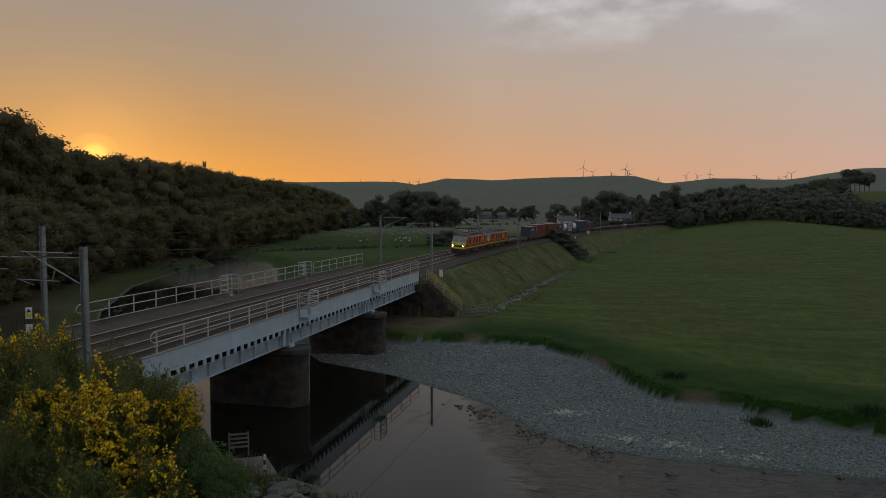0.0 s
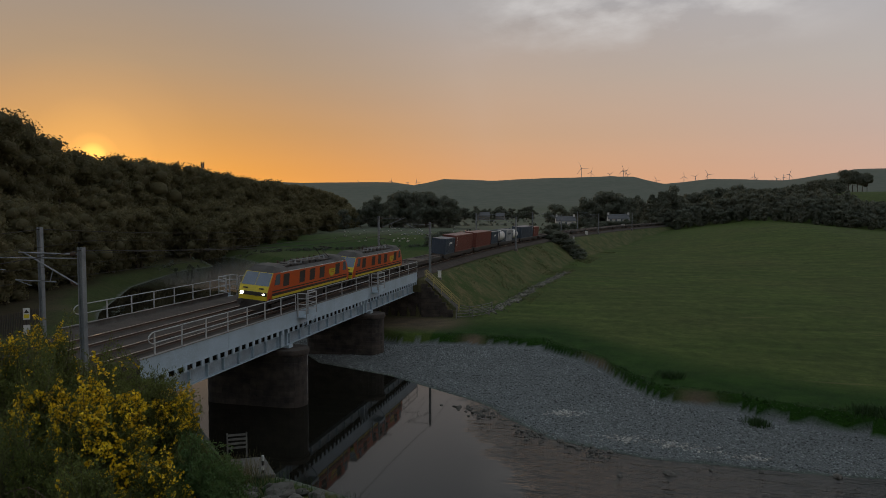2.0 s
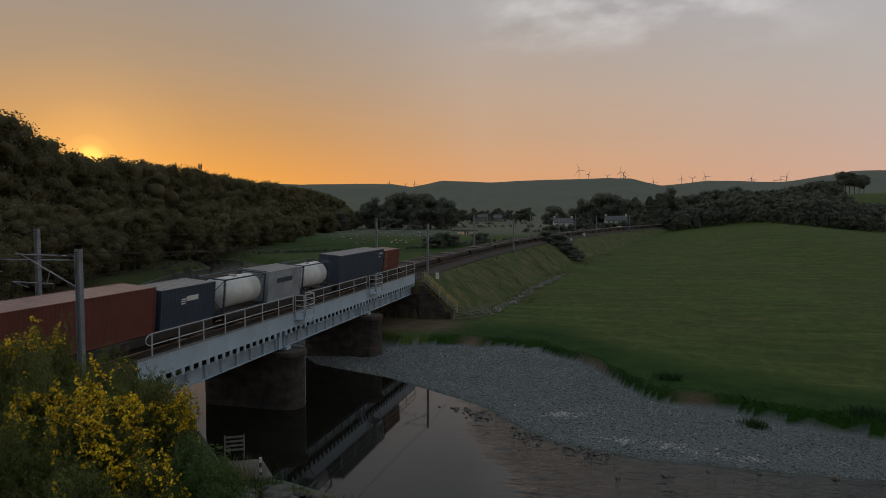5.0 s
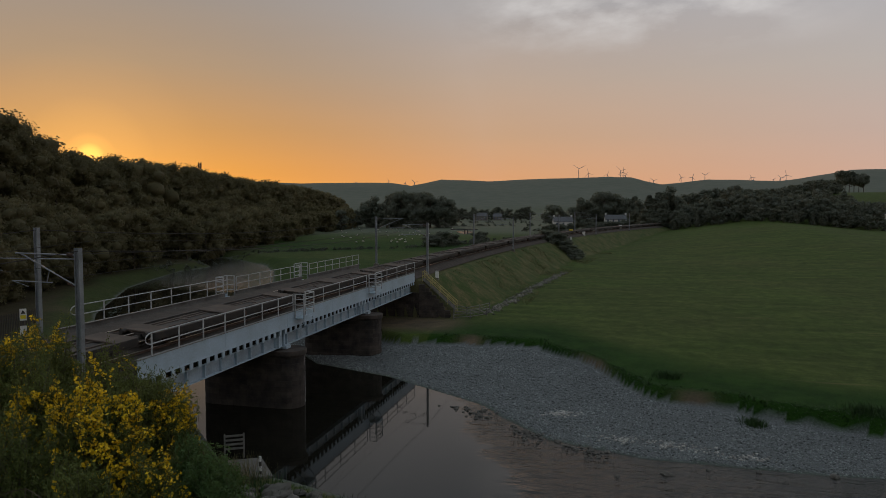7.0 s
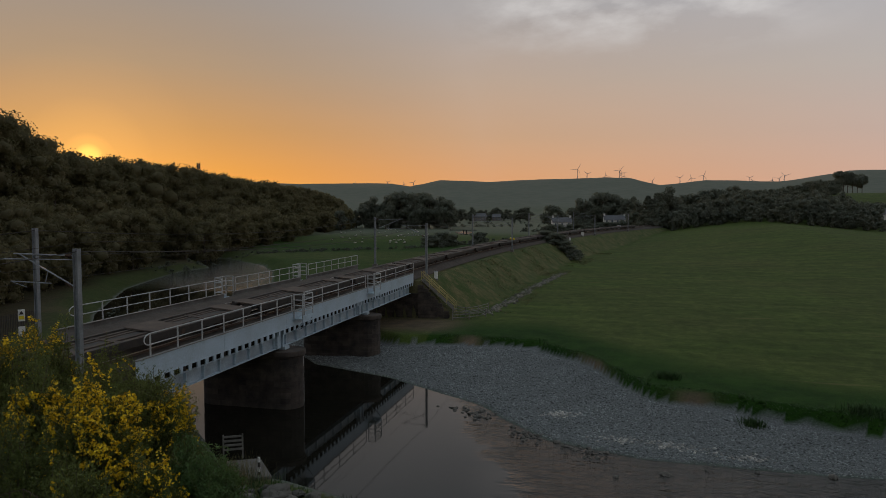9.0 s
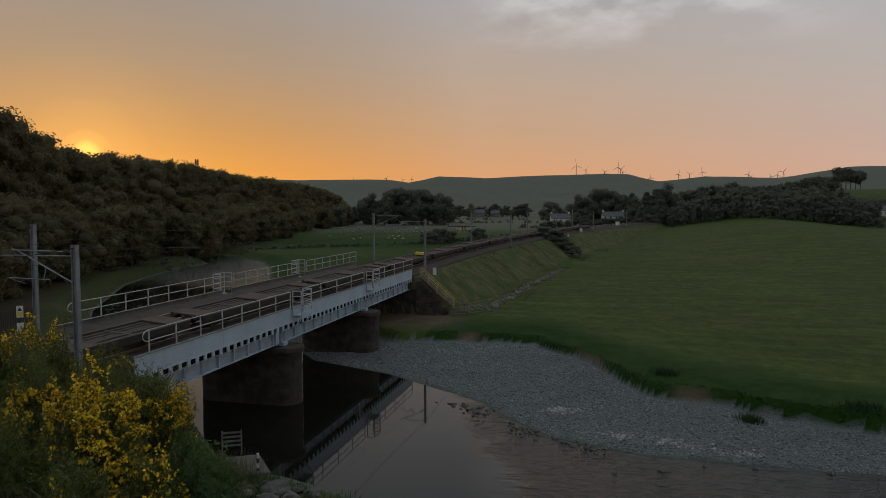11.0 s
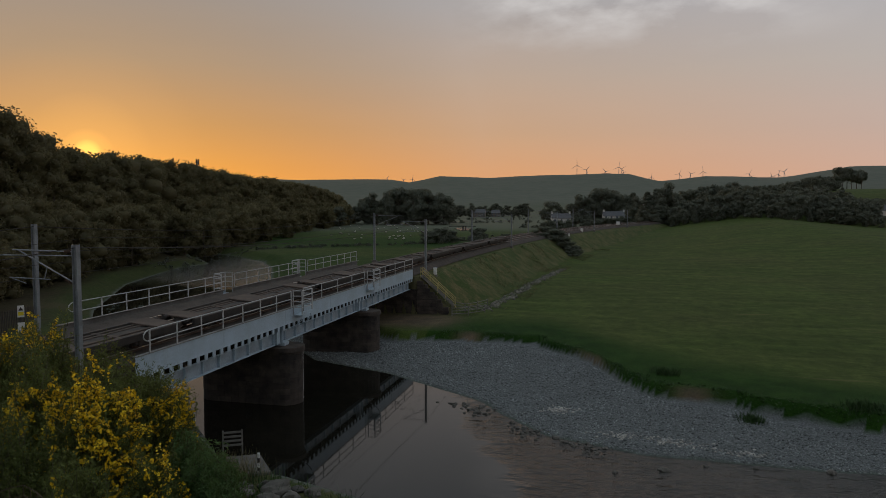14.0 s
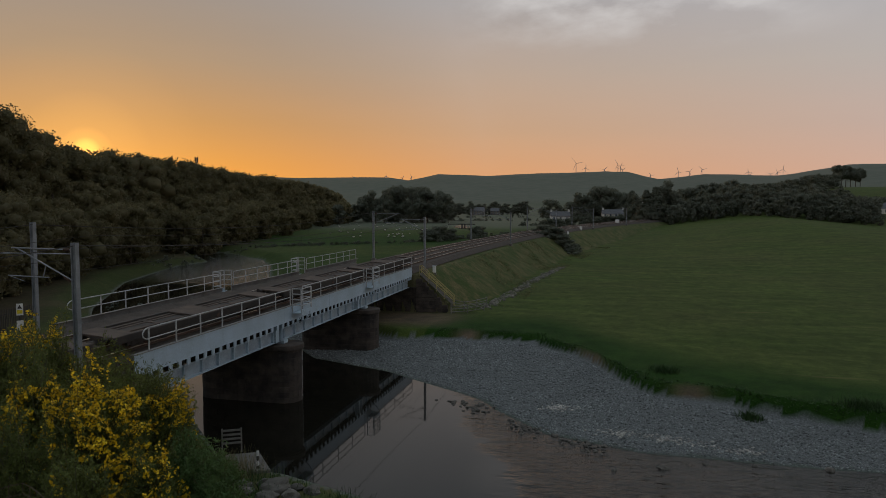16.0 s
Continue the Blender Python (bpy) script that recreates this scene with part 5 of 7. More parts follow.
def build_east_wood():
    rng = np.random.default_rng(8)
    spots = []
    # skyline over the meadow: bearing and rise per metre
    A = (3.6, 4.6, 5.4, 7.1, 9.1, 11, 12.9, 14, 15, 15.8, 17, 18.6)
    T = (.008, .0138, .022, .0275, .0325, .0265, .0315, .037, .040, .03, .012, .010)
    B = (4, 6, 8.7, 12.5, 15, 18.6)
    R = (375, 378, 372, 345, 345, 350)
    deg = 4.2
    while deg < 18.8:
        for k in (1.0, 1.03, 1.07, 1.12, 1.2, 1.3, 1.45, 1.6):
            r = float(np.interp(deg, B, R)) * k * rng.uniform(0.99, 1.01)
            a = deg + rng.uniform(-.35, .35)
            x, y = at_view(a, r)
            z = float(ground_z(np.array([x]), np.array([y]))[0][0])
            lim = 16.5 + float(np.interp(a, A, T)) * r * 0.97 - z
            h = min(rng.uniform(8, 14) if k > 1.02 else rng.uniform(5, 9), lim * rng.uniform(0.94, 1.04))
            if h > 2.5:
                spots.append((x, y, z - 0.3, h, "cone" if rng.random() < 0.06 else "round"))
        for k in (1.5, 1.55):
            a = deg + rng.uniform(-.3, .3)
            r = float(np.interp(deg, B, R)) * k
            x, y = at_view(a, r)
            z = float(ground_z(np.array([x]), np.array([y]))[0][0])
            h = (16.5 + float(np.interp(a, A, T)) * r - z) * rng.uniform(0.9, 1.06)
            if h > 3:
                spots.append((x, y, z - 0.3, h, "round"))
        deg += 0.62
    wood("east_wood", "dense dark broadleaf wood along the meadow's far edge", spots, 900, 0.3, 9, M_TREE)


build_west_wood()
build_east_wood()


def build_valley_trees():
    # bearing, distance, height, kind, width
    rng = random.Random(3)
    rows = []
    # tall group by the river's far bend
    for px, zz, h in ((-.117, 520, 13), (-.128, 500, 12), (-.14, 470, 13), (-.105, 540, 18), (-.098, 520, 22), (-.09, 520, 17), (-.075, 500, 19), (-.066, 520, 23), (-.055, 510, 25), (-.045, 520, 26), (-.034, 500, 24),
                      (-.022, 520, 25), (-.012, 510, 24), (0.0, 520, 22), (0.01, 500, 20), (0.018, 510, 15)):
        rows.append((px, zz, h, "round", 1.0))
    # far dark row across the valley
    for i in range(16):
        rows.append((0.028 + i * 0.0068, 820 + rng.uniform(-20, 20), rng.uniform(9, 16), "round", 1.2))
    # by the village
    rows += [(0.164, 420, 14, "round", 1.15), (0.176, 430, 11, "round", 1.0), (0.187, 440, 10, "round", 1.1), (0.198, 460, 13, "round", 1.1), (0.213, 450, 18, "round", 1.0), (0.226, 455, 21, "round", 1.0), (0.238, 450, 21, "round", 1.0),
             (0.25, 455, 20, "round", 1.0), (0.262, 450, 18, "round", 1.0), (0.273, 440, 17, "round", .8), (0.283, 430, 17, "cone", 1.2), (0.292, 400, 15, "round", 1.0), (0.304, 375, 13.5, "cone", 1.3), (0.318, 372, 15, "cone", 1.5), (0.328, 380, 18, "round", .9),
             (0.338, 385, 14, "round", 1.0)]
    for i, (tx, zz, h, kind, w) in enumerate(rows):
        h *= 1.22 if tx > 0.15 else 1.08
        a = math.degrees(math.atan(tx - 0.0)) - 14.22
        d = zz / math.cos(math.atan(tx))
        x, y = at_view(a, d)
        conifer = kind == "cone"
        tree(x, y, h, kind, i, w, label="dark pointed conifer beside the village" if conifer else "dark leafy broad-crowned tree on the valley floor", group="valley conifers" if conifer else "valley trees")
    # pines on the hilltop skyline
    for i, (tx, zz, up) in enumerate(((0.587, 585, .0535), (0.593, 588, .055), (0.600, 583, .0525), (0.607, 590, .0505), (0.614, 586, .048), (0.575, 580, .044), (0.562, 582, .043))):
        a = math.degrees(math.atan(tx)) - 14.22
        x, y = at_view(a, zz / math.cos(math.atan(tx)))
        h = 16.5 + up * zz - float(ground_z(np.array([x]), np.array([y]))[0][0])
        tree(x, y, h, "pine" if i < 5 else "round", i, 0.85, label="tall dark pine on the hilltop against the sky", group="hilltop pines")
    # bushes on the railway bank and by the river
    for i, (tx, zz, h, w) in enumerate(((0.158, 207, 4.2, 1.7), (0.171, 203, 4.8, 1.7), (0.185, 200, 4.6, 1.7), (0.197, 197, 3.6, 1.7), (-0.01, 265, 6.0, 1.5), (0.006, 270, 7.0, 1.4), (0.02, 275, 5.5, 1.4), (0.062, 300, 6, 1.3), (0.055, 300, 5, 1.3), (0.167, 388, 7.0, 1.2), (0.178, 386, 7.4, 1.2), (0.192, 388, 7.6, 1.2), (0.216, 408, 7.6, 1.2), (0.232, 410, 8.0, 1.2), (0.243, 409, 8.2, 1.2), (0.253, 410, 7.9, 1.2), (0.264, 411, 8.2, 1.2), (0.274, 411, 8.4, 1.2))):
        a = math.degrees(math.atan(tx)) - 14.22
        x, y = at_view(a, zz / math.cos(math.atan(tx)))
        tree(x, y, h, "bush", i, w, name="bush", label="dense dark green bush on the railway bank", group="trackside bushes", sink=0.3)


build_valley_trees()

# ---------------------------------------------------------------- flowering broom before the camera
M_BROOM = leaf_material("broom_green", (0.135, 0.165, 0.042), (0.095, 0.125, 0.032), 1.2, 0.3)
M_FEATHER = leaf_material("feathery_green", (0.095, 0.18, 0.058), (0.07, 0.135, 0.042), 1.2, 0.35)
M_TWIG = material("broom_twig", (0.075, 0.07, 0.03), 0.8, scale=4, fine=30, bump=0, island=0.3)
M_FLOWER = material("yellow_flower", (0.80, 0.58, 0.02), 0.6, dark=(0.68, 0.43, 0.012), scale=3, fine=30, bump=0, island=0.35, spec=0.3)


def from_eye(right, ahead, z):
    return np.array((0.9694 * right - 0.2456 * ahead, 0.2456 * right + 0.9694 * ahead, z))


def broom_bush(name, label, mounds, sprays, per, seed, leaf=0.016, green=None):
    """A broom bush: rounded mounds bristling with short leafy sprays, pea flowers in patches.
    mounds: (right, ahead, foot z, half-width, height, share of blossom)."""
    rng = np.random.default_rng(seed)
    g = thing(name, label, "bush", "flowering broom")
    lq, fq, tv, tf = [], [], [], []

    def unit(v):
        return v / (np.linalg.norm(v, axis=-1, keepdims=True) + 1e-9)
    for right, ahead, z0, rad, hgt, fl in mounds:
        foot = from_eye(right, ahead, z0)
        n = int(sprays * 5.0 * rad * hgt)
        d = unit(rng.normal(size=(n, 3)) + (0, 0, 0.35))
        d[:, 2] = np.abs(d[:, 2]) * np.where(rng.random(n) < 0.8, 1, -0.6)
        lump = 1 + 0.22 * np.sin(d[:, 0] * 5 + seed) * np.sin(d[:, 1] * 6 + right * 3) + 0.16 * np.sin(d[:, 2] * 9 + d[:, 0] * 7 + ahead)
        r = lump * rng.uniform(0.45, 1.0, n) ** 0.5
        tip = foot + (0, 0, 0.42 * hgt) + d * r[:, None] * (rad, rad, 0.56 * hgt)
        aim = unit(d * (0.8, 0.8, 0.5) + (0, 0, 0.55) + rng.normal(0, 0.42, (n, 3)))
        ln = rng.uniform(0.16, 0.5, n)[:, None]
        base = tip - aim * ln
        bend = (base + tip) / 2 + (0, 0, 0.03) + rng.normal(0, 0.02, (n, 3))
        t = rng.uniform(0.1, 1.05, (n, per))[..., None]
        p = (1 - t) ** 2 * base[:, None] + 2 * t * (1 - t) * bend[:, None] + t ** 2 * tip[:, None] + rng.normal(0, 0.013, (n, per, 3))
        up = unit(aim[:, None] + rng.normal(0, 0.6, (n, per, 3)))
        sd = unit(np.cross(up, rng.normal(size=(n, per, 3))))
        ll = leaf * rng.uniform(0.9, 2.4, (n, per))[..., None]
        wd = leaf * rng.uniform(0.25, 0.5, (n, per))[..., None]
        lq.append(np.stack([p - sd * wd, p + up * ll * 0.5 - sd * wd * 0.8, p + up * ll, p + sd * wd], 2).reshape(-1, 4, 3))
        # blossom in patches over the mound's outer sprays
        patch = wobble(tip[:, 0] + tip[:, 1] * 0.3, tip[:, 2], 0.3, seed) + 0.35 * wobble(tip[:, 0], tip[:, 1], 0.09, seed + 1)
        lit = (r > 0.8) & (d[:, 2] > -0.3) & (patch > 0.85 - 0.65 * fl) & (rng.random(n) < 0.3 + 0.2 * fl)
        for i in np.nonzero(lit)[0] if fl else []:
            k = rng.integers(8, 24)
            tt = 1.04 - 0.6 * rng.random(k)[:, None] ** 1.3
            c = (1 - tt) ** 2 * base[i] + 2 * tt * (1 - tt) * bend[i] + tt ** 2 * tip[i] + rng.normal(0, 0.014, (k, 3))
            for _k in range(2):
                u = unit(rng.normal(size=(k, 3)))
                v = unit(np.cross(u, rng.normal(size=(k, 3))))
                s = rng.uniform(0.009, 0.021, k)[:, None]
                fq.append(np.stack([c - u * s, c - v * s * 0.7, c + u * s * 1.2, c + v * s * 0.9], 1))
        # each spray's twig, and stems from the foot to every eighth spray
        rods = [(base[i], tip[i], 0.0032) for i in range(0, n, 2)] + [(foot + (0, 0, 0.05 * (i % 5)), base[i], 0.007) for i in range(0, n, 8)]
        for a, b2, w in rods:
            b = len(tv)
            for q, ww in ((a, w), (b2, w * 0.6)):
                for ang in (0, 2.1, 4.2):
                    tv.append(q + np.array((math.cos(ang), math.sin(ang), 0)) * ww)
            tf += [(b + i, b + (i + 1) % 3, b + 3 + (i + 1) % 3, b + 3 + i) for i in range(3)]
    o = new("foliage", quads_mesh("foliage", np.concatenate(lq), green or M_BROOM))
    o.parent = g
    tagged(o, kind="stuff")
    if fq:
        o = new("blossom", quads_mesh("blossom", np.concatenate(fq), M_FLOWER))
        o.parent = g
        tagged(o, "bright yellow pea flowers", kind="stuff")
    o = new("branchwork", mesh_from("branchwork", np.array(tv), tf, M_TWIG))
    o.parent = g
    tagged(o, kind="stuff")
    return g


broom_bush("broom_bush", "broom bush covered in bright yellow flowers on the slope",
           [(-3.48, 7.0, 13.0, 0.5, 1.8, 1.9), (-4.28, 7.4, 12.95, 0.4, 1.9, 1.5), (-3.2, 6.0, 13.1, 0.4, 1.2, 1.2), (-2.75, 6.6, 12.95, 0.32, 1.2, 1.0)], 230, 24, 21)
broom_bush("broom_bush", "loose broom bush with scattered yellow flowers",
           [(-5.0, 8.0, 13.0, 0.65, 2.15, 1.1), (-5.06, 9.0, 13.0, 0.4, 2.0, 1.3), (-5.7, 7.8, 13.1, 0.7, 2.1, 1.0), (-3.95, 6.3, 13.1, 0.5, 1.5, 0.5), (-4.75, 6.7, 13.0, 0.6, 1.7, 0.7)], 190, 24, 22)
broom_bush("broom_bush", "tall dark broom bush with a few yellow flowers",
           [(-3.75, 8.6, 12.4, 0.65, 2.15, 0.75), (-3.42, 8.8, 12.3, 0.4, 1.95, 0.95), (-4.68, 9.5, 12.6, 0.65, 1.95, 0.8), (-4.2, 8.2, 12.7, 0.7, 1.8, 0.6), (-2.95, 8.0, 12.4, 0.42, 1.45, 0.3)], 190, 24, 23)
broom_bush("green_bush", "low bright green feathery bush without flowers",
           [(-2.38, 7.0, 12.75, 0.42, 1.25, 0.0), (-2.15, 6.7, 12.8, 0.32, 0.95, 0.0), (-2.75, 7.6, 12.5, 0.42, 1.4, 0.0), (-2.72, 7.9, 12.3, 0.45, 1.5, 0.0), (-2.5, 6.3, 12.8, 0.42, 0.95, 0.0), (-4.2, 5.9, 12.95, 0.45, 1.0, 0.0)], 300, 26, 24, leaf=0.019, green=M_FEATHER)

# ---------------------------------------------------------------- masts and wires of the electric line


def mast(s, off, arm, bare=False, twin=False):
    """A steel mast with a cantilever; arm = -1 or 1: the side on which the wire hangs."""
    x, y, a = line_at(s, off)
    z = level_at(max(min(off, 2), -6)) - 0.6
    g = thing("overhead_line_mast", "grey galvanised steel overhead line mast beside the track", "mast", "overhead line masts", at=pose(x, y, z, 0, 0, -math.degrees(a)))
    h = 7.5
    bm = bmesh.new()
    for dx in (-0.13, 0.13):
        box(bm, dx - 0.014, dx + 0.014, -0.13, 0.13, 0, h, 0.004)
    box(bm, -0.12, 0.12, -0.012, 0.012, 0, h)
    part("post", bm, M_GALV, g)
    bm = bmesh.new()
    box(bm, -0.35, 0.35, -0.35, 0.35, -0.5, 0.12, 0.03)
    part("foundation", bm, M_CONCRETE, g)
    if bare:
        return
    if twin:
        # a long arm that carries the far track's wires as well
        bm = bmesh.new()
        tube(bm, (arm * 0.13, 0, h - 0.55), (arm * 7.6, 0, h - 0.6), 0.03)
        tube(bm, (arm * 4.6, 0, h - 1.2), (arm * 7.4, 0, h - 1.15), 0.028)
        tube(bm, (arm * 7.3, 0, h - 1.15), (arm * 5.9, 0, h - 1.5), 0.02)
        part("long_arm", bm, M_GALV, g)
    reach = arm * abs(off if abs(off) < 5 else off + 3.4)
    bm = bmesh.new()
    tube(bm, (arm * 0.13, 0, h - 0.35), (reach + arm * 0.35, 0, h - 0.3), 0.035)
    part("top_tube", bm, M_GALV, g)
    bm = bmesh.new()
    tube(bm, (arm * 0.13, 0, h - 1.9), (reach, 0, h - 0.32), 0.04)
    part("strut", bm, M_GALV, g)
    bm = bmesh.new()
    tube(bm, (reach * 0.5, 0, h - 1.1), (reach * 0.5 + arm * 0.2, 0, h - 1.75), 0.025)
    tube(bm, (reach * 0.45, 0, h - 1.75), (reach + arm * 0.6, 0, h - 1.7), 0.028)
    tube(bm, (reach + arm * 0.6, 0, h - 1.7), (reach - arm * 0.4, 0, h - 1.98), 0.02)
    part("registration_arm", bm, M_GALV, g)
    for zz, k in ((h - 0.35, 0.3), (h - 1.86, 0.32)):
        bm = bmesh.new()
        for q in range(5):
            tube(bm, (arm * (k + q * 0.07), 0, zz + (0.0 if zz > h - 1 else q * 0.03)), (arm * (k + 0.03 + q * 0.07), 0, zz + (0.0 if zz > h - 1 else q * 0.03)), 0.09, 10)
        part("insulator", bm, M_RUST, g)


def wire(points, r, label, parent):
    bm = bmesh.new()
    cable(bm, points, r, 5)
    return part("wire", bm, M_BLACK, parent, label)


def build_overhead():
    near = [-32, 28.6, 94.1, 160, 215, 270, 325]
    far = [-22, 37.4, 103.3, 165, 222, 280]
    for s in near:
        mast(s, 3.4, -1, twin=s == 28.6)
    for s in far:
        mast(s, -7.6, 1, bare=s == 37.4)
    g = thing("overhead_wires", "thin dark overhead contact and catenary wires above the tracks", "overhead line")
    for off, rows in ((0.0, near), (-3.4, far)):
        base = level_at(off)
        top = [(*line_at(s, off)[:2], base + 6.3) for s in rows]
        low = [(*line_at(s, off)[:2], base + 4.9) for s in rows]
        cat = []
        for s0, s1 in zip(rows[:-1], rows[1:]):
            for i in range(8):
                t = i / 8
                x, y, _ = line_at(s0 + (s1 - s0) * t, off)
                cat.append((x, y, base + 6.3 - 3.2 * t * (1 - t)))
                if i in (2, 4, 6):
                    wire([(x, y, base + 4.92), (x, y, base + 6.3 - 3.2 * t * (1 - t))], 0.006, "", g)
        wire(cat, 0.012, "", g)
        wire(low, 0.012, "", g)
    for off, rows in ((3.4, near), (-7.6, far)):
        pts = []
        for s0, s1 in zip(rows[:-1], rows[1:]):
            for i in range(10):
                t = i / 10
                x, y, _ = line_at(s0 + (s1 - s0) * t, off)
                pts.append((x, y, level_at(max(min(off, 2), -6)) + 6.75 - 4.4 * t * (1 - t)))
        wire(pts, 0.022, "", g)


build_overhead()

# ---------------------------------------------------------------- wind turbines on the far hills
ROTORS = []


def turbine(tx, hub, foot, phase):
    """tx: bearing as a slope off the view's middle; hub and foot: rise above the eye per metre."""
    d = 3250.0
    a = math.atan(tx)
    x, y = at_view(math.degrees(a) - 14.22, d / math.cos(a))
    z0, z1 = 16.5 + foot * d, 16.5 + hub * d
    h = z1 - z0
    r = h * 0.5 + 8
    g = thing("wind_turbine", "pale three-bladed wind turbine on the far hill's crest", "wind turbine", "wind turbines", at=pose(x, y, z0 - 25, 0, 0, 14.22 - math.degrees(a)))
    bm = bmesh.new()
    tube(bm, (0, 0, 0), (0, 0, h + 25), 1.9, 10, 1.0)
    part("tower", bm, M_GREY, g)
    bm = bmesh.new()
    box(bm, -1.6, 1.6, -3, 4.5, h + 23.6, h + 27, 0.5)
    part("nacelle", bm, M_GREY, g)
    bm = bmesh.new()
    tube(bm, (0, -4.2, 0), (0, -2.8, 0), 1.3, 10)
    for i in range(3):
        m = Matrix.Rotation(i * 2 * math.pi / 3, 4, "Y")
        vs = []
        for z, w0, w1 in ((1.0, -0.6, 0.6), (r * 0.2, -0.5, 1.5), (r * 0.6, -0.35, 0.9), (r, -0.15, 0.2)):
            for u in (w0, w1):
                vs.append([bm.verts.new(m @ Vector((u, yy, z))) for yy in (-3.8, -3.3)])
        for k in range(3):
            a0, b0, a1, b1 = vs[2 * k], vs[2 * k + 1], vs[2 * k + 2], vs[2 * k + 3]
            for q in ((a0[0], b0[0], b1[0], a1[0]), (a0[1], a1[1], b1[1], b0[1]), (a0[0], a1[0], a1[1], a0[1]), (b0[0], b0[1], b1[1], b1[0])):
                bm.faces.new(q)
    bmesh.ops.recalc_face_normals(bm, faces=bm.faces)
    ro = part("rotor", bm, M_GREY, g)
    ROTORS.append((ro, h + 25.3, phase))


def build_turbines():
    # middle x off the picture's centre, hub and foot
    rows = [(.2016, .0576, .0415, 10), (.2155, .0511, .0415, 50), (.2425, .0487, .0415, 90), (.262, .0551, .041, 20), (.2655, .0525, .041, 70), (.2686, .0479, .04, 100), (.3094, .0406, .033, 15), (.3037, .037, .033, 60),
            (.3494, .0454, .036, 33), (.3657, .0454, .0375, 85), (.3837, .0487, .0385, 5), (.4506, .0454, .0375, 40), (.454, .0415, .037, 75), (.4833, .0422, .037, 110), (.4931, .0446, .0365, 25), (.5012, .0487, .0375, 55),
            (-.1192, .0373, .0355, 10), (-.0718, .039, .0345, 45), (-.0482, .0365, .033, 80), (-.0351, .038, .0315, 20)]
    for r in rows:
        turbine(*r)


build_turbines()

# ---------------------------------------------------------------- bank, stairs, fences, shore


def ground_at(x, y):
    return float(ground_z(np.array([x]), np.array([y]))[0][0])


def build_stairs():
    g = thing("bank_stairs", "steep steps down the bank with yellow tubular handrails", "stairs")
    a, b = Vector((-25.3, 91.2, 7.0)), Vector((-20.7, 91.5, 2.9))
    d = b - a
    side = Vector((d.y, -d.x, 0)).normalized()
    n = 24
    for i in range(n):
        p = a + d * (i + 0.5) / n
        bm = bmesh.new()
        box(bm, -0.5, 0.5, -0.17, 0.17, -0.05, 0.0, m=Matrix.Translation(p) @ Matrix.Rotation(math.atan2(-d.x, d.y), 4, "Z"))
        part("step", bm, M_CONCRETE, g)
    for k in (-0.55, 0.55):
        bm = bmesh.new()
        tube(bm, a + side * k - Vector((0, 0, 0.1)), b + side * k - Vector((0, 0, 0.1)), 0.09, 6)
        part("stringer", bm, M_TIMBER, g)
        for hgt in (0.55, 1.05):
            bm = bmesh.new()
            tube(bm, a + side * k + Vector((0, 0, hgt)), b + side * k + Vector((0, 0, hgt)), 0.05, 8)
            part("handrail", bm, M_OLIVE, g)
        for i in range(5):
            p = a + d * i / 4 + side * k
            bm = bmesh.new()
            tube(bm, p - Vector((0, 0, 0.4)), p + Vector((0, 0, 1.05)), 0.045, 8)
            part("post", bm, M_OLIVE, g)
    # wing wall below the stairs
    w = thing("wing_wall", "dark stone wing wall sloping down from the abutment", "wall")
    p0, p1 = Vector((-25.6, 89.9, 0)), Vector((-20.3, 90.5, 0))
    e = p1 - p0
    rot = Matrix.Translation(p0) @ Matrix.Rotation(math.atan2(-e.x, e.y), 4, "Z")
    L = e.length
    for j in range(12):
        z = 0.3 + j * 0.5
        lim = L * (1 - max(0, (z - 1.2)) / 5.6)
        q, k = 0.0, 0
        while q < lim - 0.4:
            wd = 0.75 + 0.35 * ((j * 7 + k * 5) % 4) / 4
            bm = bmesh.new()
            box(bm, -0.5, 0.02 + 0.03 * ((j + k) % 3), q + 0.015, min(q + wd, lim), z, z + 0.47, 0.02, m=rot)
            part("stone", bm, M_STONE, w)
            q += wd
            k += 1


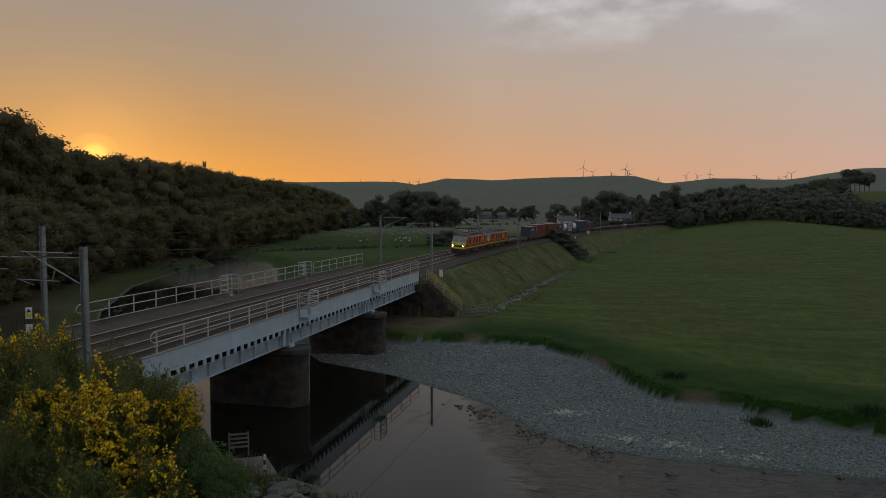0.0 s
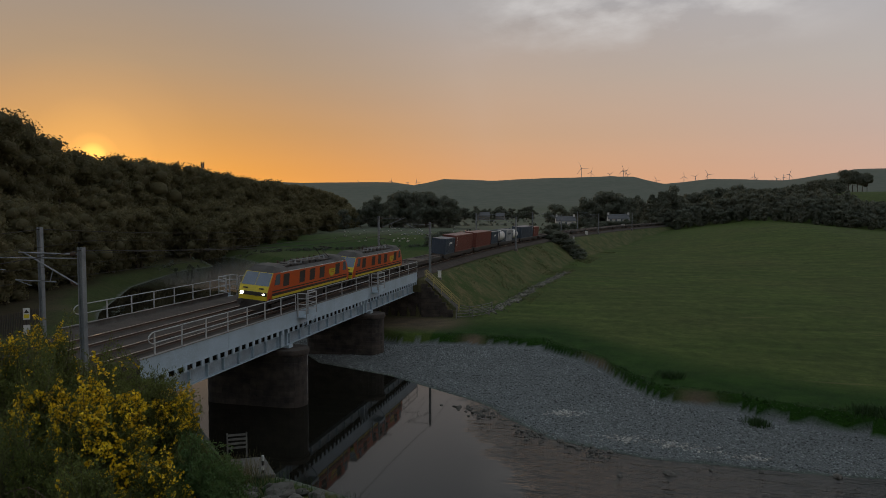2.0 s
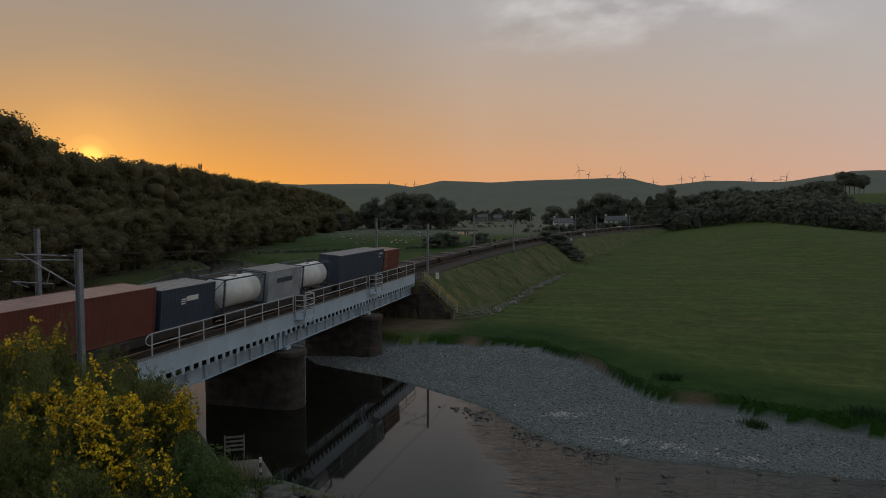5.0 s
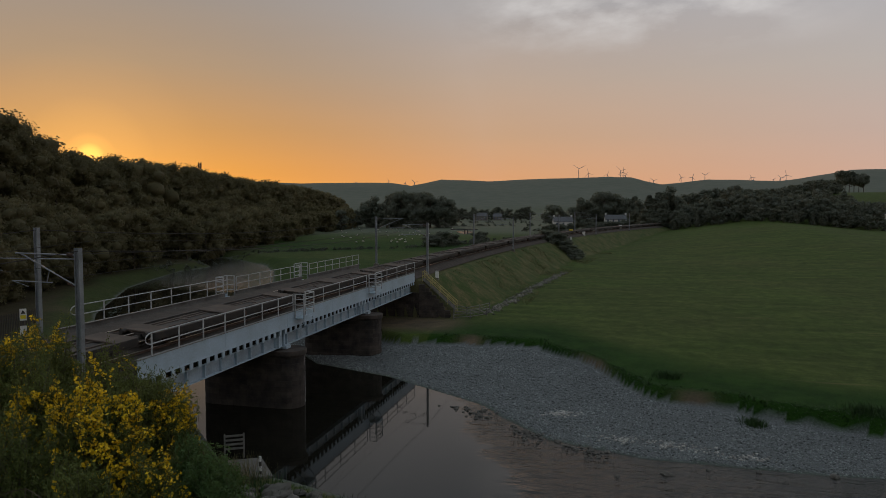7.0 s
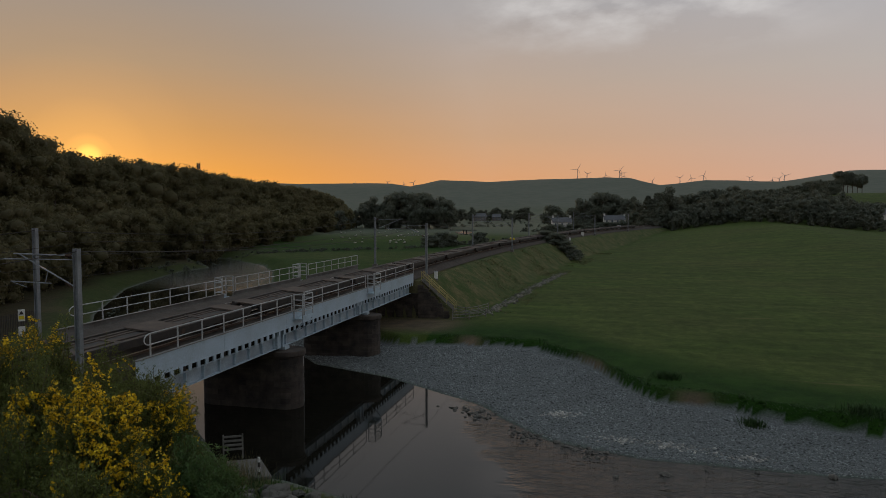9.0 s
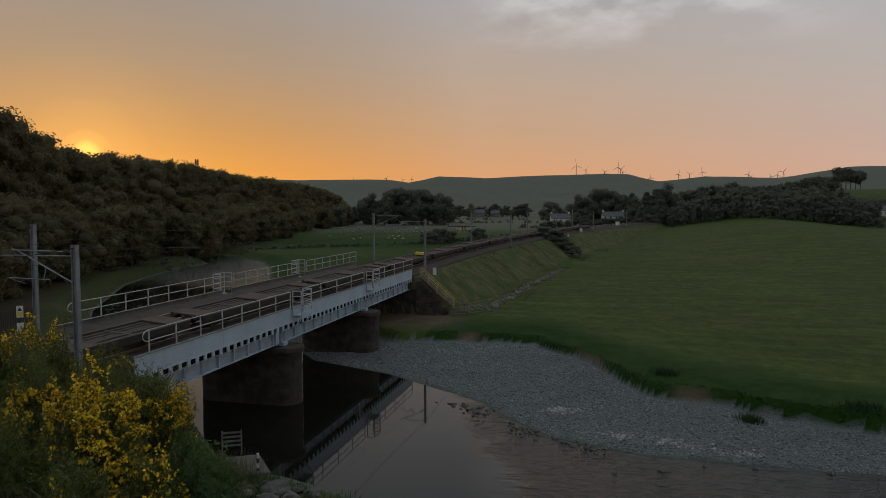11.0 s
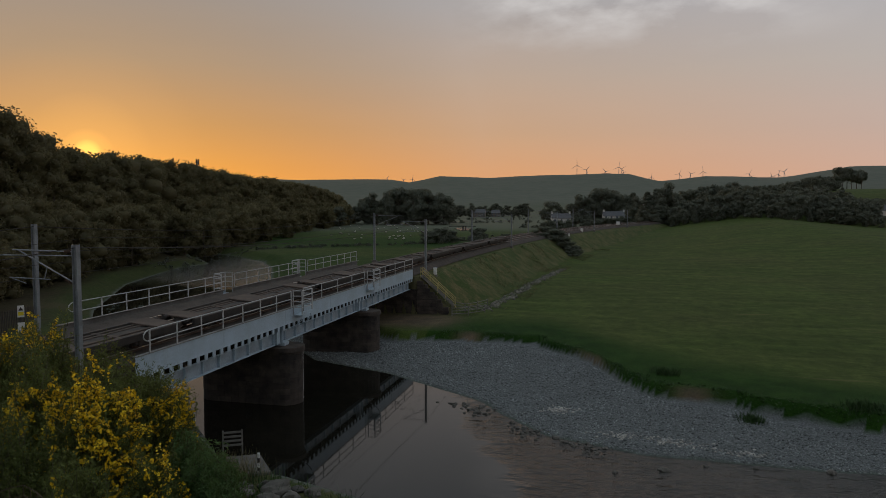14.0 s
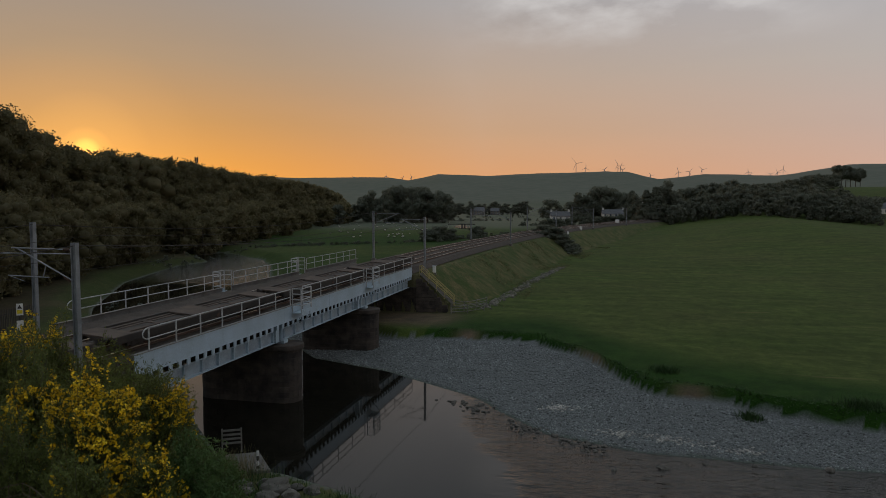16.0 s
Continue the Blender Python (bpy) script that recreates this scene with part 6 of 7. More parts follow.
def build_fences():
    g = thing("rail_fence", "grey weathered three-rail timber fence at the foot of the bank", "fence", "fences")
    pts = [(-21.2, 92.0), (-19.6, 93.2), (-18.3, 95.6), (-17.4, 98.6)]
    for (x, y) in pts:
        z = ground_at(x, y)
        bm = bmesh.new()
        box(bm, x - 0.06, x + 0.06, y - 0.06, y + 0.06, z - 0.3, z + 1.25, 0.01)
        part("post", bm, M_TIMBER, g)
    for (x0, y0), (x1, y1) in zip(pts[:-1], pts[1:]):
        for h in (0.35, 0.75, 1.12):
            bm = bmesh.new()
            tube(bm, (x0, y0, ground_at(x0, y0) + h), (x1, y1, ground_at(x1, y1) + h), 0.05, 4)
            part("rail", bm, M_TIMBER, g)
    # second fence a little lower
    g = thing("rail_fence", "grey timber fence running out to the meadow", "fence", "fences")
    pts = [(-20.6, 89.4), (-18.6, 90.6), (-16.9, 93.6)]
    for (x, y) in pts:
        z = ground_at(x, y)
        bm = bmesh.new()
        box(bm, x - 0.06, x + 0.06, y - 0.06, y + 0.06, z - 0.3, z + 1.15, 0.01)
        part("post", bm, M_TIMBER, g)
    for (x0, y0), (x1, y1) in zip(pts[:-1], pts[1:]):
        for h in (0.3, 0.68, 1.05):
            bm = bmesh.new()
            tube(bm, (x0, y0, ground_at(x0, y0) + h), (x1, y1, ground_at(x1, y1) + h), 0.05, 4)
            part("rail", bm, M_TIMBER, g)
    # palisade beyond the far track
    g = thing("palisade_fence", "dark pointed palisade fence beyond the far track", "fence")
    bm = bmesh.new()
    prism(bm, [(-0.035, 0), (0.035, 0), (0.035, 1.55), (0, 1.68), (-0.035, 1.55)], -0.012, 0.012, "x")
    p0 = part("pale", bm, M_BLACK, g)
    for i in range(1, 90):
        o = p0.copy()
        scene.collection.objects.link(o)
        o.location = (-39.6 - 0.02 * i, 28 + i * 0.16, 7.5)
    p0.location = (-39.6, 28, 7.5)
    for h in (0.35, 1.25):
        bm = bmesh.new()
        box(bm, -0.03, 0.03, 0, 14.4, h - 0.03, h + 0.03, m=pose(-39.65, 28, 7.5, 0, 0, 7.1))
        part("rail", bm, M_BLACK, g)


def build_signs():
    g = thing("warning_sign", "white warning sign with a yellow panel on a short post", "sign", at=pose(-38.0, 37.6, 7.6, 0, 0, 44))
    bm = bmesh.new()
    tube(bm, (0, 0.06, -0.3), (0, 0.06, 2.25), 0.05, 8)
    part("post", bm, M_BLACK, g)
    bm = bmesh.new()
    box(bm, -0.2, 0.2, -0.02, 0.02, 1.5, 2.28, 0.01)
    part("panel", bm, M_SIGN, g)
    bm = bmesh.new()
    prism(bm, [(-0.14, 1.95), (0.14, 1.95), (0, 2.2)], -0.032, -0.021, "y")
    part("warning_triangle", bm, M_BLACK, g)
    bm = bmesh.new()
    box(bm, -0.16, 0.16, -0.03, -0.021, 1.62, 1.86)
    part("yellow_panel", bm, M_YELLOW, g)
    bm = bmesh.new()
    box(bm, -0.2, 0.2, -0.02, 0.02, 0.5, 1.15, 0.01)
    part("lower_panel", bm, M_SIGN, g)
    # lineside cabinets
    for x, y, z, w, h in ((-24.9, 97.2, 6.9, 0.45, 1.1), (-10.6, 255, 6.6, 0.9, 1.5), (2.7, 322, 6.7, 1.7, 2.3), (-13.5, 228, 6.8, .5, 1.0)):
        z = ground_at(x, y) - 0.05
        g = thing("lineside_cabinet", "pale grey metal lineside cabinet on the bank's edge", "cabinet", "lineside cabinets", at=pose(x, y, z))
        bm = bmesh.new()
        box(bm, -w / 2, w / 2, -w / 2.4, w / 2.4, 0.12, h, 0.03)
        part("body", bm, M_WHITE, g)
        bm = bmesh.new()
        box(bm, -w / 2 - 0.05, w / 2 + 0.05, -w / 2.2, w / 2.2, h, h + 0.07, 0.02)
        part("cap", bm, M_GREY, g)
        bm = bmesh.new()
        box(bm, -w / 2 - 0.06, w / 2 + 0.06, -w / 2.2, w / 2.2, -0.2, 0.12, 0.02)
        part("plinth", bm, M_CONCRETE, g)


def rock_mesh(seed, sub=3):
    bm = bmesh.new()
    bmesh.ops.create_icosphere(bm, subdivisions=sub, radius=1)
    o = Vector((seed * 7.1, seed * 3.3, seed))
    for v in bm.verts:
        d = noise.noise(v.co * 0.9 + o) * 0.5 + noise.noise(v.co * 2.3 + o) * 0.25 + noise.noise(v.co * 6 + o) * 0.06
        v.co *= 1 + d
        v.co.z *= 0.7
    me = bpy.data.meshes.new("stone")
    bm.to_mesh(me)
    bm.free()
    me.materials.append(M_ROCK)
    return me


def build_stones():
    rocks = [rock_mesh(i) for i in range(5)]
    rnd = random.Random(12)

    def put(x, y, r, name, label, group, up=0.25, z=None):
        o = tagged(new(name, rocks[rnd.randrange(5)]), label, "stone", group)
        o.matrix_basis = pose(x, y, (ground_at(x, y) if z is None else z) + r * up, rnd.uniform(-15, 15), rnd.uniform(-15, 15), rnd.uniform(0, 360)) @ Matrix.Diagonal((r * rnd.uniform(.85, 1.3), r * rnd.uniform(.8, 1.1), r * rnd.uniform(.7, 1), 1))
    # boulders on the near shore
    for x, y, r in ((-18.4, 35.0, 0.8), (-20.2, 34.6, 0.55), (-17.0, 34.2, 0.5), (-20.6, 34.2, 0.6), (-16.2, 35.4, 0.5), (-19.2, 35.6, 0.45), (-17.3, 35.6, 0.4), (-19.6, 33.8, 0.5), (-21.2, 35.2, 0.35), (-18.0, 33.6, 0.6)):
        put(x, y, r, "boulder", "big lichen-grey boulder on the near shore", "shore boulders")
    # stones in the shallows
    for x, y, n, s in ((-12.0, 55.0, 16, 0.8), (-10.6, 54.4, 22, 0.8), (-9.9, 53.2, 8, 0.5), (-6.6, 50.6, 10, 0.7), (-5.6, 49.8, 10, 0.6), (-4.6, 49.1, 12, 0.7), (-2.4, 48.0, 18, 0.8), (-1.4, 47.2, 12, .7), (-0.5, 46.6, 5, .6)):
        for _ in range(n):
            put(x + rnd.gauss(0, s), y + rnd.gauss(0, s * 0.6), rnd.uniform(0.06, 0.2), "river_stone", "wet dark stone standing in the shallows", "river stones", -0.05, 0.0)
    for x, y, r in ((3.4, 44.3, 0.32), (13.4, 46.3, 0.3), (0.4, 43.2, 0.2), (6, 45.6, 0.15), (9, 46, 0.18)):
        put(x, y, r, "river_stone", "wet dark stone standing in the shallows", "river stones", -0.05, 0.0)
    # shingle: many loose stones, joined
    rng = np.random.default_rng(4)
    base = np.array([(1, 0, 0), (-1, 0, 0), (0, 1, 0), (0, -1, 0), (0, 0, 1), (0, 0, -1)], float)
    tri = np.array([(0, 2, 4), (2, 1, 4), (1, 3, 4), (3, 0, 4), (2, 0, 5), (1, 2, 5), (3, 1, 5), (0, 3, 5)])

    def scatter(x, y, lo, hi, flat):
        z = ground_z(x, y)[0]
        n = len(x)
        r = lo + (hi - lo) * rng.random(n) ** 3
        a = rng.uniform(0, 6.28, n)
        v = base[None] * rng.uniform(0.6, 1.3, (n, 6, 1)) * r[:, None, None] * np.array((1, 0.75, flat))
        ca, sa = np.cos(a)[:, None], np.sin(a)[:, None]
        vx = v[..., 0] * ca - v[..., 1] * sa
        vy = v[..., 0] * sa + v[..., 1] * ca
        v = np.stack([vx + x[:, None], vy + y[:, None], v[..., 2] + (z + r * 0.1)[:, None]], -1)
        f = tri[None] + (np.arange(n) * 6)[:, None, None]
        return v.reshape(-1, 3), f.reshape(-1, 3)
    m = 250000
    x, y = rng.uniform(-42, 32, m), rng.uniform(42, 90, m)
    d = river_gap(x, y)
    wide = bar_width(x)
    keep = (d > -0.3) & (d < wide - 0.7 + 1.2 * wobble(x, y, 3.0))
    v, f = scatter(x[keep], y[keep], 0.03, 0.14, 0.6)
    tagged(new("shingle", mesh_from("shingle", v, f, M_SHINGLE)), "loose grey river stones covering the shingle bar", "shingle", kind="stuff")
    # bleached stones lying together on the bar
    for cx, cy, k in ((-3.9, 54.9, 260), (0.8, 50.0, 160), (3.8, 49.5, 170), (8.9, 48.2, 120), (6.3, 48.9, 70)):
        v, f = scatter(rng.normal(cx, 0.75, k), rng.normal(cy, 0.35, k), 0.05, 0.2, 0.5)
        tagged(new("pale_stones", mesh_from("pale_stones", v, f, M_PALE)), "patch of bleached pale stones on the shingle", "stones", "pale stone patches", kind="stuff")
    # rubble along the bank's foot
    t = rng.random(900)
    px = np.interp(t, (0, .25, .55, 1), (-17.3, -15.6, -14.1, -10.7)) + rng.normal(0, 0.5, 900)
    py = np.interp(t, (0, .25, .55, 1), (95.4, 113.1, 133.7, 164.7)) + rng.normal(0, 0.8, 900)
    v, f = scatter(px, py, 0.1, 0.45, 0.7)
    tagged(new("rubble", mesh_from("rubble", v, f, M_RUBBLE)), "pale stone rubble along the foot of the railway bank", "rubble", kind="stuff")


M_SHINGLE = material("shingle_stone", (0.215, 0.232, 0.226), 0.85, dark=(0.14, 0.15, 0.148), scale=0.35, fine=5, bump=0.2, island=0.65)
M_PALE = material("bleached_stone", (0.42, 0.40, 0.36), 0.85, dark=(0.28, 0.27, 0.25), scale=0.8, fine=6, bump=0.2, island=0.5)
M_RUBBLE = material("rubble_stone", (0.19, 0.175, 0.15), 0.9, dark=(0.10, 0.095, 0.08), scale=0.5, fine=5, bump=0.3, island=0.5)


M_WEED = material("weed_blades", (0.085, 0.12, 0.035), 0.8, dark=(0.06, 0.085, 0.025), scale=0.6, fine=10, bump=0, island=0.4)


def blades(rng, x, y, lo, hi, wide, lean=0.35):
    """Grass blades as slim upright triangles turned to quads."""
    n = len(x)
    z = ground_z(x, y)[0]
    a = rng.uniform(0, 6.28, n)
    h = rng.uniform(lo, hi, n)
    w = wide * rng.uniform(0.6, 1.4, n)
    dx, dy = np.cos(a) * w, np.sin(a) * w
    lx, ly = rng.normal(0, lean, n) * h, rng.normal(0, lean, n) * h
    p = np.stack([x, y, z - 0.05], -1)
    s = np.stack([dx, dy, np.zeros(n)], -1)
    t = p + np.stack([lx, ly, h], -1)
    return np.stack([p - s, p + s, t + s * 0.3, t - s * 0.3], 1)


def build_grass():
    rng = np.random.default_rng(31)
    out = []
    # lush edge of the meadow above the shingle
    m = 260000
    x, y = rng.uniform(-19.5, 40, m), rng.uniform(48, 100, m)
    d = river_gap(x, y)
    wide = bar_width(x) + 1.2 * wobble(x, y, 3.0) + 0.3 * wobble(x, y, 1.1, 2)
    q = d - wide
    keep = (q > 0.0) & (rng.random(m) < np.clip(1.1 - q / 1.8, 0, 1))
    for cx in CUTS:
        keep &= ~((np.abs(q - 0.1) < 0.8) & (np.abs(x - cx) < 1.4))
    out.append(blades(rng, x[keep], y[keep], 0.04, 0.17, 0.06, 0.9))
    tagged(new("lush_grass", quads_mesh("lush_grass", np.concatenate(out), M_GRASS)), "tall dark green grass along the meadow's cut edge", "grass", kind="stuff")
    # rough grass on the railway bank
    m = 70000
    s, e = rng.uniform(91, 240, m) ** 1.0, rng.uniform(3.6, 16, m)
    x = np.array([line_at(a, b)[0] for a, b in zip(s, e)])
    y = np.array([line_at(a, b)[1] for a, b in zip(s, e)])
    keep = wobble(x, y, 5) + 0.6 * wobble(x, y, 1.7, 1) > rng.uniform(-0.1, 1.6, m)
    half = rng.random(m) < 0.5
    tagged(new("bank_grass", quads_mesh("bank_grass", blades(rng, x[keep & half], y[keep & half], 0.1, 0.34, 0.05, 0.6), M_DRYGRASS)), "dry straw-coloured grass on the railway bank", "grass", kind="stuff")
    tagged(new("bank_weeds", quads_mesh("bank_weeds", blades(rng, x[keep & ~half], y[keep & ~half], 0.08, 0.3, 0.06, 0.7), M_WEED)), "green weeds on the railway bank", "weeds", kind="stuff")
    # near shore and far river bank
    m = 50000
    x, y = rng.uniform(-46, -6, m), rng.uniform(18, 46, m)
    d = river_gap(x, y)
    keep = (d > 0.4) & (wobble(x, y, 1.6) > rng.uniform(-0.9, 0.6, m)) & (x > -25.5)
    tagged(new("shore_grass", quads_mesh("shore_grass", blades(rng, x[keep], y[keep], 0.2, 0.9, 0.02), M_GRASS)), "rough green grass on the near shore", "grass", kind="stuff")
    # tufts on the shingle
    for i, (cx, cy, n, r) in enumerate(((10.3, 54.5, 300, 0.35), (18.1, 55.4, 600, 0.7), (4.8, 62.9, 400, 0.6))):
        x, y = rng.normal(cx, r, n), rng.normal(cy, r * 0.8, n)
        tagged(new("grass_tuft", quads_mesh("grass_tuft", blades(rng, x, y, 0.25, 0.7, 0.03, 0.5), M_GRASS)), "tuft of green grass growing on the shingle", "grass tuft", "grass tufts", kind="stuff")
    # dead stalks by the slab
    x, y = rng.normal(-21.6, 0.9, 500), rng.normal(36.4, 0.6, 500)
    tagged(new("dead_stalks", quads_mesh("dead_stalks", blades(rng, x, y, 0.6, 1.7, 0.012, 0.2), M_DRYGRASS)), "dead brown stalks beside the concrete slab", "stalks", kind="stuff")


def build_shore():
    z = 0.5
    g = thing("slab_ramp", "worn pale concrete slab sloping to the water", "slab", at=pose(-22.3, 38.3, 0.36, 0, 4, 40))
    bm = bmesh.new()
    box(bm, -1.2, 1.4, -1.9, 1.5, -0.5, 0.0, 0.05)
    part("slab", bm, M_CONCRETE, g)
    g = thing("slatted_gate", "small grey slatted gate by the water", "gate", at=pose(-23.8, 39.7, 0.55, 0, 0, 30))
    for i in range(4):
        bm = bmesh.new()
        box(bm, -0.62, 0.62, -0.02, 0.02, 0.3 + i * 0.28, 0.44 + i * 0.28, 0.008)
        part("slat", bm, M_TIMBER, g)
    for x in (-0.6, 0.6):
        bm = bmesh.new()
        box(bm, x - 0.05, x + 0.05, 0.02, 0.1, -0.3, 1.35, 0.008)
        part("post", bm, M_TIMBER, g)
    for x, y, z in ((-20.8, 37.6, 0.35), (-30.0, 44.8, 0.5)):
        g = thing("marker_post", "black and white banded marker post at the water's edge", "marker post", "marker posts", at=pose(x, y, ground_at(x, y)))
        for i in range(5):
            bm = bmesh.new()
            tube(bm, (0, 0, -0.2 + i * 0.3), (0, 0, 0.1 + i * 0.3), 0.08, 10)
            part("band", bm, M_SIGN if i % 2 == 0 else M_BLACK, g)
    g = thing("gauge_pipe", "thin grey pipe fixed to the pier's corner", "pipe", at=pose(-25.55, 54.0, 0))
    bm = bmesh.new()
    tube(bm, (0, 0, -0.8), (0, 0, 4.4), 0.07, 8)
    part("pipe", bm, M_RAILING, g)
    for zz in (0.6, 3.6):
        bm = bmesh.new()
        box(bm, -0.25, 0.0, -0.05, 0.05, zz, zz + 0.1)
        part("clip", bm, M_RAILING, g)


def sheep_model():
    g = thing("sheep", "white woolly sheep grazing in the riverside meadow", "sheep", "grazing sheep")
    bm = bmesh.new()
    bmesh.ops.create_icosphere(bm, subdivisions=2, radius=1, matrix=Matrix.Translation((0, 0, 0.68)) @ Matrix.Diagonal((0.58, 0.3, 0.31, 1)))
    part("body", bm, M_WOOL, g, smooth=True)
    bm = bmesh.new()
    bmesh.ops.create_icosphere(bm, subdivisions=1, radius=1, matrix=Matrix.Translation((0.68, 0, 0.62)) @ Matrix.Rotation(0.8, 4, "Y") @ Matrix.Diagonal((0.2, 0.11, 0.12, 1)))
    part("head", bm, M_WOOL, g, smooth=True)
    for x in (-0.32, 0.32):
        for y in (-0.13, 0.13):
            bm = bmesh.new()
            tube(bm, (x, y, 0), (x, y, 0.48), 0.045, 6)
            part("leg", bm, M_BLACK, g)
    return g


def build_sheep():
    rnd = random.Random(9)
    s0 = None
    for i in range(60):
        tx, dep = rnd.uniform(-0.155, 0.02), rnd.uniform(290, 480)
        a = math.atan(tx)
        x, y = at_view(math.degrees(a) - 14.22, dep / math.cos(a))
        m = pose(x, y, ground_at(x, y), 0, 0, rnd.uniform(0, 360)) @ Matrix.Diagonal((0.9, 0.9, 0.9, 1))
        if s0 is None:
            s0 = sheep_model()
            s0.matrix_basis = m
            s0.scale = (1, 1, 1)
        else:
            copy_thing(s0, m)


def house(tx, dep, w, dpt, h, turn, label, wall=None, chimneys=2, z=None, down=1.0):
    a = math.atan(tx)
    x, y = at_view(math.degrees(a) - 14.22, dep / math.cos(a))
    z = ground_at(x, y) if z is None else z
    g = thing("house", label, "house", "village houses", at=pose(x, y, z, 0, 0, turn))
    bm = bmesh.new()
    prism(bm, [(-dpt / 2, -down), (dpt / 2, -down), (dpt / 2, h), (0, h + dpt * 0.42), (-dpt / 2, h)], -w / 2, w / 2, "x")
    part("wall", bm, wall or M_HARL, g)
    bm = bmesh.new()
    for s in (-1, 1):
        prism(bm, [(s * (dpt / 2 + 0.3), h - 0.2), (0, h + dpt * 0.42 + 0.06), (0, h + dpt * 0.42 + 0.22), (s * (dpt / 2 + 0.3), h - 0.02)], -w / 2 - 0.2, w / 2 + 0.2, "x")
    r = part("roof", bm, M_SLATE, g)
    for k in range(chimneys):
        xx = (-w / 2 + 0.5, w / 2 - 0.5, 0)[k]
        bm = bmesh.new()
        box(bm, xx - 0.5, xx + 0.5, -0.4, 0.4, h + dpt * 0.3, h + dpt * 0.42 + 1.2, 0.05)
        part("chimney", bm, wall or M_HARL, r)
    n = max(2, int(w / 3))
    for i in range(n):
        xx = -w / 2 + (i + 0.5) * w / n
        for zz in ((1.0,) if h < 4 else (1.0, 3.4)):
            bm = bmesh.new()
            box(bm, xx - 0.5, xx + 0.5, -dpt / 2 - 0.05, -dpt / 2 + 0.1, zz, zz + 1.3, 0.03)
            wn = part("window", bm, M_GLASS, g)
            bm = bmesh.new()
            box(bm, xx - 0.6, xx + 0.6, -dpt / 2 - 0.1, -dpt / 2 + 0.05, zz - 0.12, zz)
            part("sill", bm, M_CONCRETE, wn)


def build_village():
    house(.179, 398, 11, 6, 3.0, 12, "long low slate-roofed cottage row with pale gable ends", None, 2, z=6.3, down=4)
    house(.2555, 425, 13, 6, 2.6, 8, "white cottage with a dark slate roof behind the trees", None, 2, z=7.6, down=4)
    house(.3055, 392, 6, 6, 5.0, 75, "white gabled house half hidden by conifers", None, 1, z=11.5, down=9)
    house(.337, 392, 6.5, 6, 4.6, -50, "white gabled house among dark trees", None, 2, z=11.0, down=9)
    house(.6085, 338, 5, 5, 3.2, 80, "white cottage gable between the trees", None, 1, z=11.5, down=4)
    house(.638, 340, 10, 6, 3.0, 10, "low pale farm building on the rise", None, 0, z=11.2, down=4)
    house(.535, 346, 3.5, 2.5, 1.4, 5, "small white hut at the wood's edge", None, 0)
    # brick farm in the far row of trees
    house(.06, 800, 16, 9, 5.0, 5, "grey farmhouse behind the far row of trees", M_CONCRETE, 2)
    house(.085, 805, 10, 8, 4.5, 5, "grey farmhouse behind the far row of trees", M_CONCRETE, 2)


def build_far_reach():
    """A short bright reach of the river far up the valley, with a dark footbridge pier in it."""
    cx, cy = -87.0, 408.0
    z = max(ground_at(cx, cy), ground_at(-82, 386), ground_at(-92, 430)) + 0.12
    bm = bmesh.new()
    outline = [(5.0 * math.cos(a) * (1 + 0.2 * math.sin(3 * a)), 26 * math.sin(a)) for a in [2 * math.pi * i / 24 for i in range(24)]]
    prism(bm, outline, -0.6, 0.0, "z")
    bmesh.ops.transform(bm, matrix=pose(cx, cy, z, 0, 0, 12), verts=bm.verts)
    tagged(link("water", bm, M_WATER), "bright short reach of the river far up the valley", "water", kind="structure")
    g = thing("footbridge", "low dark footbridge over the river far up the valley", "bridge", at=pose(-85.5, 398, z, 0, 0, 12))
    bm = bmesh.new()
    box(bm, -8, 8, -0.8, 0.8, 1.7, 2.1, 0.05)
    part("deck", bm, M_BLACK, g)
    for x in (0.4, 2.0):
        bm = bmesh.new()
        box(bm, x - 0.4, x + 0.4, -0.6, 0.6, -0.8, 1.7, 0.05)
        part("pier", bm, M_BLACK, g)


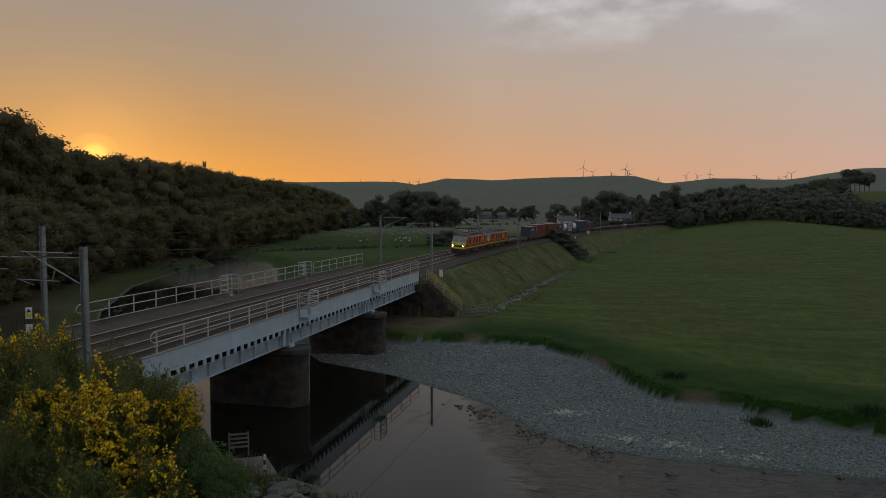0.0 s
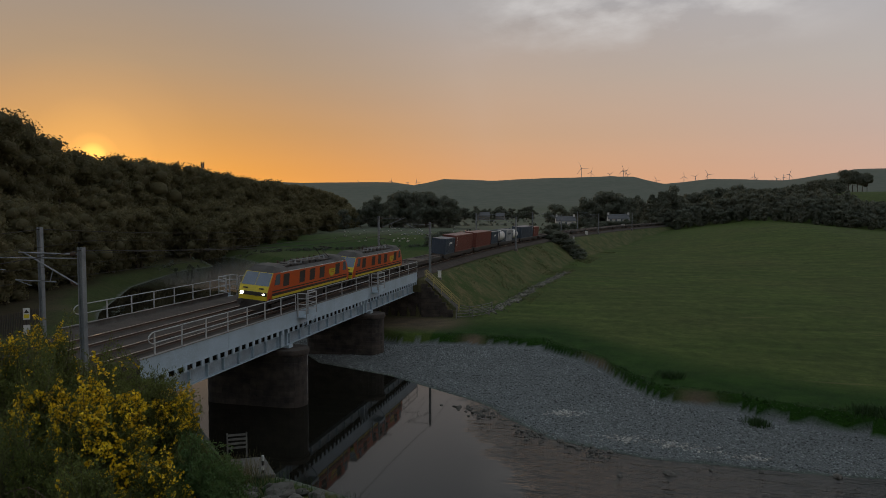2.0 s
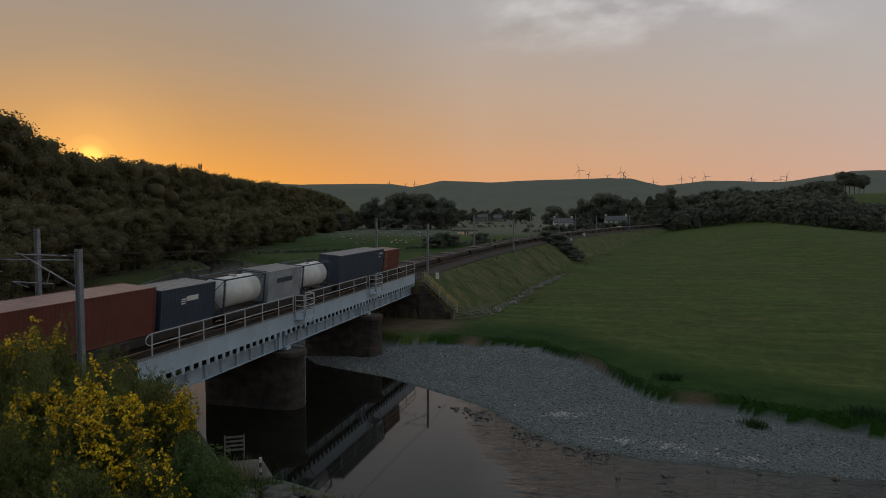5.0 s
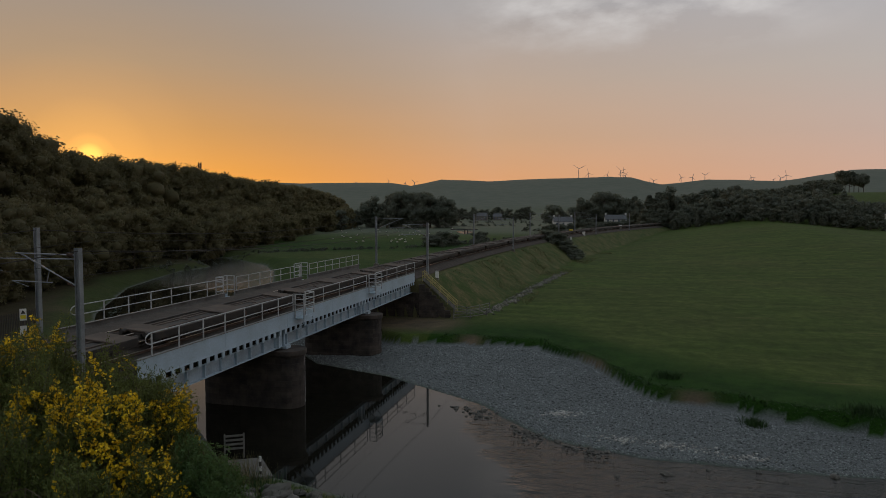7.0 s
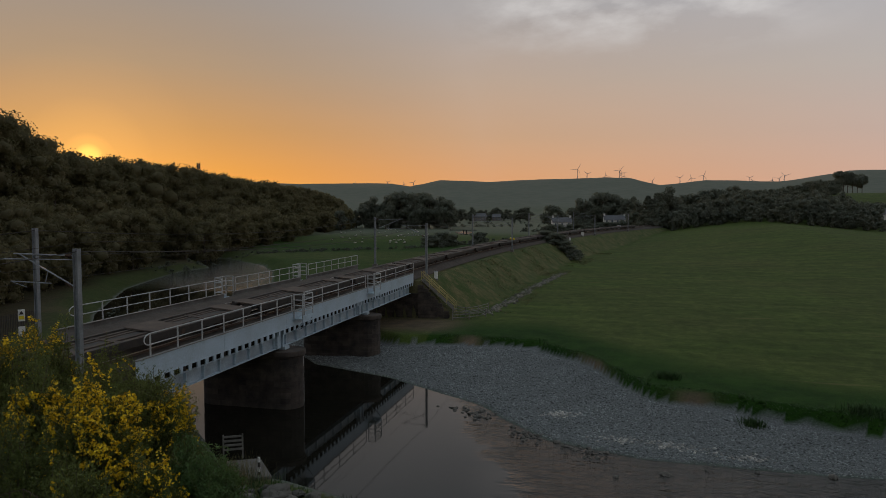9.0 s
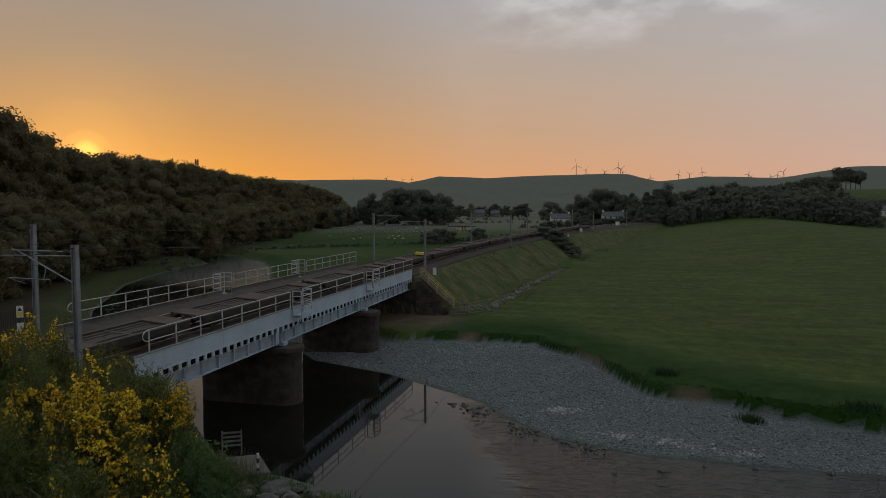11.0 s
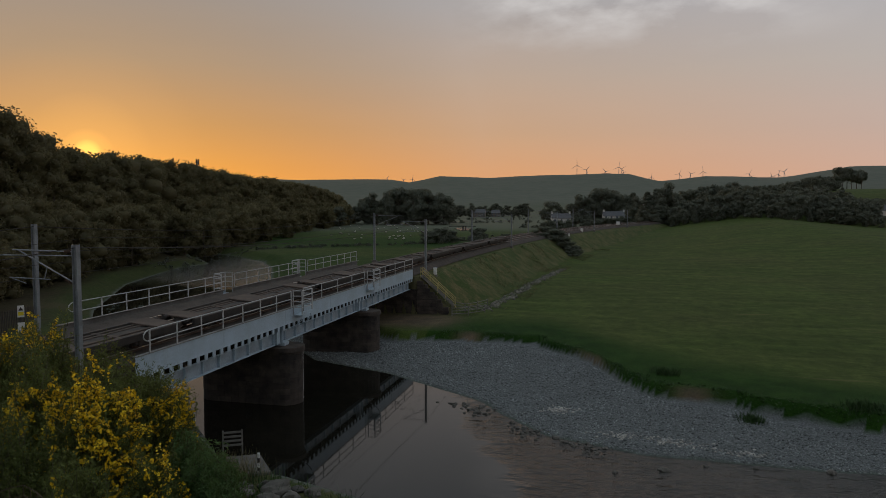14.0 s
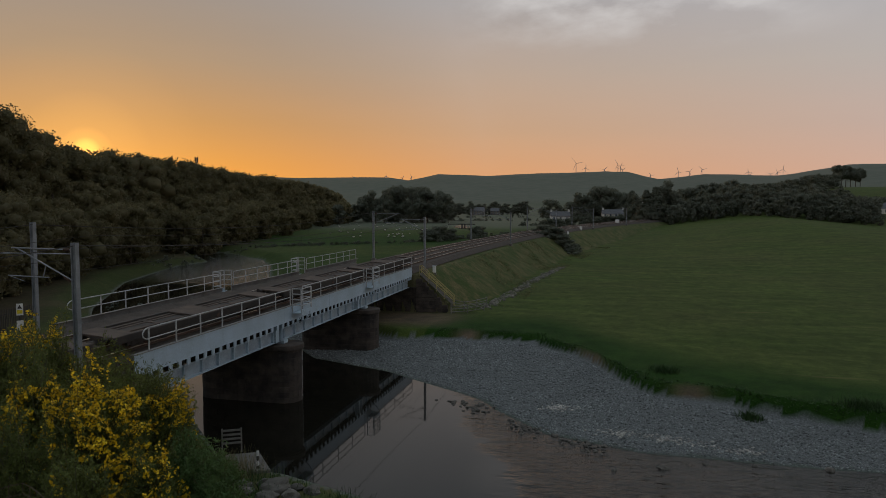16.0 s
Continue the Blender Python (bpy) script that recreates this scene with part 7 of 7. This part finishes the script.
def build_mobile_mast():
    a = math.atan(-.3428)
    x, y = at_view(math.degrees(a) - 14.22, 330 / math.cos(a))
    z = ground_at(x, y)
    g = thing("telecom_mast", "slim telecom mast with panel antennas above the wood", "mast", at=pose(x, y, z))
    top = 16.5 + 0.0665 * 330 / 1.0 - z
    bm = bmesh.new()
    tube(bm, (0, 0, -0.5), (0, 0, top - 0.6), 0.3, 8, 0.18)
    part("pole", bm, M_GALV, g)
    for i in range(4):
        q = i * math.pi / 2
        bm = bmesh.new()
        box(bm, -0.16, 0.16, -0.1, 0.1, top - 2.8, top, 0.02, m=Matrix.Translation((0.75 * math.cos(q), 0.75 * math.sin(q), 0)))
        part("antenna", bm, M_BLACK, g)
    bm = bmesh.new()
    for q in (0, math.pi / 2):
        tube(bm, (-0.75 * math.cos(q), -0.75 * math.sin(q), top - 1.6), (0.75 * math.cos(q), 0.75 * math.sin(q), top - 1.6), 0.05, 6)
    part("bracket", bm, M_GALV, g)


build_stairs()
build_fences()
build_signs()
build_stones()
build_grass()
build_shore()
build_sheep()
build_village()
build_far_reach()
build_mobile_mast()


def build_hedges():
    """Low scrub along the river's far bank and the field edges of the valley."""
    rng = np.random.default_rng(17)
    spots = []
    for (x0, y0), (x1, y1), n, lo, hi in (((-118, 205), (-64, 262), 110, 0.7, 1.7), ((-64, 262), (-42, 330), 50, 1.0, 2.4), ((-112, 148), (-118, 205), 40, 0.7, 1.8),
                                          ((-190, 520), (-60, 560), 40, 1.5, 3.5), ((-170, 640), (-20, 690), 44, 1.5, 4.0), ((-60, 430), (-25, 470), 14, 1.5, 4), 
                                          ((-78, 96), (-60, 82), 12, 0.8, 2.0)):
        for _ in range(n):
            t = rng.random()
            x, y = x0 + (x1 - x0) * t + rng.normal(0, 2.0), y0 + (y1 - y0) * t + rng.normal(0, 2.0)
            h = rng.uniform(lo, hi)
            spots.append((x, y, ground_at(x, y) - 0.3, h, "bush"))
    wood("valley_scrub", "low dark scrub along the river and the valley's field edges", spots, 90, 0.2, 18, M_TREE)


build_hedges()


def build_wire_fence():
    """A bent piece of wire mesh fence at the camera's feet."""
    g = thing("wire_fence", "bent rusty wire mesh fence among the broom", "fence")
    rows = [[from_eye(-3.75 + 0.085 * i, 5.6 - 0.05 * abs(i - 4), 13.86 + 0.34 * math.sin(math.pi * (0.25 + i / 16)) - 0.09 * k) for i in range(11)] for k in range(7)]
    for r in rows:
        bm = bmesh.new()
        cable(bm, [tuple(q) for q in r], 0.003, 5)
        part("wire", bm, M_RUST, g)
    for i in range(11):
        bm = bmesh.new()
        cable(bm, [tuple(r[i]) for r in rows], 0.003, 5)
        part("wire", bm, M_RUST, g)
    for i in (0, 10):
        p = rows[0][i]
        bm = bmesh.new()
        tube(bm, (p[0], p[1], p[2] - 1.6), tuple(p), 0.03, 8)
        part("post", bm, M_TIMBER, g)


build_wire_fence()

motions()
